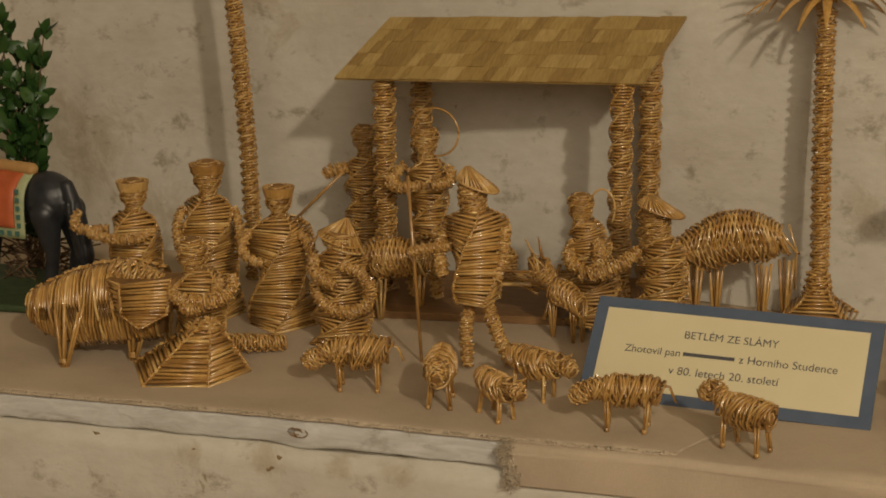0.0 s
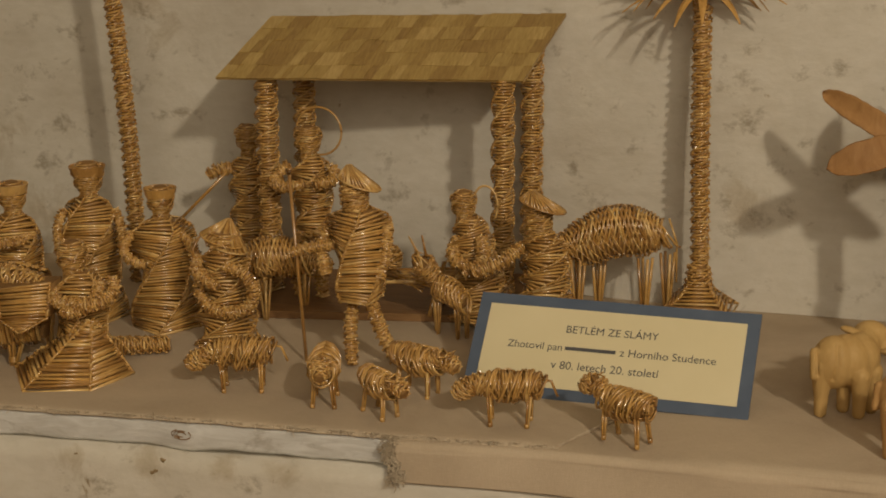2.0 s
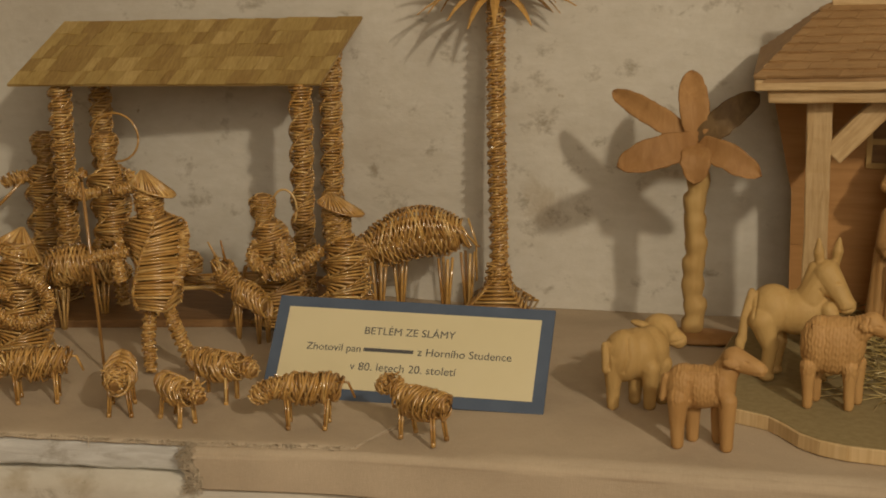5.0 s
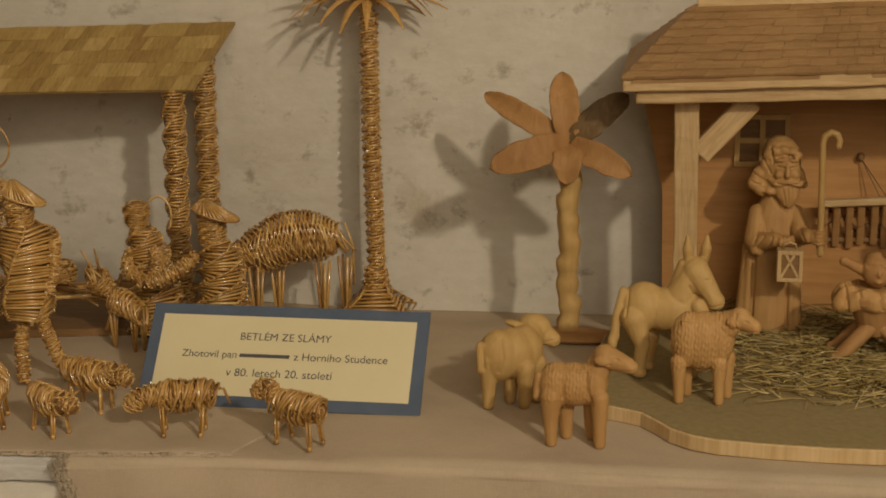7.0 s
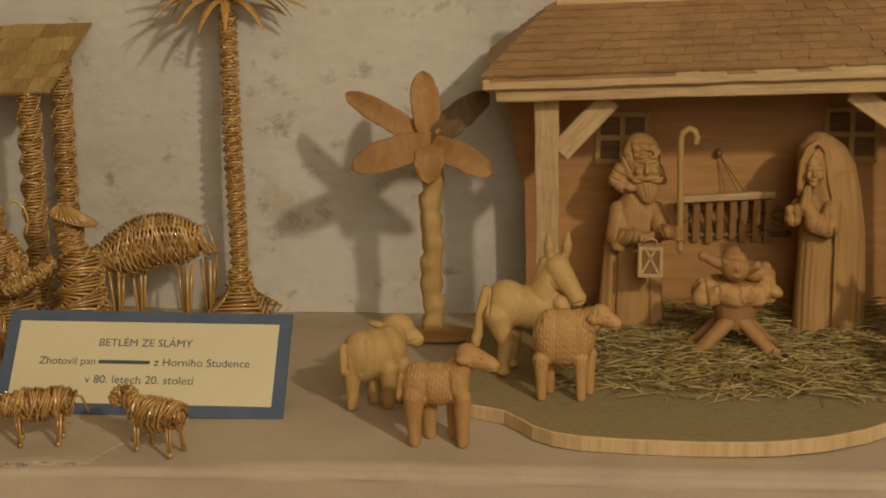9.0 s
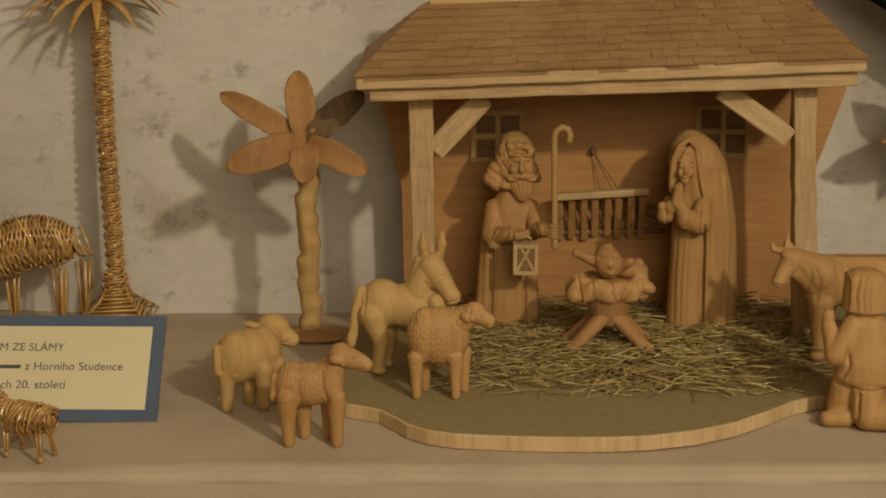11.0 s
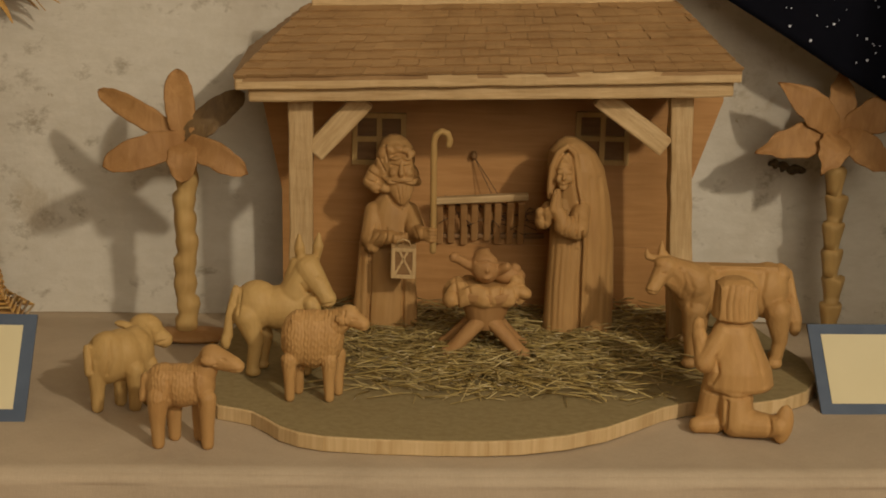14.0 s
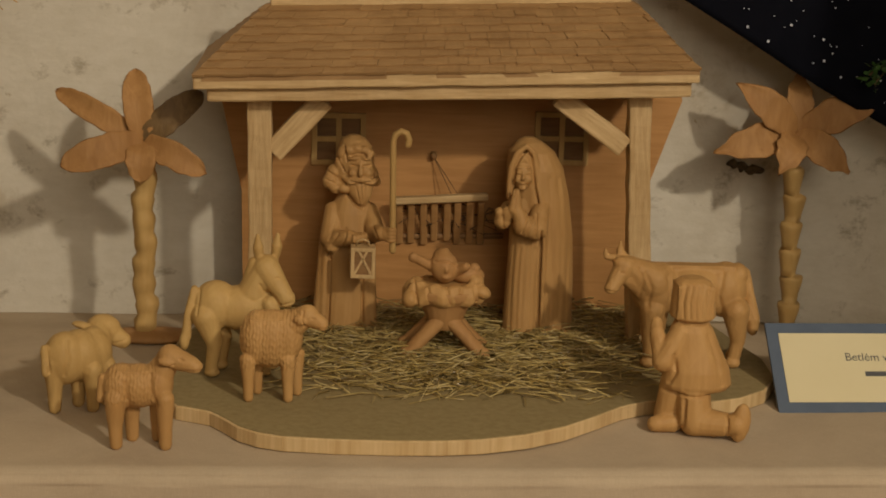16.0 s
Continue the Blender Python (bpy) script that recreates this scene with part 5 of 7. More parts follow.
            fs = [(4, 5, 6, 7), (0, 1, 5, 4), (1, 2, 6, 5), (2, 3, 7, 6), (3, 0, 4, 7), (3, 2, 1, 0)]
            part("shingle", mesh_of("shingle", vs, fs, SHINGLE), roof)
    # shingled hips
    for a, b, c in ((fr, br, tr), (bl, fl, tl)):
        nrm = (b - a).cross(c - a).normalized()
        for j in range(8):
            p, q = a.lerp(c, j / 8), b.lerp(c, j / 8)
            p2, q2 = a.lerp(c, (j + 1.2) / 8 if j < 7 else 1), b.lerp(c, (j + 1.2) / 8 if j < 7 else 1)
            m = max(1, int((q - p).length / 0.02))
            for i in range(m):
                quad = [p.lerp(q, i / m), p.lerp(q, (i + 0.96) / m), p2.lerp(q2, (i + 0.96) / m), p2.lerp(q2, i / m)]
                vs = [v + nrm * 0.0003 for v in quad] + [quad[0] + nrm * 0.0026, quad[1] + nrm * 0.0026, quad[2] + nrm * 0.001, quad[3] + nrm * 0.001]
                part("shingle", mesh_of("shingle", vs, [(4, 5, 6, 7), (0, 1, 5, 4), (1, 2, 6, 5), (2, 3, 7, 6), (3, 0, 4, 7)], SHINGLE), roof)
    return root


wood_stable()


def hay_rack():
    root = new("hay_rack")
    tagged(root, "small wooden slatted hay rack on the stable wall", "hay rack")
    beam("rail", (0.546, 1.322, 0.1285), (0.6355, 1.322, 0.1345), 0.007, 0.010, root, PINE_ALONG, 0.0006, "pale top rail")
    for k in range(8):
        x = 0.5510 + k * 0.0112 + random.uniform(-0.0008, 0.0008)
        beam("slat", (x + 0.002, 1.346, 0.0825 + random.uniform(-0.003, 0.002)), (x, 1.324, 0.128), 0.0072, 0.004, root, LINDEN_RED, 0.0007)
    beam("lower_rail", (0.548, 1.346, 0.088), (0.655, 1.346, 0.090), 0.005, 0.006, root, OLD_BOARD, 0.0005)
    s = Straws()
    for i in range(60):
        a = Vector((random.uniform(0.552, 0.648), random.uniform(1.331, 1.344), random.uniform(0.1, 0.124)))
        s.tube(a, a + Vector((random.uniform(-0.02, 0.02), random.uniform(-0.004, 0.004), random.uniform(-0.012, 0.012))), 0.0005, 3)
    part("hay_filling", s.mesh("hay_filling", [TWIG, TWIG]), root, "dark dry hay")["kind"] = "stuff"
    s = Straws()
    s.tube((0.583, 1.346, 0.168), (0.6, 1.324, 0.136), 0.0005, 4)
    s.tube((0.583, 1.346, 0.168), (0.606, 1.324, 0.136), 0.0005, 4)
    part("string", s.mesh("string", [TWIG, TWIG]), root, "thin brown hanging strings")
    c = Carving().egg((0.583, 1.345, 0.169), (0.0036, 0.005, 0.0044))
    c.thing("knob", "dark round peg", "", OLD_BOARD, 0.0008, 1, "", root, 0.004, 0)


hay_rack()


def carved_man():
    c = Carving()
    y = 1.287
    c.rings([(0.499, y, 0.0145, 0.0300, 0.024), (0.4995, y, 0.04, 0.0295, 0.024), (0.501, y, 0.08, 0.0265, 0.0225), (0.503, y, 0.105, 0.0245, 0.0205), (0.5035, y, 0.126, 0.0215, 0.018), (0.504, y, 0.137, 0.0155, 0.015), (0.505, y, 0.146, 0.010, 0.011)])
    # hair: a smooth cap that opens into thick curls over the collar
    c.rings([(0.504, y + 0.002, 0.145, 0.0140, 0.012), (0.503, y + 0.001, 0.153, 0.0205, 0.014), (0.503, y + 0.001, 0.164, 0.0205, 0.0155), (0.5065, y, 0.176, 0.0180, 0.0170), (0.5060, y, 0.187, 0.0165, 0.0165), (0.5050, y, 0.1945, 0.0115, 0.0115), (0.5045, y, 0.1985, 0.0045, 0.005)])
    for x, d, z, a, b, turn in ((0.4865, -0.006, 0.1635, 0.0068, 0.0092, 28), (0.4835, -0.008, 0.1560, 0.0072, 0.0080, 45), (0.4885, -0.009, 0.1505, 0.0075, 0.0062, 20), (0.4965, -0.011, 0.1495, 0.0062, 0.0055, 0),
                                (0.5235, -0.006, 0.1640, 0.0045, 0.0085, -20), (0.5255, -0.008, 0.1570, 0.0048, 0.0060, -40), (0.4925, -0.007, 0.1735, 0.0055, 0.0085, 12), (0.4945, -0.008, 0.1835, 0.0052, 0.0080, 22)):
        c.egg((x, y + d, z), (a, 0.0065, b), (0, turn, 0))
    # fringe over the brow
    for x, z, turn in ((0.5005, 0.1865, 40), (0.5075, 0.1880, 15), (0.5145, 0.1865, -15), (0.5195, 0.1825, -40)):
        c.egg((x, y - 0.0135, z), (0.0052, 0.0040, 0.0040), (0, turn, 0))
    # face, nose, cheeks, moustache and beard
    c.egg((0.5105, y - 0.0105, 0.1695), (0.0125, 0.0095, 0.0160))
    c.limb((0.5112, y - 0.0185, 0.1760), (0.5115, y - 0.0215, 0.1655), 0.0016, 0.0027)
    for q in (-1, 1):
        c.egg((0.511 + q * 0.0070, y - 0.0175, 0.1655), (0.0040, 0.0030, 0.0036)).egg((0.511 + q * 0.0055, y - 0.0180, 0.1795), (0.0052, 0.0022, 0.0016), (0, q * 10, 0))
        c.limb((0.5118, y - 0.0195, 0.1600), (0.5118 + q * 0.0105, y - 0.0165, 0.1575), 0.0030, 0.0036).limb((0.5118 + q * 0.0105, y - 0.0165, 0.1575), (0.5118 + q * 0.0160, y - 0.0130, 0.1600), 0.0034, 0.0018)
    c.rings([(0.5136, y - 0.0130, 0.1325, 0.0015, 0.0015), (0.5132, y - 0.0145, 0.1370, 0.0058, 0.0040), (0.5122, y - 0.0135, 0.1440, 0.0098, 0.0060), (0.5112, y - 0.0110, 0.1530, 0.0130, 0.0080), (0.511, y - 0.009, 0.158, 0.0125, 0.0085)])
    # sleeves, wide at the elbow
    c.limb((0.4870, y - 0.004, 0.1265), (0.4845, y - 0.018, 0.1040), 0.0088, 0.0100).limb((0.4845, y - 0.018, 0.1030), (0.4865, y - 0.024, 0.0965), 0.0090, 0.0065).limb((0.4855, y - 0.020, 0.1030), (0.5030, y - 0.035, 0.1090), 0.0092, 0.0070)
    c.limb((0.5210, y - 0.003, 0.1265), (0.5265, y - 0.020, 0.1100), 0.0085, 0.0092).limb((0.5265, y - 0.020, 0.1100), (0.5315, y - 0.033, 0.1125), 0.0088, 0.0070)
    # clenched fingers
    for k in range(4):
        c.egg((0.5065 + 0.0034 * k, y - 0.0410, 0.1085 + 0.0006 * k), (0.0024, 0.0040, 0.0052))
        c.egg((0.5405, y - 0.0405, 0.1080 + 0.0034 * k), (0.0050, 0.0040, 0.0021))
    c.egg((0.5105, y - 0.0370, 0.1090), (0.0072, 0.0045, 0.0058)).egg((0.5370, y - 0.0370, 0.1130), (0.0058, 0.0050, 0.0072))
    # coat fronts
    c.limb((0.4800, y - 0.009, 0.0960), (0.4755, y - 0.013, 0.0220), 0.0060, 0.0068).limb((0.4815, y - 0.014, 0.0900), (0.4795, y - 0.017, 0.0200), 0.0045, 0.0050)
    c.limb((0.5215, y - 0.010, 0.0950), (0.5240, y - 0.014, 0.0220), 0.0055, 0.0062).limb((0.5180, y - 0.014, 0.0900), (0.5200, y - 0.017, 0.0200), 0.0042, 0.0046)
    c.groove([(0.4850, 0.092), (0.4848, 0.055), (0.4838, 0.0150)], 0.0011, 0.0034).groove([(0.5150, 0.090), (0.5158, 0.055), (0.5162, 0.0150)], 0.0010, 0.0028)
    c.groove([(0.4900, 0.1465), (0.4995, 0.1440), (0.5060, 0.1365), (0.5136, 0.1320), (0.5205, 0.1390)], 0.0012, 0.0030)
    c.groove([(0.5020, 0.1815), (0.5075, 0.1835), (0.5140, 0.1830), (0.5185, 0.1790)], 0.0009, 0.0024)
    for q in (-1, 1):
        c.groove([(0.511 + q * 0.0030, 0.1725), (0.511 + q * 0.0085, 0.1728)], 0.0010, 0.0020)
    c.groove([(0.5020, 0.1580), (0.5115, 0.1560), (0.5210, 0.1580)], 0.0008, 0.0018)
    for x in (0.5075, 0.5120, 0.5160):
        c.groove([(x, 0.1530), (0.5136 + (x - 0.5125) * 0.5, 0.1370)], 0.0006, 0.0010)
    for a, b in (((0.4800, 0.1660), (0.4900, 0.1600)), ((0.4800, 0.1580), (0.4905, 0.1540)), ((0.4900, 0.1780), (0.4965, 0.1660)), ((0.4960, 0.1900), (0.4985, 0.1760)), ((0.5245, 0.1660), (0.5225, 0.1580))):
        c.groove([a, b], 0.0008, 0.0016)
    for a, b in (((0.4885, 0.1180), (0.4835, 0.1050)), ((0.4920, 0.1120), (0.4860, 0.1010)), ((0.4990, 0.1130), (0.4960, 0.1000)), ((0.5240, 0.1180), (0.5285, 0.1080))):
        c.groove([a, b], 0.0010, 0.0012)
    c.thing("carved_man_figure", "carved bearded wooden figure in a long coat", "wooden figure", LINDEN, 0.0008, 1, "carved nativity figures", None, 0.0040, 0.45)


def crook():
    c = Carving()
    c.limb((0.5420, 1.2485, 0.098), (0.5398, 1.2485, 0.2), 0.0031, 0.003)
    pts = [(0.5398, 0.2), (0.5413, 0.2060), (0.5465, 0.2095), (0.5520, 0.2075), (0.5543, 0.2015), (0.5533, 0.1970)]
    for (a, b), (d, e) in zip(pts, pts[1:]):
        c.limb((a, 1.2485, b), (d, 1.2485, e), 0.003)
    c.thing("shepherd_crook", "pale carved wooden crook held upright", "crook", LINDEN_PALE, 0.0008, 1, "", None, 0.0030, 0.5)


def lantern():
    root = new("lantern")
    tagged(root, "tiny pale wooden lantern with crossed bars", "lantern")
    x, y, z = 0.5145, 1.235, 0.091
    body = part("case", from_bm("case", block(0.0185, 0.014, 0.024, 0.0006), OLD_BOARD), root, "square wooden case")
    body.location = (x, y, z)
    for dx, dz, sx, sz in ((-0.0095, 0, 0.0036, 0.0285), (0.0095, 0, 0.0036, 0.0285), (0, -0.0125, 0.022, 0.0036), (0, 0.0125, 0.022, 0.0036)):
        o = part("frame_bar", from_bm("frame_bar", block(sx, 0.0165, sz, 0.0006, 0.0003, 5, 2 if sz > sx else 0), PINE), root)
        o.location = (x + dx, y, z + dz)
    for ang in (62, -62):
        o = part("cross_bar", from_bm("cross_bar", block(0.024, 0.0158, 0.0022, 0.0004), PINE), root)
        o.matrix_world = pose(x + (0.002 if ang > 0 else -0.002), y, z, 0, ang, 0)
    s = Straws()
    s.bent([(x - 0.006, y, z + 0.014), (x - 0.005, y - 0.001, z + 0.019), (x, y - 0.002, z + 0.021), (x + 0.005, y - 0.001, z + 0.019), (x + 0.006, y, z + 0.014)], 0.0009, 5)
    part("bail", s.mesh("bail", [PINE, PINE]), root)


carved_man()
crook()
lantern()


def carved_mother():
    c = Carving()
    y = 1.284
    # the cloak, closed behind and open in front
    c.rings([(0.684, y, 0.0145, 0.0335, 0.027), (0.684, y, 0.06, 0.0325, 0.0265), (0.684, y, 0.107, 0.0300, 0.0255), (0.6795, y, 0.145, 0.0285, 0.0240), (0.6745, y, 0.172, 0.0270, 0.0230), (0.6705, y, 0.188, 0.0215, 0.0195), (0.6685, y, 0.1965, 0.0130, 0.0125), (0.6675, y, 0.2010, 0.0050, 0.0055)])
    rim = [(0.6492, 0.1480), (0.6488, 0.1600), (0.6500, 0.1760), (0.6550, 0.1890), (0.6630, 0.1955), (0.6700, 0.1895), (0.6732, 0.1760), (0.6755, 0.1600), (0.6800, 0.1380), (0.6828, 0.1100), (0.6838, 0.0600), (0.6845, 0.0165)]
    for (a, b), (d, e) in zip(rim, rim[1:]):
        c.limb((a, y - 0.0205 - 0.005 * ease(0.17, 0.12, b), b), (d, y - 0.0205 - 0.005 * ease(0.17, 0.12, e), e), 0.0030, 0.0030)
    # face, hair parted under the hood
    c.egg((0.6612, y - 0.0195, 0.1690), (0.0100, 0.0088, 0.0138))
    c.limb((0.6608, y - 0.0265, 0.1745), (0.6602, y - 0.0295, 0.1668), 0.0011, 0.0018)
    c.egg((0.6608, y - 0.0270, 0.1622), (0.0030, 0.0018, 0.0011)).egg((0.6608, y - 0.0255, 0.1575), (0.0040, 0.0030, 0.0026))
    for q in (-1, 1):
        c.egg((0.6610 + q * 0.0050, y - 0.0258, 0.1655), (0.0034, 0.0028, 0.0034)).egg((0.6610 + q * 0.0042, y - 0.0263, 0.1768), (0.0036, 0.0017, 0.0010), (0, q * 8, 0))
        c.egg((0.6610 + q * 0.0042, y - 0.0262, 0.1712), (0.0028, 0.0016, 0.0013))
        for k in range(3):
            c.limb((0.6612 + q * 0.0012 * k, y - 0.0235 + 0.001 * k, 0.1850 + 0.0012 * k), (0.6612 + q * (0.0078 + 0.0016 * k), y - 0.0215, 0.1755), 0.0021, 0.0021).limb((0.6612 + q * (0.0078 + 0.0016 * k), y - 0.0215, 0.1755), (0.6612 + q * (0.0095 + 0.0012 * k), y - 0.0200, 0.1560 - 0.003 * k), 0.0021, 0.0017)
    # robe with folds, sleeves, joined palms
    c.rings([(0.6665, y - 0.0130, 0.0145, 0.0178, 0.0165), (0.6665, y - 0.0125, 0.06, 0.0160, 0.0150), (0.6668, y - 0.0115, 0.11, 0.0150, 0.0140), (0.6655, y - 0.009, 0.145, 0.0125, 0.0115)])
    c.limb((0.6790, y - 0.022, 0.1370), (0.6745, y - 0.033, 0.1205), 0.0082, 0.0110).limb((0.6745, y - 0.033, 0.1200), (0.6620, y - 0.036, 0.1240), 0.0105, 0.0098).limb((0.6620, y - 0.036, 0.1250), (0.6560, y - 0.036, 0.1370), 0.0085, 0.0062)
    c.limb((0.6500, y - 0.018, 0.1360), (0.6430, y - 0.030, 0.1270), 0.0078, 0.0080).limb((0.6430, y - 0.030, 0.1270), (0.6395, y - 0.033, 0.1360), 0.0066, 0.0045).limb((0.6430, y - 0.030, 0.1270), (0.6470, y - 0.035, 0.1370), 0.0068, 0.0055)
    c.limb((0.6515, y - 0.0375, 0.1400), (0.6535, y - 0.0370, 0.1560), 0.0052, 0.0030).limb((0.6550, y - 0.0365, 0.1400), (0.6545, y - 0.0365, 0.1565), 0.0048, 0.0028)
    c.groove([(0.6545, 0.1590), (0.6548, 0.1500), (0.6535, 0.1385)], 0.0006, 0.0014)
    c.groove([(0.6788, 0.1200), (0.6800, 0.1000), (0.6805, 0.0600), (0.6815, 0.0150)], 0.0011, 0.0040)
    c.groove([(0.6520, 0.1560), (0.6530, 0.1750), (0.6575, 0.1865), (0.6630, 0.1915), (0.6675, 0.1860), (0.6702, 0.1740), (0.6722, 0.1580), (0.6755, 0.1440)], 0.0010, 0.0026)
    for q in (-1, 1):
        c.groove([(0.6610 + q * 0.0022, 0.1698), (0.6610 + q * 0.0064, 0.1702)], 0.0007, 0.0012)
    for x, top in ((0.6550, 0.108), (0.6605, 0.100), (0.6655, 0.112), (0.6715, 0.105), (0.6760, 0.098)):
        c.groove([(x + 0.0010, top), (x - 0.0004, 0.065), (x, 0.0180)], 0.0016, 0.0007)
    for a, b in (((0.6700, 0.1320), (0.6650, 0.1160)), ((0.6740, 0.1350), (0.6725, 0.1150)), ((0.6650, 0.1340), (0.6600, 0.1190)), ((0.6420, 0.1330), (0.6440, 0.1210))):
        c.groove([a, b], 0.0011, 0.0014)
    for x in (0.6920, 0.7010, 0.7080):
        c.groove([(x - 0.006, 0.165), (x, 0.110), (x + 0.001, 0.02)], 0.0022, 0.0009)
    c.thing("carved_woman_figure", "carved wooden figure in a hooded cloak, praying", "wooden figure", LINDEN, 0.0008, 1, "carved nativity figures", None, 0.0040, 0.45)


carved_mother()


def carved_manger():
    root = new("carved_manger")
    tagged(root, "carved wooden cross-legged manger with draped cloth", "manger")
    x, y = 0.589, 1.202
    for q in (-1, 1):
        for d in (-0.014, 0.018):
            c = Carving().limb((x - 0.034 * q, y + d, Z0 + 0.004), (x - 0.004 * q, y + d * 0.6, 0.050), 0.0074, 0.0092, 0.8)
            c.thing("leg", "", "", LINDEN_RED, 0.0013, 1, "", root)
    c = Carving().rings([(x, y, 0.040, 0.013, 0.014), (x, y, 0.050, 0.0175, 0.018), (x, y, 0.064, 0.023, 0.022), (x, y, 0.07, 0.034, 0.026), (x, y, 0.077, 0.034, 0.026)])
    c.thing("trough", "hollowed wooden trough", "", LINDEN_RED, 0.0013, 1, "", root)
    c = Carving()
    c.drape([(x, y, 0.0650, 0.024, 0.017, 0.0), (x - 0.001, y, 0.0670, 0.0345, 0.0235, 0.03), (x - 0.001, y, 0.0720, 0.0375, 0.0260, 0.045), (x - 0.001, y, 0.0785, 0.0370, 0.0258, 0.045), (x, y, 0.0845, 0.0335, 0.0225, 0.035), (x, y, 0.0855, 0.0270, 0.0180, 0.03), (x, y, 0.0820, 0.0200, 0.0130, 0.0)], 11)
    c.egg((0.5565, y - 0.012, 0.0690), (0.0075, 0.0090, 0.0080), (0, 20, 0)).egg((0.6210, y - 0.010, 0.0760), (0.0085, 0.0080, 0.0058), (0, 25, 0)).egg((0.6150, y - 0.004, 0.0855), (0.0085, 0.0090, 0.0060), (0, 30, 0))
    for a, b in (((0.560, 0.084), (0.563, 0.062)), ((0.571, 0.083), (0.575, 0.066)), ((0.588, 0.084), (0.592, 0.068)), ((0.602, 0.084), (0.600, 0.068)), ((0.613, 0.084), (0.616, 0.068))):
        c.groove([a, b], 0.0013, 0.0018)
    c.thing("draped_cloth", "crumpled carved cloth over the rim", "", LINDEN, 0.0009, 1, "", root, 0.0035)
    c = Carving()
    c.egg((0.5865, y - 0.006, 0.0975), (0.0128, 0.0120, 0.0150), (0, -18, 0)).egg((0.606, y + 0.002, 0.090), (0.0180, 0.0120, 0.0095), (0, 12, 0))
    c.egg((0.5835, y - 0.002, 0.1090), (0.0080, 0.0080, 0.0045), (0, -25, 0)).egg((0.5875, y - 0.0180, 0.0975), (0.0018, 0.0022, 0.0028)).egg((0.5880, y - 0.0160, 0.0905), (0.0040, 0.0025, 0.0022))
    c.limb((0.5760, y - 0.004, 0.0970), (0.5600, y - 0.010, 0.1065), 0.0050, 0.0042).egg((0.5585, y - 0.011, 0.1070), (0.0048, 0.0036, 0.0046))
    c.limb((0.5980, y - 0.008, 0.0950), (0.6050, y - 0.014, 0.1000), 0.0050, 0.0042).egg((0.6140, y - 0.002, 0.0960), (0.0055, 0.0050, 0.0045), (0, 30, 0))
    c.groove([(0.5780, 0.1040), (0.5880, 0.1055), (0.5970, 0.1005)], 0.0010, 0.0018)
    c.thing("carved_child_figure", "small carved wooden figure lying in the manger", "wooden figure", LINDEN_RED, 0.0009, 1, "carved nativity figures", None, 0.0038)


carved_manger()


def carved_donkey():
    c = Carving()
    y = 1.14
    c.egg((0.3885, y, 0.0755), (0.0205, 0.0175, 0.0215)).egg((0.4090, y, 0.0735), (0.0260, 0.0165, 0.0195)).egg((0.4250, y + 0.002, 0.0755), (0.0160, 0.0155, 0.0200))
    c.limb((0.4200, y + 0.001, 0.0865), (0.4285, y, 0.1075), 0.0142, 0.0112).limb((0.4140, y, 0.0900), (0.4205, y, 0.1130), 0.0060, 0.0052)
    c.limb((0.4310, y - 0.002, 0.1095), (0.4470, y - 0.010, 0.0870), 0.0116, 0.0076).egg((0.4485, y - 0.011, 0.0848), (0.0078, 0.0074, 0.0080)).egg((0.4350, y - 0.004, 0.0985), (0.0090, 0.0090, 0.0100))
    for a, d, lean in ((0.4250, -0.001, -0.0012), (0.4375, 0.004, 0.0018)):
        c.limb((a, y + d, 0.1150), (a + lean, y + d, 0.1270), 0.0036, 0.0048).limb((a + lean, y + d, 0.1270), (a + lean * 1.4, y + d, 0.1375), 0.0046, 0.0016)
    for x, d, lean in ((0.3800, -0.010, 0.008), (0.3850, 0.011, 0.010), (0.4260, -0.006, 0.004), (0.4320, 0.012, 0.004)):
        c.limb((x, y + d, 0.068), (x + lean, y + d, 0.044), 0.0118 if x < 0.4 else 0.0092, 0.0068).limb((x + lean, y + d, 0.044), (x + lean * 0.6, y + d, Z0 + 0.005), 0.0064, 0.0054).egg((x + lean * 0.6 + 0.001, y + d - 0.001, Z0 + 0.0045), (0.0066, 0.0062, 0.0042))
    c.limb((0.4340, y - 0.010, 0.0800), (0.4405, y - 0.014, 0.0700), 0.0068, 0.0050).limb((0.4405, y - 0.014, 0.0700), (0.4395, y - 0.014, 0.0540), 0.0048, 0.0042)
    c.limb((0.3705, y - 0.004, 0.0900), (0.3655, y - 0.008, 0.0700), 0.0034, 0.0034).limb((0.3655, y - 0.008, 0.0700), (0.3640, y - 0.010, 0.0500), 0.0034, 0.0044).egg((0.3625, y - 0.011, 0.0460), (0.0044, 0.0042, 0.0080))
    c.groove([(0.4430, 0.0805), (0.4540, 0.0830)], 0.0007, 0.0014).groove([(0.4400, 0.1040), (0.4430, 0.1035)], 0.0010, 0.0016).groove([(0.4260, 0.0970), (0.4300, 0.0900), (0.4370, 0.0880)], 0.0010, 0.0018)
    c.groove([(0.4345, 0.0740), (0.4362, 0.0640)], 0.0010, 0.0022).groove([(0.3755, 0.0900), (0.3735, 0.0720)], 0.0009, 0.0014)
    c.thing("carved_donkey", "pale carved wooden donkey on the base board", "wooden animal", LINDEN_PALE, 0.0009, 1, "carved animals", None, 0.0048, 0.5)


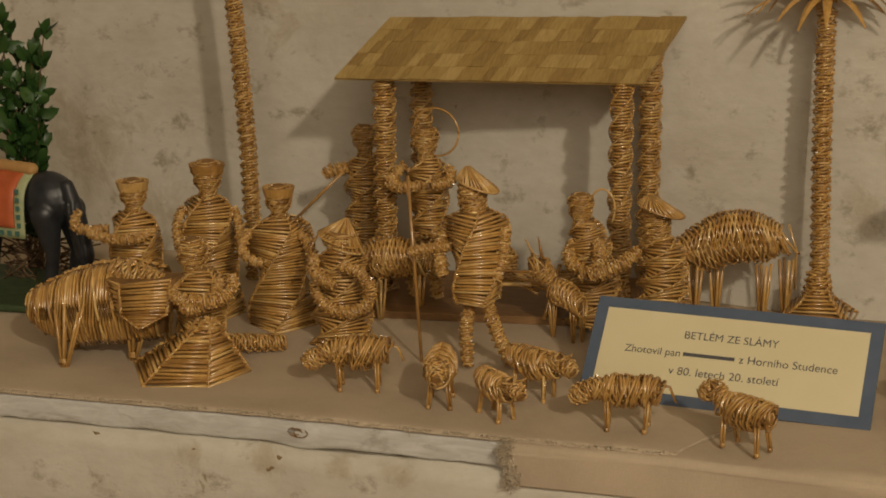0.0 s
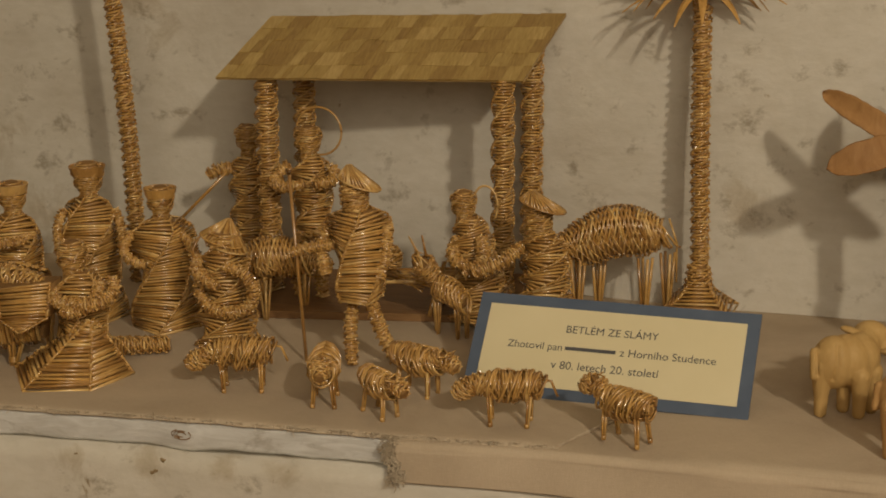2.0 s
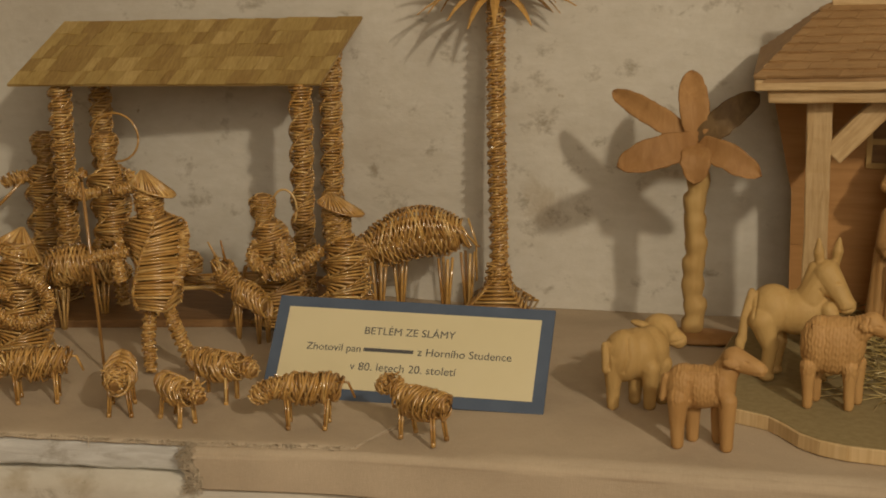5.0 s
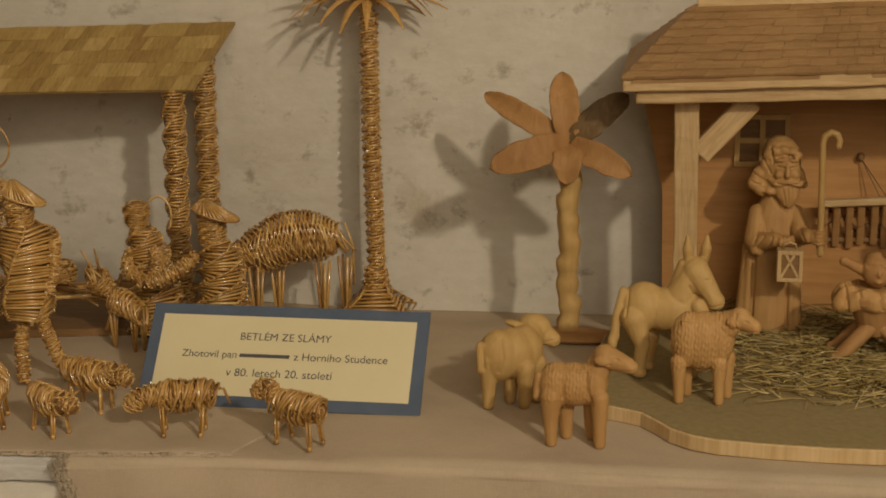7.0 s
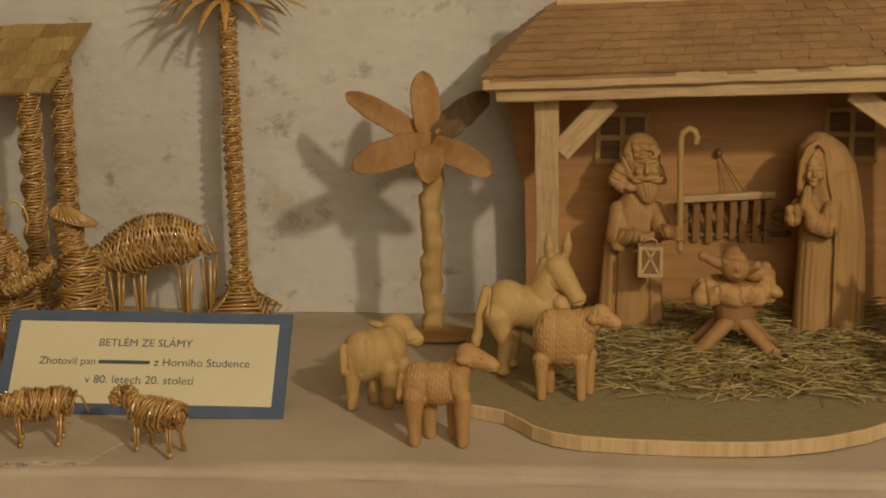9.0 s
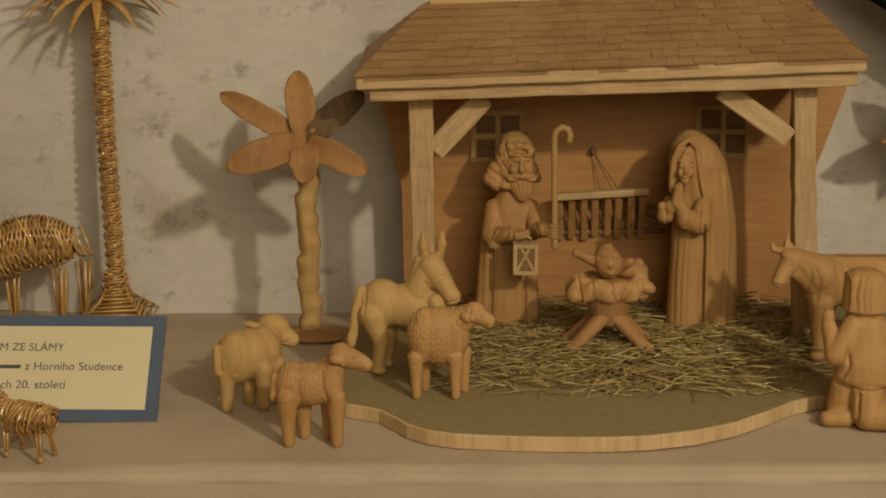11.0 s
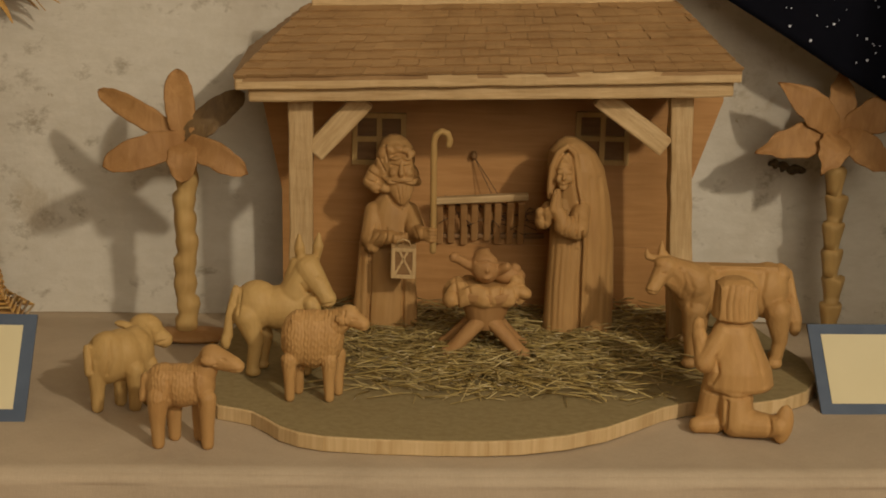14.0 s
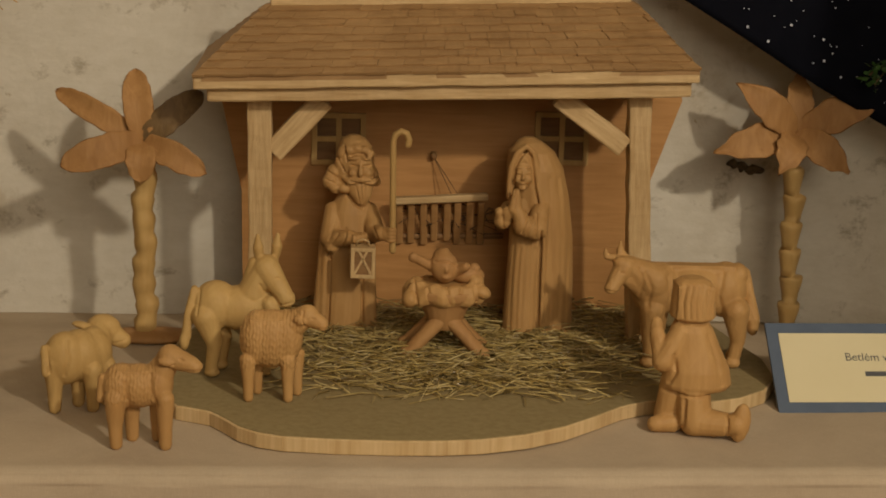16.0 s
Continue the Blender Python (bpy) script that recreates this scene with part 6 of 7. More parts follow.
def carved_legs(c, legs, foot, r0, r1):
    """Four short straight legs: (x, y, top z, thigh)."""
    for x, y, top, thigh in legs:
        c.limb((x, y, top), (x, y, foot + 0.018), thigh, r0).limb((x, y, foot + 0.018), (x + 0.0004, y, foot + r1 * 0.8), r0, r1)


def fleecy_sheep():
    c = Carving()
    y = 1.078
    c.egg((0.4275, y, 0.0665), (0.0160, 0.0168, 0.0238)).egg((0.4385, y, 0.0660), (0.0230, 0.0176, 0.0248)).egg((0.4500, y, 0.0680), (0.0140, 0.0162, 0.0230)).box((0.4385, y, 0.068), (0.036, 0.024, 0.034))
    c.limb((0.4560, y - 0.002, 0.0800), (0.4650, y - 0.005, 0.0865), 0.0118, 0.0092)
    c.egg((0.4670, y - 0.006, 0.0880), (0.0098, 0.0090, 0.0088)).limb((0.4690, y - 0.007, 0.0865), (0.4785, y - 0.011, 0.0825), 0.0080, 0.0060).egg((0.4792, y - 0.0115, 0.0815), (0.0052, 0.0056, 0.0050))
    c.egg((0.4615, y - 0.0140, 0.0855), (0.0060, 0.0030, 0.0036), (0, 25, 0)).egg((0.4655, y + 0.0045, 0.0890), (0.0050, 0.0040, 0.0030), (0, 20, 0))
    carved_legs(c, ((0.4195, y - 0.009, 0.050, 0.0070), (0.4260, y + 0.010, 0.050, 0.0066), (0.4520, y - 0.009, 0.050, 0.0068), (0.4590, y + 0.008, 0.050, 0.0064)), Z0, 0.0048, 0.0041)
    c.groove([(0.4640, 0.0930), (0.4630, 0.0880), (0.4650, 0.0800)], 0.0008, 0.0016).groove([(0.4760, 0.0790), (0.4850, 0.0800)], 0.0006, 0.0010).groove([(0.4710, 0.0875), (0.4735, 0.0872)], 0.0008, 0.0012)
    c.thing("carved_sheep", "carved wooden sheep with combed curly fleece facing the manger", "wooden animal", LINDEN, 0.0008, 1, "carved animals", None, 0.0034, 0.35, (0.4050, 0.4635, 0.040))


def lamb():
    c = Carving()
    y = 1.004
    c.egg((0.3255, y, 0.0490), (0.0155, 0.0145, 0.0185)).egg((0.3390, y, 0.0495), (0.0200, 0.0145, 0.0178)).egg((0.3525, y, 0.0515), (0.0130, 0.0138, 0.0185)).box((0.339, y, 0.052), (0.032, 0.020, 0.024))
    c.limb((0.3545, y, 0.0590), (0.3615, y - 0.001, 0.0715), 0.0115, 0.0092)
    c.limb((0.3630, y - 0.003, 0.0745), (0.3800, y - 0.009, 0.0700), 0.0098, 0.0066).egg((0.3830, y - 0.010, 0.0690), (0.0058, 0.0060, 0.0052))
    c.egg((0.3610, y - 0.0125, 0.0725), (0.0072, 0.0030, 0.0036), (0, 20, 0)).egg((0.3640, y + 0.007, 0.0765), (0.0050, 0.0040, 0.0034))
    carved_legs(c, ((0.3215, y - 0.009, 0.042, 0.0088), (0.3320, y + 0.009, 0.040, 0.0078), (0.3595, y - 0.009, 0.042, 0.0074), (0.3520, y + 0.009, 0.042, 0.0072)), 0.0005, 0.0058, 0.0050)
    c.limb((0.3115, y - 0.002, 0.0560), (0.3098, y - 0.004, 0.0400), 0.0038, 0.0034)
    c.groove([(0.3560, 0.0690), (0.3620, 0.0685), (0.3670, 0.0705)], 0.0009, 0.0022).groove([(0.3770, 0.0660), (0.3880, 0.0670)], 0.0006, 0.0011).groove([(0.3715, 0.0755), (0.3740, 0.0750)], 0.0008, 0.0013)
    c.groove([(0.3490, 0.0620), (0.3500, 0.0480), (0.3535, 0.0380)], 0.0016, 0.0014).groove([(0.3300, 0.0560), (0.3310, 0.0420)], 0.0016, 0.0012)
    c.thing("carved_lamb", "tan carved wooden lamb with raised head", "wooden animal", LINDEN, 0.0008, 1, "carved animals", None, 0.0040, 0.55, (0.3150, 0.3560, 0.036))


def turned_sheep():
    c = Carving()
    c.egg((0.2705, 1.079, 0.0460), (0.0180, 0.0165, 0.0225)).egg((0.2800, 1.087, 0.0460), (0.0200, 0.0180, 0.0220)).egg((0.2900, 1.096, 0.0465), (0.0165, 0.0165, 0.0210))
    c.limb((0.2930, 1.103, 0.0540), (0.2930, 1.114, 0.0590), 0.0125, 0.0120)
    c.egg((0.2960, 1.1165, 0.0595), (0.0150, 0.0125, 0.0130)).limb((0.3000, 1.117, 0.0570), (0.3120, 1.1165, 0.0500), 0.0105, 0.0072)
    c.egg((0.2805, 1.104, 0.0665), (0.0085, 0.0045, 0.0030), (0, 10, 0))
    for x, y, top, thigh in ((0.2625, 1.0730, 0.044, 0.0098), (0.2790, 1.0900, 0.036, 0.0085), (0.2925, 1.0780, 0.036, 0.0088), (0.3010, 1.0940, 0.036, 0.0082)):
        c.limb((x, y, top), (x, y, 0.018), thigh, 0.0060).limb((x, y, 0.018), (x, y - 0.0005, 0.0050), 0.0060, 0.0052)
    c.limb((0.2560, 1.0700, 0.0560), (0.2570, 1.0660, 0.0370), 0.0040, 0.0036)
    c.groove([(0.2740, 0.0640), (0.2760, 0.0480), (0.2720, 0.0360)], 0.0018, 0.0016).groove([(0.2580, 0.0600), (0.2600, 0.0380)], 0.0009, 0.0018).groove([(0.3060, 0.0490), (0.3150, 0.0520)], 0.0007, 0.0010)
    c.thing("carved_sheep", "pale carved wooden sheep looking away over its shoulder", "wooden animal", LINDEN_PALE, 0.0009, 1, "carved animals", None, 0.0048, 0.55)


carved_donkey()
fleecy_sheep()
lamb()
turned_sheep()


def carved_cow():
    c = Carving()
    y = 1.185
    c.egg((0.7760, y - 0.003, 0.0845), (0.0225, 0.0185, 0.0250)).egg((0.8080, y, 0.0825), (0.0350, 0.0185, 0.0245)).egg((0.8390, y + 0.003, 0.0835), (0.0205, 0.0190, 0.0260))
    c.box((0.8070, y, 0.0960), (0.078, 0.014, 0.0230)).egg((0.8500, y + 0.003, 0.0980), (0.0090, 0.0120, 0.0105)).limb((0.7620, y - 0.004, 0.1020), (0.7800, y - 0.002, 0.1030), 0.0065, 0.0065)
    c.limb((0.7720, y - 0.006, 0.0920), (0.7490, y - 0.014, 0.1060), 0.0182, 0.0112).limb((0.7660, y - 0.010, 0.0820), (0.7460, y - 0.018, 0.0980), 0.0085, 0.0070)
    c.limb((0.7430, y - 0.018, 0.1085), (0.7330, y - 0.025, 0.0940), 0.0098, 0.0066).egg((0.7315, y - 0.0265, 0.0910), (0.0068, 0.0062, 0.0052)).egg((0.7395, y - 0.020, 0.1130), (0.0075, 0.0062, 0.0050))
    c.limb((0.7355, y - 0.014, 0.1150), (0.7270, y - 0.014, 0.1165), 0.0036, 0.0026).limb((0.7270, y - 0.014, 0.1165), (0.7262, y - 0.014, 0.1225), 0.0024, 0.0014)
    c.limb((0.7440, y - 0.010, 0.1160), (0.7395, y - 0.010, 0.1205), 0.0040, 0.0032).limb((0.7395, y - 0.010, 0.1205), (0.7400, y - 0.010, 0.1290), 0.0030, 0.0014).egg((0.7490, y - 0.016, 0.1120), (0.0062, 0.0032, 0.0042), (0, -30, 0))
    for x, d, sh, thigh in ((0.7725, -0.012, -0.0015, 0.0120), (0.7820, 0.010, 0.0, 0.0105), (0.8475, -0.010, 0.0045, 0.0130), (0.8540, 0.013, 0.0045, 0.0120)):
        c.limb((x, y + d, 0.068), (x + sh, y + d, 0.040), thigh, 0.0068).limb((x + sh, y + d, 0.040), (x + sh * 0.4, y + d, Z0 + 0.009), 0.0064, 0.0056).egg((x + sh * 0.4 - 0.001, y + d - 0.001, Z0 + 0.0050), (0.0072, 0.0068, 0.0050))
    c.limb((0.8570, y + 0.002, 0.1000), (0.8630, y - 0.002, 0.0760), 0.0042, 0.0042).limb((0.8630, y - 0.002, 0.0760), (0.8655, y - 0.004, 0.0580), 0.0044, 0.0066).egg((0.8660, y - 0.005, 0.0520), (0.0056, 0.0052, 0.0090))
    c.groove([(0.7560, 0.1080), (0.7600, 0.0960), (0.7580, 0.0820)], 0.0016, 0.0014).groove([(0.7620, 0.1040), (0.7680, 0.0900), (0.7660, 0.0740)], 0.0018, 0.0014).groove([(0.7830, 0.1000), (0.7860, 0.0820), (0.7820, 0.0640)], 0.0020, 0.0014)
    c.groove([(0.8340, 0.1020), (0.8300, 0.0820), (0.8360, 0.0640)], 0.0020, 0.0013).groove([(0.7262, 0.0900), (0.7360, 0.0885)], 0.0007, 0.0014).groove([(0.7385, 0.1060), (0.7410, 0.1055)], 0.0009, 0.0015).groove([(0.7900, 0.1040), (0.8300, 0.1045)], 0.0022, 0.0006)
    c.thing("carved_cow", "carved wooden cow standing at the stable's side", "wooden animal", LINDEN, 0.0009, 1, "carved animals", None, 0.0046, 0.7)


carved_cow()


def carved_kneeler():
    c = Carving()
    y = 1.050
    # coat flaring to a thick hem
    c.rings([(0.7865, y, 0.0390, 0.0265, 0.0200), (0.7870, y, 0.0430, 0.0290, 0.0220), (0.7855, y, 0.0560, 0.0278, 0.0215), (0.7825, y + 0.002, 0.0750, 0.0215, 0.0180), (0.7805, y + 0.003, 0.0880, 0.0178, 0.0160), (0.7800, y + 0.004, 0.0950, 0.0135, 0.0135), (0.7800, y + 0.004, 0.1010, 0.0115, 0.0120)])
    # tall fur cap with a square outline, turned-down edge
    c.rings([(0.7805, y + 0.004, 0.0965, 0.0165, 0.0155), (0.7805, y + 0.004, 0.0990, 0.0190, 0.0172), (0.7803, y + 0.004, 0.1060, 0.0186, 0.0170), (0.7795, y + 0.004, 0.1200, 0.0172, 0.0160), (0.7790, y + 0.004, 0.1275, 0.0152, 0.0142), (0.7788, y + 0.004, 0.1310, 0.0090, 0.0090)])
    c.box((0.7800, y + 0.004, 0.1120), (0.0300, 0.0250, 0.0280))
    c.limb((0.7700, y - 0.004, 0.0870), (0.7560, y - 0.008, 0.0630), 0.0085, 0.0088).limb((0.7560, y - 0.008, 0.0620), (0.7520, y + 0.003, 0.0830), 0.0080, 0.0062).egg((0.7515, y + 0.005, 0.0890), (0.0052, 0.0050, 0.0082))
    c.limb((0.7700, y + 0.002, 0.0420), (0.7640, y + 0.003, 0.0140), 0.0125, 0.0100).limb((0.7680, y - 0.004, 0.0092), (0.7540, y - 0.006, 0.0082), 0.0088, 0.0068)
    c.limb((0.7830, y - 0.006, 0.0420), (0.7850, y - 0.012, 0.0145), 0.0145, 0.0138).limb((0.7850, y - 0.012, 0.0140), (0.8080, y - 0.022, 0.0140), 0.0132, 0.0100)
    c.limb((0.8080, y - 0.022, 0.0140), (0.8160, y - 0.026, 0.0160), 0.0085, 0.0095).egg((0.8195, y - 0.027, 0.0175), (0.0080, 0.0068, 0.0168), (0, 6, 0))
    c.groove([(0.7620, 0.0965), (0.7720, 0.0955), (0.7880, 0.0950), (0.8000, 0.0965)], 0.0010, 0.0024).groove([(0.7595, 0.0375), (0.7800, 0.0365), (0.8150, 0.0380)], 0.0012, 0.0020).groove([(0.7640, 0.0700), (0.7660, 0.0560), (0.7620, 0.0460)], 0.0014, 0.0020)
    c.groove([(0.7745, 0.0330), (0.7735, 0.0060)], 0.0012, 0.0028).groove([(0.8075, 0.0280), (0.8085, 0.0030)], 0.0010, 0.0022).groove([(0.7920, 0.0860), (0.7990, 0.0660), (0.8040, 0.0460)], 0.0020, 0.0012)
    for k in range(7):
        x = 0.7650 + 0.0048 * k
        c.groove([(x + 0.0010, 0.1270), (x - 0.0008, 0.1130), (x + 0.0003, 0.1000)], 0.0009, 0.0009)
    c.thing("kneeling_carved_figure", "carved wooden figure kneeling with cap and coat", "wooden figure", LINDEN, 0.0009, 1, "carved nativity figures", None, 0.0046, 0.6)


carved_kneeler()


def carved_palm(x, y, height, trunk_r, leaves, materials, label, knots, foot, waist, lean=0.0):
    root = new("carved_palm")
    tagged(root, label, "wooden palm", "carved palms")
    z = foot * 0.8
    step = (height + 0.004 - z) / knots
    m, v, f, rows = 16, [], [], 0
    for k in range(knots):
        q = x + 0.0016 * math.sin(k * 1.9) + lean * (z - height)
        flare = random.uniform(0.95, 1.06)
        for h, rr in (((0.0, 0.88), (0.25, 0.97), (0.5, 1.06 * flare), (0.75, 1.02)) if waist > 0.8 else ((0.0, waist), (0.3, waist + 0.08), (0.72, 0.98 * flare), (0.86, 1.04 * flare), (0.95, 0.97 * flare), (1.0, waist + 0.04))):
            for j in range(m):
                w = 2 * math.pi * j / m
                g = trunk_r * rr * (1 + 0.05 * math.sin(5 * w + k) + random.uniform(-0.02, 0.02))
                v.append((q + g * math.cos(w), y + g * math.sin(w), z + step * h + (0.0012 * math.sin(3 * w + k) if 0.5 < h < 1 else 0)))
            rows += 1
        z += step
    for i in range(rows - 1):
        for j in range(m):
            n = (j + 1) % m
            f.append((i * m + j, i * m + n, (i + 1) * m + n, (i + 1) * m + j))
    f += [tuple(reversed(range(m))), tuple((rows - 1) * m + j for j in range(m))]
    part("trunk", mesh_of("trunk", v, f, materials[0], True), root, "pale carved trunk of stacked rings")
    if foot > 0.003:
        b = Carving().egg((x + 0.006, y - 0.002, 0.005), (0.046, 0.022, 0.006))
        b.thing("foot", "oval wooden foot", "", LINDEN_RED, 0.0012, 1, "", root)
    for tx, ty, tz, wide, mat in leaves:
        a = Vector((x, y - 0.004, height + 0.010))
        tip = Vector((tx, ty, tz))
        d = tip - a
        side = d.cross(Vector((0, -1, 0.35))).normalized()
        nrm = side.cross(d).normalized()
        v, f = [], []
        steps, m = 22, 14
        for i in range(steps + 1):
            u = i / steps
            if waist > 0.8:
                w = wide * min(1, 0.72 + 0.8 * u) * math.sqrt(max(0.004, 1 - max(0, (u - 0.50) / 0.5) ** 2.2))
            else:
                w = wide * (0.30 + 0.70 * math.sin(math.pi * u ** 0.85)) * (1 - 0.75 * max(0, (u - 0.8) / 0.2)) + 0.0007 * math.sin(26 * u + tx * 90)
            w = max(w, 0.0006)
            t = 0.0032 * (1 - 0.5 * u)
            mid = a + d * u + nrm * (0.010 * math.sin(u * math.pi))
            for k in range(m):
                g = 2 * math.pi * k / m
                cut = Vector((0.0004 * noise.noise(mid * 190 + side * k), 0.0005 * noise.noise(mid * 170 + nrm * k), 0.0004 * noise.noise(mid * 150 + side * 2 * k)))
                vein = 0.0006 * math.sin(34 * u + 3.5 * abs(math.cos(g))) * abs(math.cos(g)) * (1 if waist < 0.8 else 0.35)
                v.append(mid + side * w * (1 + 0.10 * noise.noise(mid * 130 + side * (40 if math.cos(g) > 0 else -40))) * math.cos(g) + nrm * (t * math.sin(g) + 0.0045 * abs(math.cos(g)) ** 1.5 - 0.003 + vein) + cut * 1.8)
        for i in range(steps):
            for k in range(m):
                j = (k + 1) % m
                f.append((i * m + k, i * m + j, (i + 1) * m + j, (i + 1) * m + k))
        f.append(tuple(reversed(range(m))))
        f.append(tuple(steps * m + k for k in range(m)))
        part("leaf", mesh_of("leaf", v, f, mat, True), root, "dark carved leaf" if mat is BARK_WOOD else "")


R = PALM_LEAF
carved_palm(0.313, 1.275, 0.180, 0.0102,
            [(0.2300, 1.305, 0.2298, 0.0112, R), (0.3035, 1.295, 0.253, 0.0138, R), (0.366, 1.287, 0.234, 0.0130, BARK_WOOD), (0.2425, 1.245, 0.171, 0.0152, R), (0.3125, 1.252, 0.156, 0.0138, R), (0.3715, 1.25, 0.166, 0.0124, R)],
            (LINDEN_PALE, R), "carved wooden palm with six broad reddish leaves", 9, 0.006, 0.82)
carved_palm(0.936, 1.345, 0.190, 0.0105,
            [(0.873, 1.335, 0.249, 0.0165, PALM_LEAF), (0.9405, 1.365, 0.257, 0.0140, PALM_LEAF), (1.029, 1.340, 0.247, 0.0170, PALM_LEAF), (0.853, 1.322, 0.183, 0.0170, PALM_LEAF), (0.915, 1.310, 0.166, 0.0160, PALM_LEAF), (0.986, 1.318, 0.166, 0.0165, PALM_LEAF)],
            (LINDEN_PALE, PALM_LEAF), "carved wooden palm with pointed tan leaves near the wall", 7, 0.0, 0.70, -0.055)


def hay_litter():
    s = Straws()
    for i in range(3000):
        k = random.random()
        if k < 0.72:
            x = random.gauss(0.60, 0.078)
            y = random.gauss(1.19, 0.055)
        else:
            x, y = random.uniform(0.43, 0.80), random.uniform(1.22, 1.345)
        if not (0.44 < x < 0.815 and 1.075 + 0.9 * max(0, abs(x - 0.6) - 0.14) < y < 1.348):
            continue
        l = random.uniform(0.010, 0.044)
        w = random.gauss(0.15, 0.75)
        z = Z0 + 0.0008 + abs(random.gauss(0, 0.0042))
        d = Vector((math.cos(w), math.sin(w), random.gauss(0, 0.13))) * l / 2
        c = Vector((x, y, z))
        bow = Vector((random.gauss(0, 0.002), random.gauss(0, 0.002), random.uniform(0, 0.002)))
        a, b = c - d, c + d
        a.z, b.z = max(a.z, Z0 + 0.0004), max(b.z, Z0 + 0.0004)
        s.bent((a, c + bow, b), random.uniform(0.0003, 0.0008), 4)
    ob = new("hay", s.mesh("hay", [HAY, HAY]))
    tagged(ob, "loose dry greenish hay strewn over the board", "hay", kind="stuff")


hay_litter()


# ---- the neighbours at both ends ----
def clay_horse():
    root = new("clay_horse")
    tagged(root, "black glazed toy horse with orange saddle cloth", "horse figurine")
    c = Carving()
    y = 1.14
    c.egg((-0.632, y, 0.107), (0.031, 0.025, 0.030)).egg((-0.675, y, 0.105), (0.045, 0.024, 0.026)).egg((-0.715, y, 0.107), (0.026, 0.022, 0.026))
    c.limb((-0.725, y, 0.118), (-0.75, y, 0.16), 0.018, 0.012).limb((-0.75, y, 0.162), (-0.78, y, 0.14), 0.012, 0.007)
    for x, d in ((-0.628, -0.014), (-0.617, 0.013), (-0.708, -0.013), (-0.72, 0.013)):
        c.limb((x, y + d, 0.095), (x + 0.006, y + d, 0.055), 0.0165, 0.0078).limb((x + 0.006, y + d, 0.055), (x, y + d, 0.02), 0.0072, 0.0068).egg((x - 0.002, y + d, 0.014), (0.009, 0.0085, 0.007))
    c.limb((-0.606, y - 0.004, 0.124), (-0.595, y - 0.008, 0.094), 0.0070, 0.0105).limb((-0.595, y - 0.008, 0.094), (-0.586, y - 0.010, 0.055), 0.0105, 0.0100).limb((-0.586, y - 0.010, 0.055), (-0.582, y - 0.011, 0.032), 0.0100, 0.0045)
    for a in (-0.600, -0.594, -0.588):
        c.groove([(a - 0.004, 0.110), (a + 0.004, 0.070), (a + 0.009, 0.036)], 0.0010, 0.0016)
    c.thing("body", "glossy black horse body", "", BLACK_PAINT, 0.0016, 3, "", root, 0.006, 0)

    def blanket(x0, x1, z0, z1, off, mat, name, label, z_top=True):
        v, f = [], []
        n, m = 8, 12
        for i in range(n + 1):
            x = x0 + (x1 - x0) * i / n
            for j in range(m + 1):
                z = z0 + (z1 - z0) * j / m
                k = (z - 0.105) / 0.03
                yy = y - (0.0275 + off) * math.sqrt(max(0.03, 1 - max(0, k) ** 2)) - (0.001 if k < 0 else 0)
                v.append((x, yy, z))
        for i in range(n):
            for j in range(m):
                a = i * (m + 1) + j
                f.append((a, a + m + 1, a + m + 2, a + 1))
        ob = part(name, mesh_of(name, v, f, mat, True), root, label)
        ob.modifiers.new("thickness", "SOLIDIFY").thickness = 0.0015

    blanket(-0.72, -0.644, 0.071, 0.139, 0.0, GREEN_PAINT, "cloth_border", "pale green and teal cloth border")
    blanket(-0.72, -0.655, 0.082, 0.138, 0.0022, ORANGE_PAINT, "saddle_cloth", "orange saddle cloth")
    for k in range(7):
        bm = block(0.0052, 0.0012, 0.0052, 0.0004)
        ob = part("border_check", from_bm("border_check", bm, TEAL_PAINT), root)
        ob.location = (-0.652 - 0.0095 * k, y - 0.0305, 0.0765)
    for k in range(5):
        bm = block(0.0045, 0.0012, 0.005, 0.0004)
        ob = part("border_check", from_bm("border_check", bm, TEAL_PAINT), root)
        ob.location = (-0.6495, y - 0.0302, 0.085 + 0.0088 * k)
    c = Carving().limb((-0.70, y, 0.1405), (-0.648, y - 0.004, 0.1385), 0.0062, 0.0068)
    c.thing("bedroll", "rolled tan blanket", "", LINDEN, 0.0013, 1, "", root)
    base = part("base", from_bm("base", prism([(-0.80, 1.06), (-0.628, 1.085), (-0.575, 1.125), (-0.572, 1.17), (-0.60, 1.215), (-0.80, 1.22)], 0.0012, 0.0085, 0.002), GRASS_PAINT), root, "dark green painted base")


clay_horse()


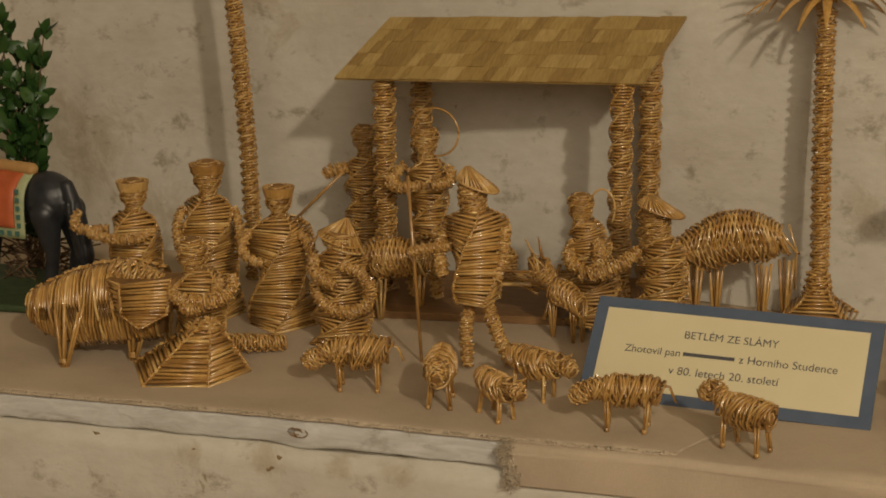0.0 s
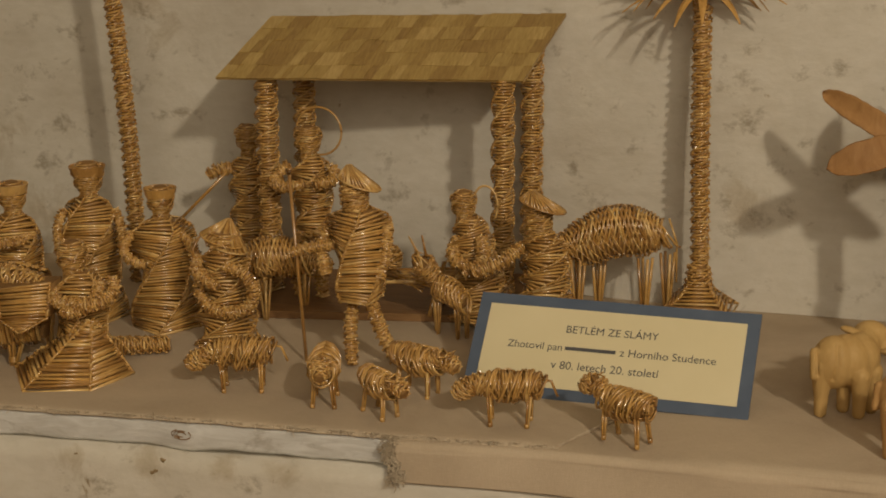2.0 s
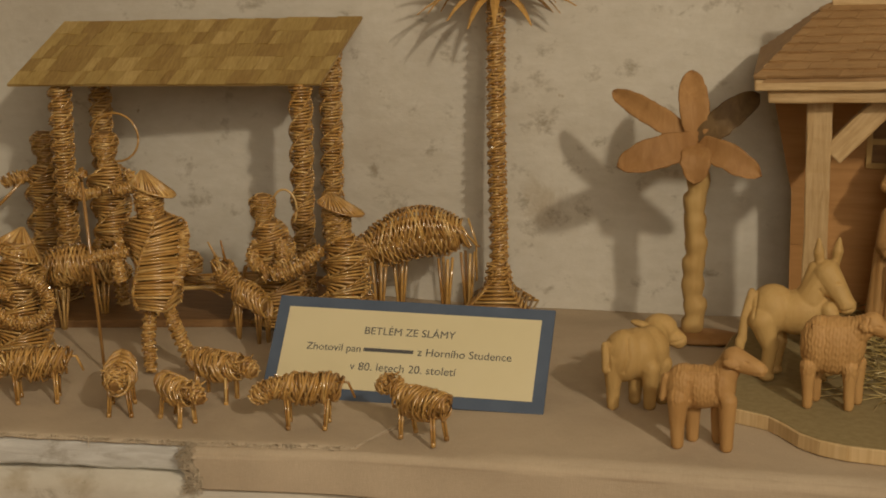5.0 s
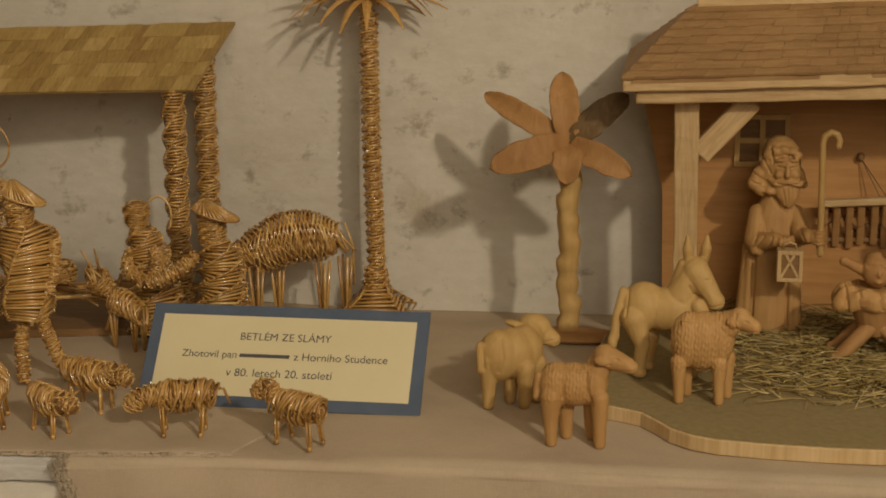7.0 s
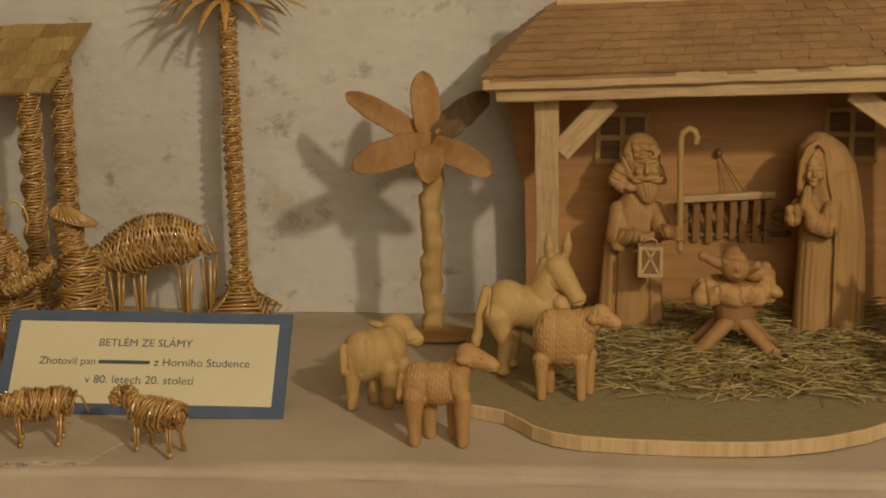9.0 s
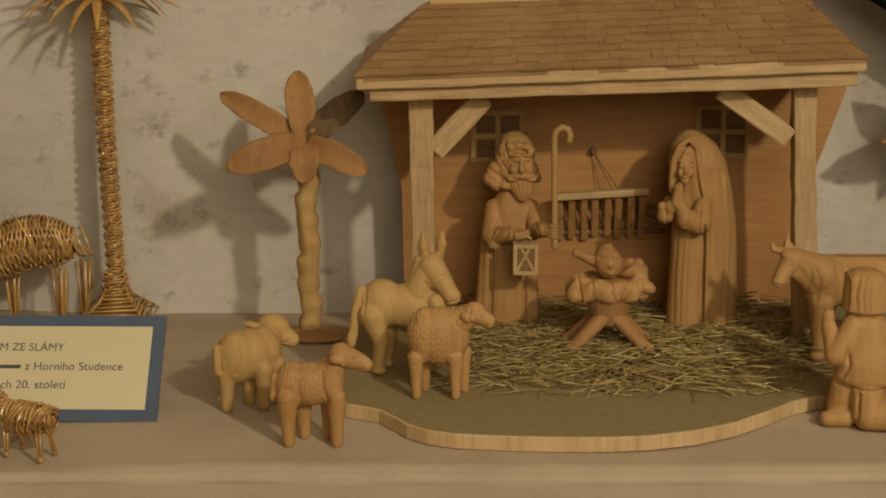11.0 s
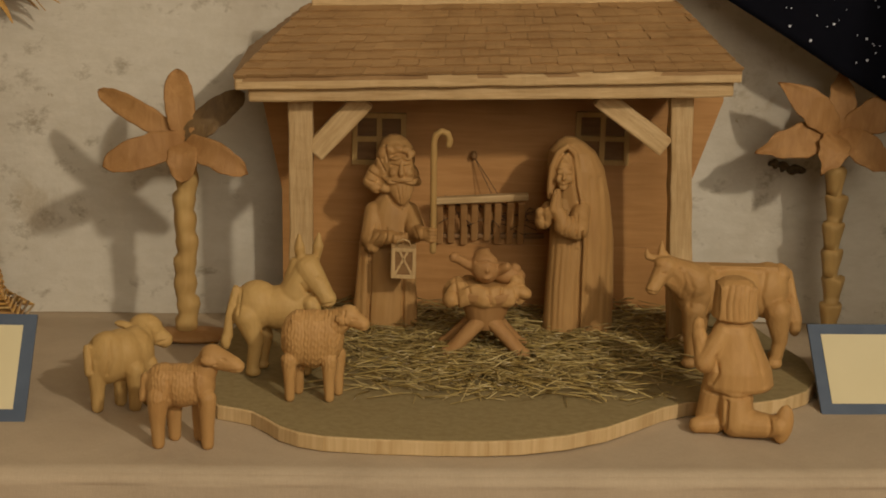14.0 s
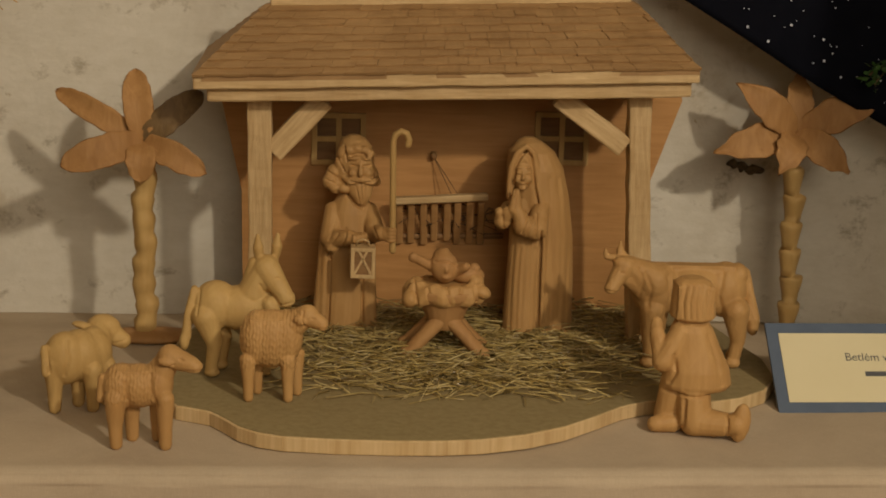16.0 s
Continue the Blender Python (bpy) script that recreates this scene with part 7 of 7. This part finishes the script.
def box_sprig(name, foot, branches, label, seed, reach=0.1, leaf=0.0115):
    """Leafy twigs: thin stems with many small folded leaves."""
    random.seed(seed)
    root = new(name)
    tagged(root, label, "greenery")
    lv, lf = [], []
    foot = Vector(foot)
    for tip in branches:
        tip = Vector(tip)
        pts = []
        for i in range(9):
            u = i / 8
            p = foot.lerp(tip, u) + Vector((0.006 * math.sin(u * 5 + tip.x * 90), 0.006 * math.sin(u * 4 + tip.z * 70), 0.008 * math.sin(u * math.pi)))
            pts.append(p)
        stem = Straws()
        stem.bent(pts, 0.0016, 5, 0.0007)
        part("stem", stem.mesh("stem", [TWIG, TWIG]), root, "thin brown twig")
        for i in range(2, 9):
            for q in range(7):
                a = pts[i] + Vector((random.uniform(-1, 1), random.uniform(-1, 1), random.uniform(-1, 1))) * 0.004
                d = ((tip - foot).normalized() * 0.8 + Vector((random.uniform(-1, 1), random.uniform(-1, 1), random.uniform(-0.6, 1)))).normalized()
                s = d.cross(Vector((random.uniform(-1, 1), random.uniform(-1, 1), random.uniform(-1, 1)))).normalized()
                nn = d.cross(s)
                L, W = leaf * random.uniform(0.9, 1.5), leaf * random.uniform(0.32, 0.45)
                n = len(lv)
                lv += [a, a + d * L * 0.35 + s * W, a + d * L * 0.75 + s * W * 0.75, a + d * L, a + d * L * 0.75 - s * W * 0.75, a + d * L * 0.35 - s * W, a + d * L * 0.5 - nn * W * 0.35]
                lf += [(n, n + 1, n + 6), (n + 1, n + 2, n + 6), (n + 2, n + 3, n + 6), (n + 3, n + 4, n + 6), (n + 4, n + 5, n + 6), (n + 5, n, n + 6)]
    part("leaves", mesh_of("leaves", lv, lf, LEAF, True), root, "small glossy dark green leaves")["kind"] = "stuff"


box_sprig("boxwood_bush", (-0.72, 1.225, 0.0), [(-0.692, 1.21, 0.240), (-0.680, 1.215, 0.262), (-0.684, 1.20, 0.195), (-0.680, 1.20, 0.178), (-0.712, 1.21, 0.265), (-0.725, 1.2, 0.28), (-0.702, 1.2, 0.21), (-0.712, 1.19, 0.17), (-0.74, 1.2, 0.25), (-0.692, 1.20, 0.155), (-0.702, 1.23, 0.225), (-0.72, 1.20, 0.22)],
          "dark green boxwood twigs standing behind the toy horse", 11, 0.1, 0.0165)


def brush_pile():
    random.seed(21)
    s = Straws()
    for i in range(140):
        a = Vector((random.uniform(-0.72, -0.63), random.uniform(1.17, 1.205), 0.009 + random.uniform(0, 0.045)))
        s.tube(a, a + Vector((random.uniform(-0.03, 0.03), random.uniform(-0.01, 0.01), random.uniform(-0.02, 0.012))), 0.0009, 4)
    tagged(new("twig_pile", s.mesh("twig_pile", [TWIG, TWIG])), "small heap of dry brown twigs behind the horse", "twigs", kind="stuff")


brush_pile()


def night_cloth():
    random.seed(31)
    Y = 1.325
    edge = ((0.770, 0.352), (0.8127, 0.3285), (0.8637, 0.2990), (0.9215, 0.2645), (0.9798, 0.2326), (1.020, 0.2115), (1.095, 0.172), (1.135, 0.0))

    def low(x):
        return lerp_table(edge, x)

    def spot(u, w):
        # hangs before the wall; unseen far end turns roomward, added to shade the wall
        run = 0.770 + 0.88 * u
        x = min(run, 1.105) + 0.025 * ease(1.10, 1.14, run)
        y = Y - max(0, run - 1.12)
        z = low(run) + (0.62 - low(run)) * w
        return (x, y + (0.006 * math.sin(x * 40) + 0.004 * noise.noise(Vector((x * 8, 0, z * 8)))) * (1 if run < 1.12 else 0), z)

    v, f = grid_sheet(130, 40, spot)
    ob = new("starry_cloth", mesh_of("starry_cloth", v, f, NIGHT, True))
    ob.modifiers.new("thickness", "SOLIDIFY").thickness = 0.0015
    tagged(ob, "dark night-blue backdrop cloth with small pale stars", "backdrop cloth")
    v, f = [], []
    for i in range(330):
        x, z = random.uniform(0.80, 1.09), random.uniform(0.19, 0.6)
        if z < low(x) + 0.006:
            continue
        r = random.choice((0.0005, 0.0006, 0.0007, 0.0009, 0.0014))
        y = Y + 0.006 * math.sin(x * 40) + 0.004 * noise.noise(Vector((x * 8, 0, z * 8))) - 0.0022
        n = len(v)
        v += [(x + r * math.cos(2 * math.pi * k / 6), y, z + r * math.sin(2 * math.pi * k / 6)) for k in range(6)]
        f.append(tuple(range(n, n + 6)))
    st = part("stars", mesh_of("stars", v, f, STAR), ob, "tiny pale painted stars")
    st["kind"] = "stuff"


night_cloth()
box_sprig("fir_twig", (1.06, 1.308, 0.272), [(0.990, 1.300, 0.2655), (0.994, 1.298, 0.2560), (1.002, 1.298, 0.2690)], "small green fir twig before the starry cloth", 17, 0.05, 0.0060)


def plaster_hole():
    c = Carving()
    random.seed(41)
    for i in range(26):
        k = random.uniform(-1, 1)
        thick = 0.007 * (1 - k * k) ** 0.6 + 0.001
        c.egg((0.906 + 0.017 * k, 1.4065, 0.152 - 0.003 * k + random.uniform(-0.7, 0.7) * thick), (random.uniform(0.002, 0.005), 0.003, random.uniform(0.0015, 0.0035)), (0, random.uniform(-40, 40), 0))
    c.thing("chipped_hole", "dark crumbled hole in the wall plaster", "wall hole", DARK_EARTH, 0.0011, 1)


plaster_hole()


def ledge_chips():
    random.seed(53)
    ledge = bpy.data.objects["ledge"]
    for x, z, w in ((-0.255, -0.036, 0.004), (-0.245, -0.043, 0.003), (-0.262, -0.047, 0.005), (-0.24, -0.049, 0.004), (-0.215, -0.045, 0.003), (-0.205, -0.04, 0.006), (-0.19, -0.046, 0.004), (-0.33, -0.036, 0.003), (-0.42, -0.03, 0.004), (-0.16, -0.044, 0.005), (-0.17, -0.038, 0.003)):
        c = Carving()
        for i in range(4):
            c.egg((x + random.uniform(-w, w) * 0.6, front_y(x) - 0.0040, z + random.uniform(-w, w) * 0.35), (w * random.uniform(0.3, 0.8), 0.0012, w * random.uniform(0.16, 0.34)))
        c.thing("chip", "small brown chipped hole", "", BARE_PLASTER, 0.0006, 1, "", ledge, 0.0085, 0)


ledge_chips()
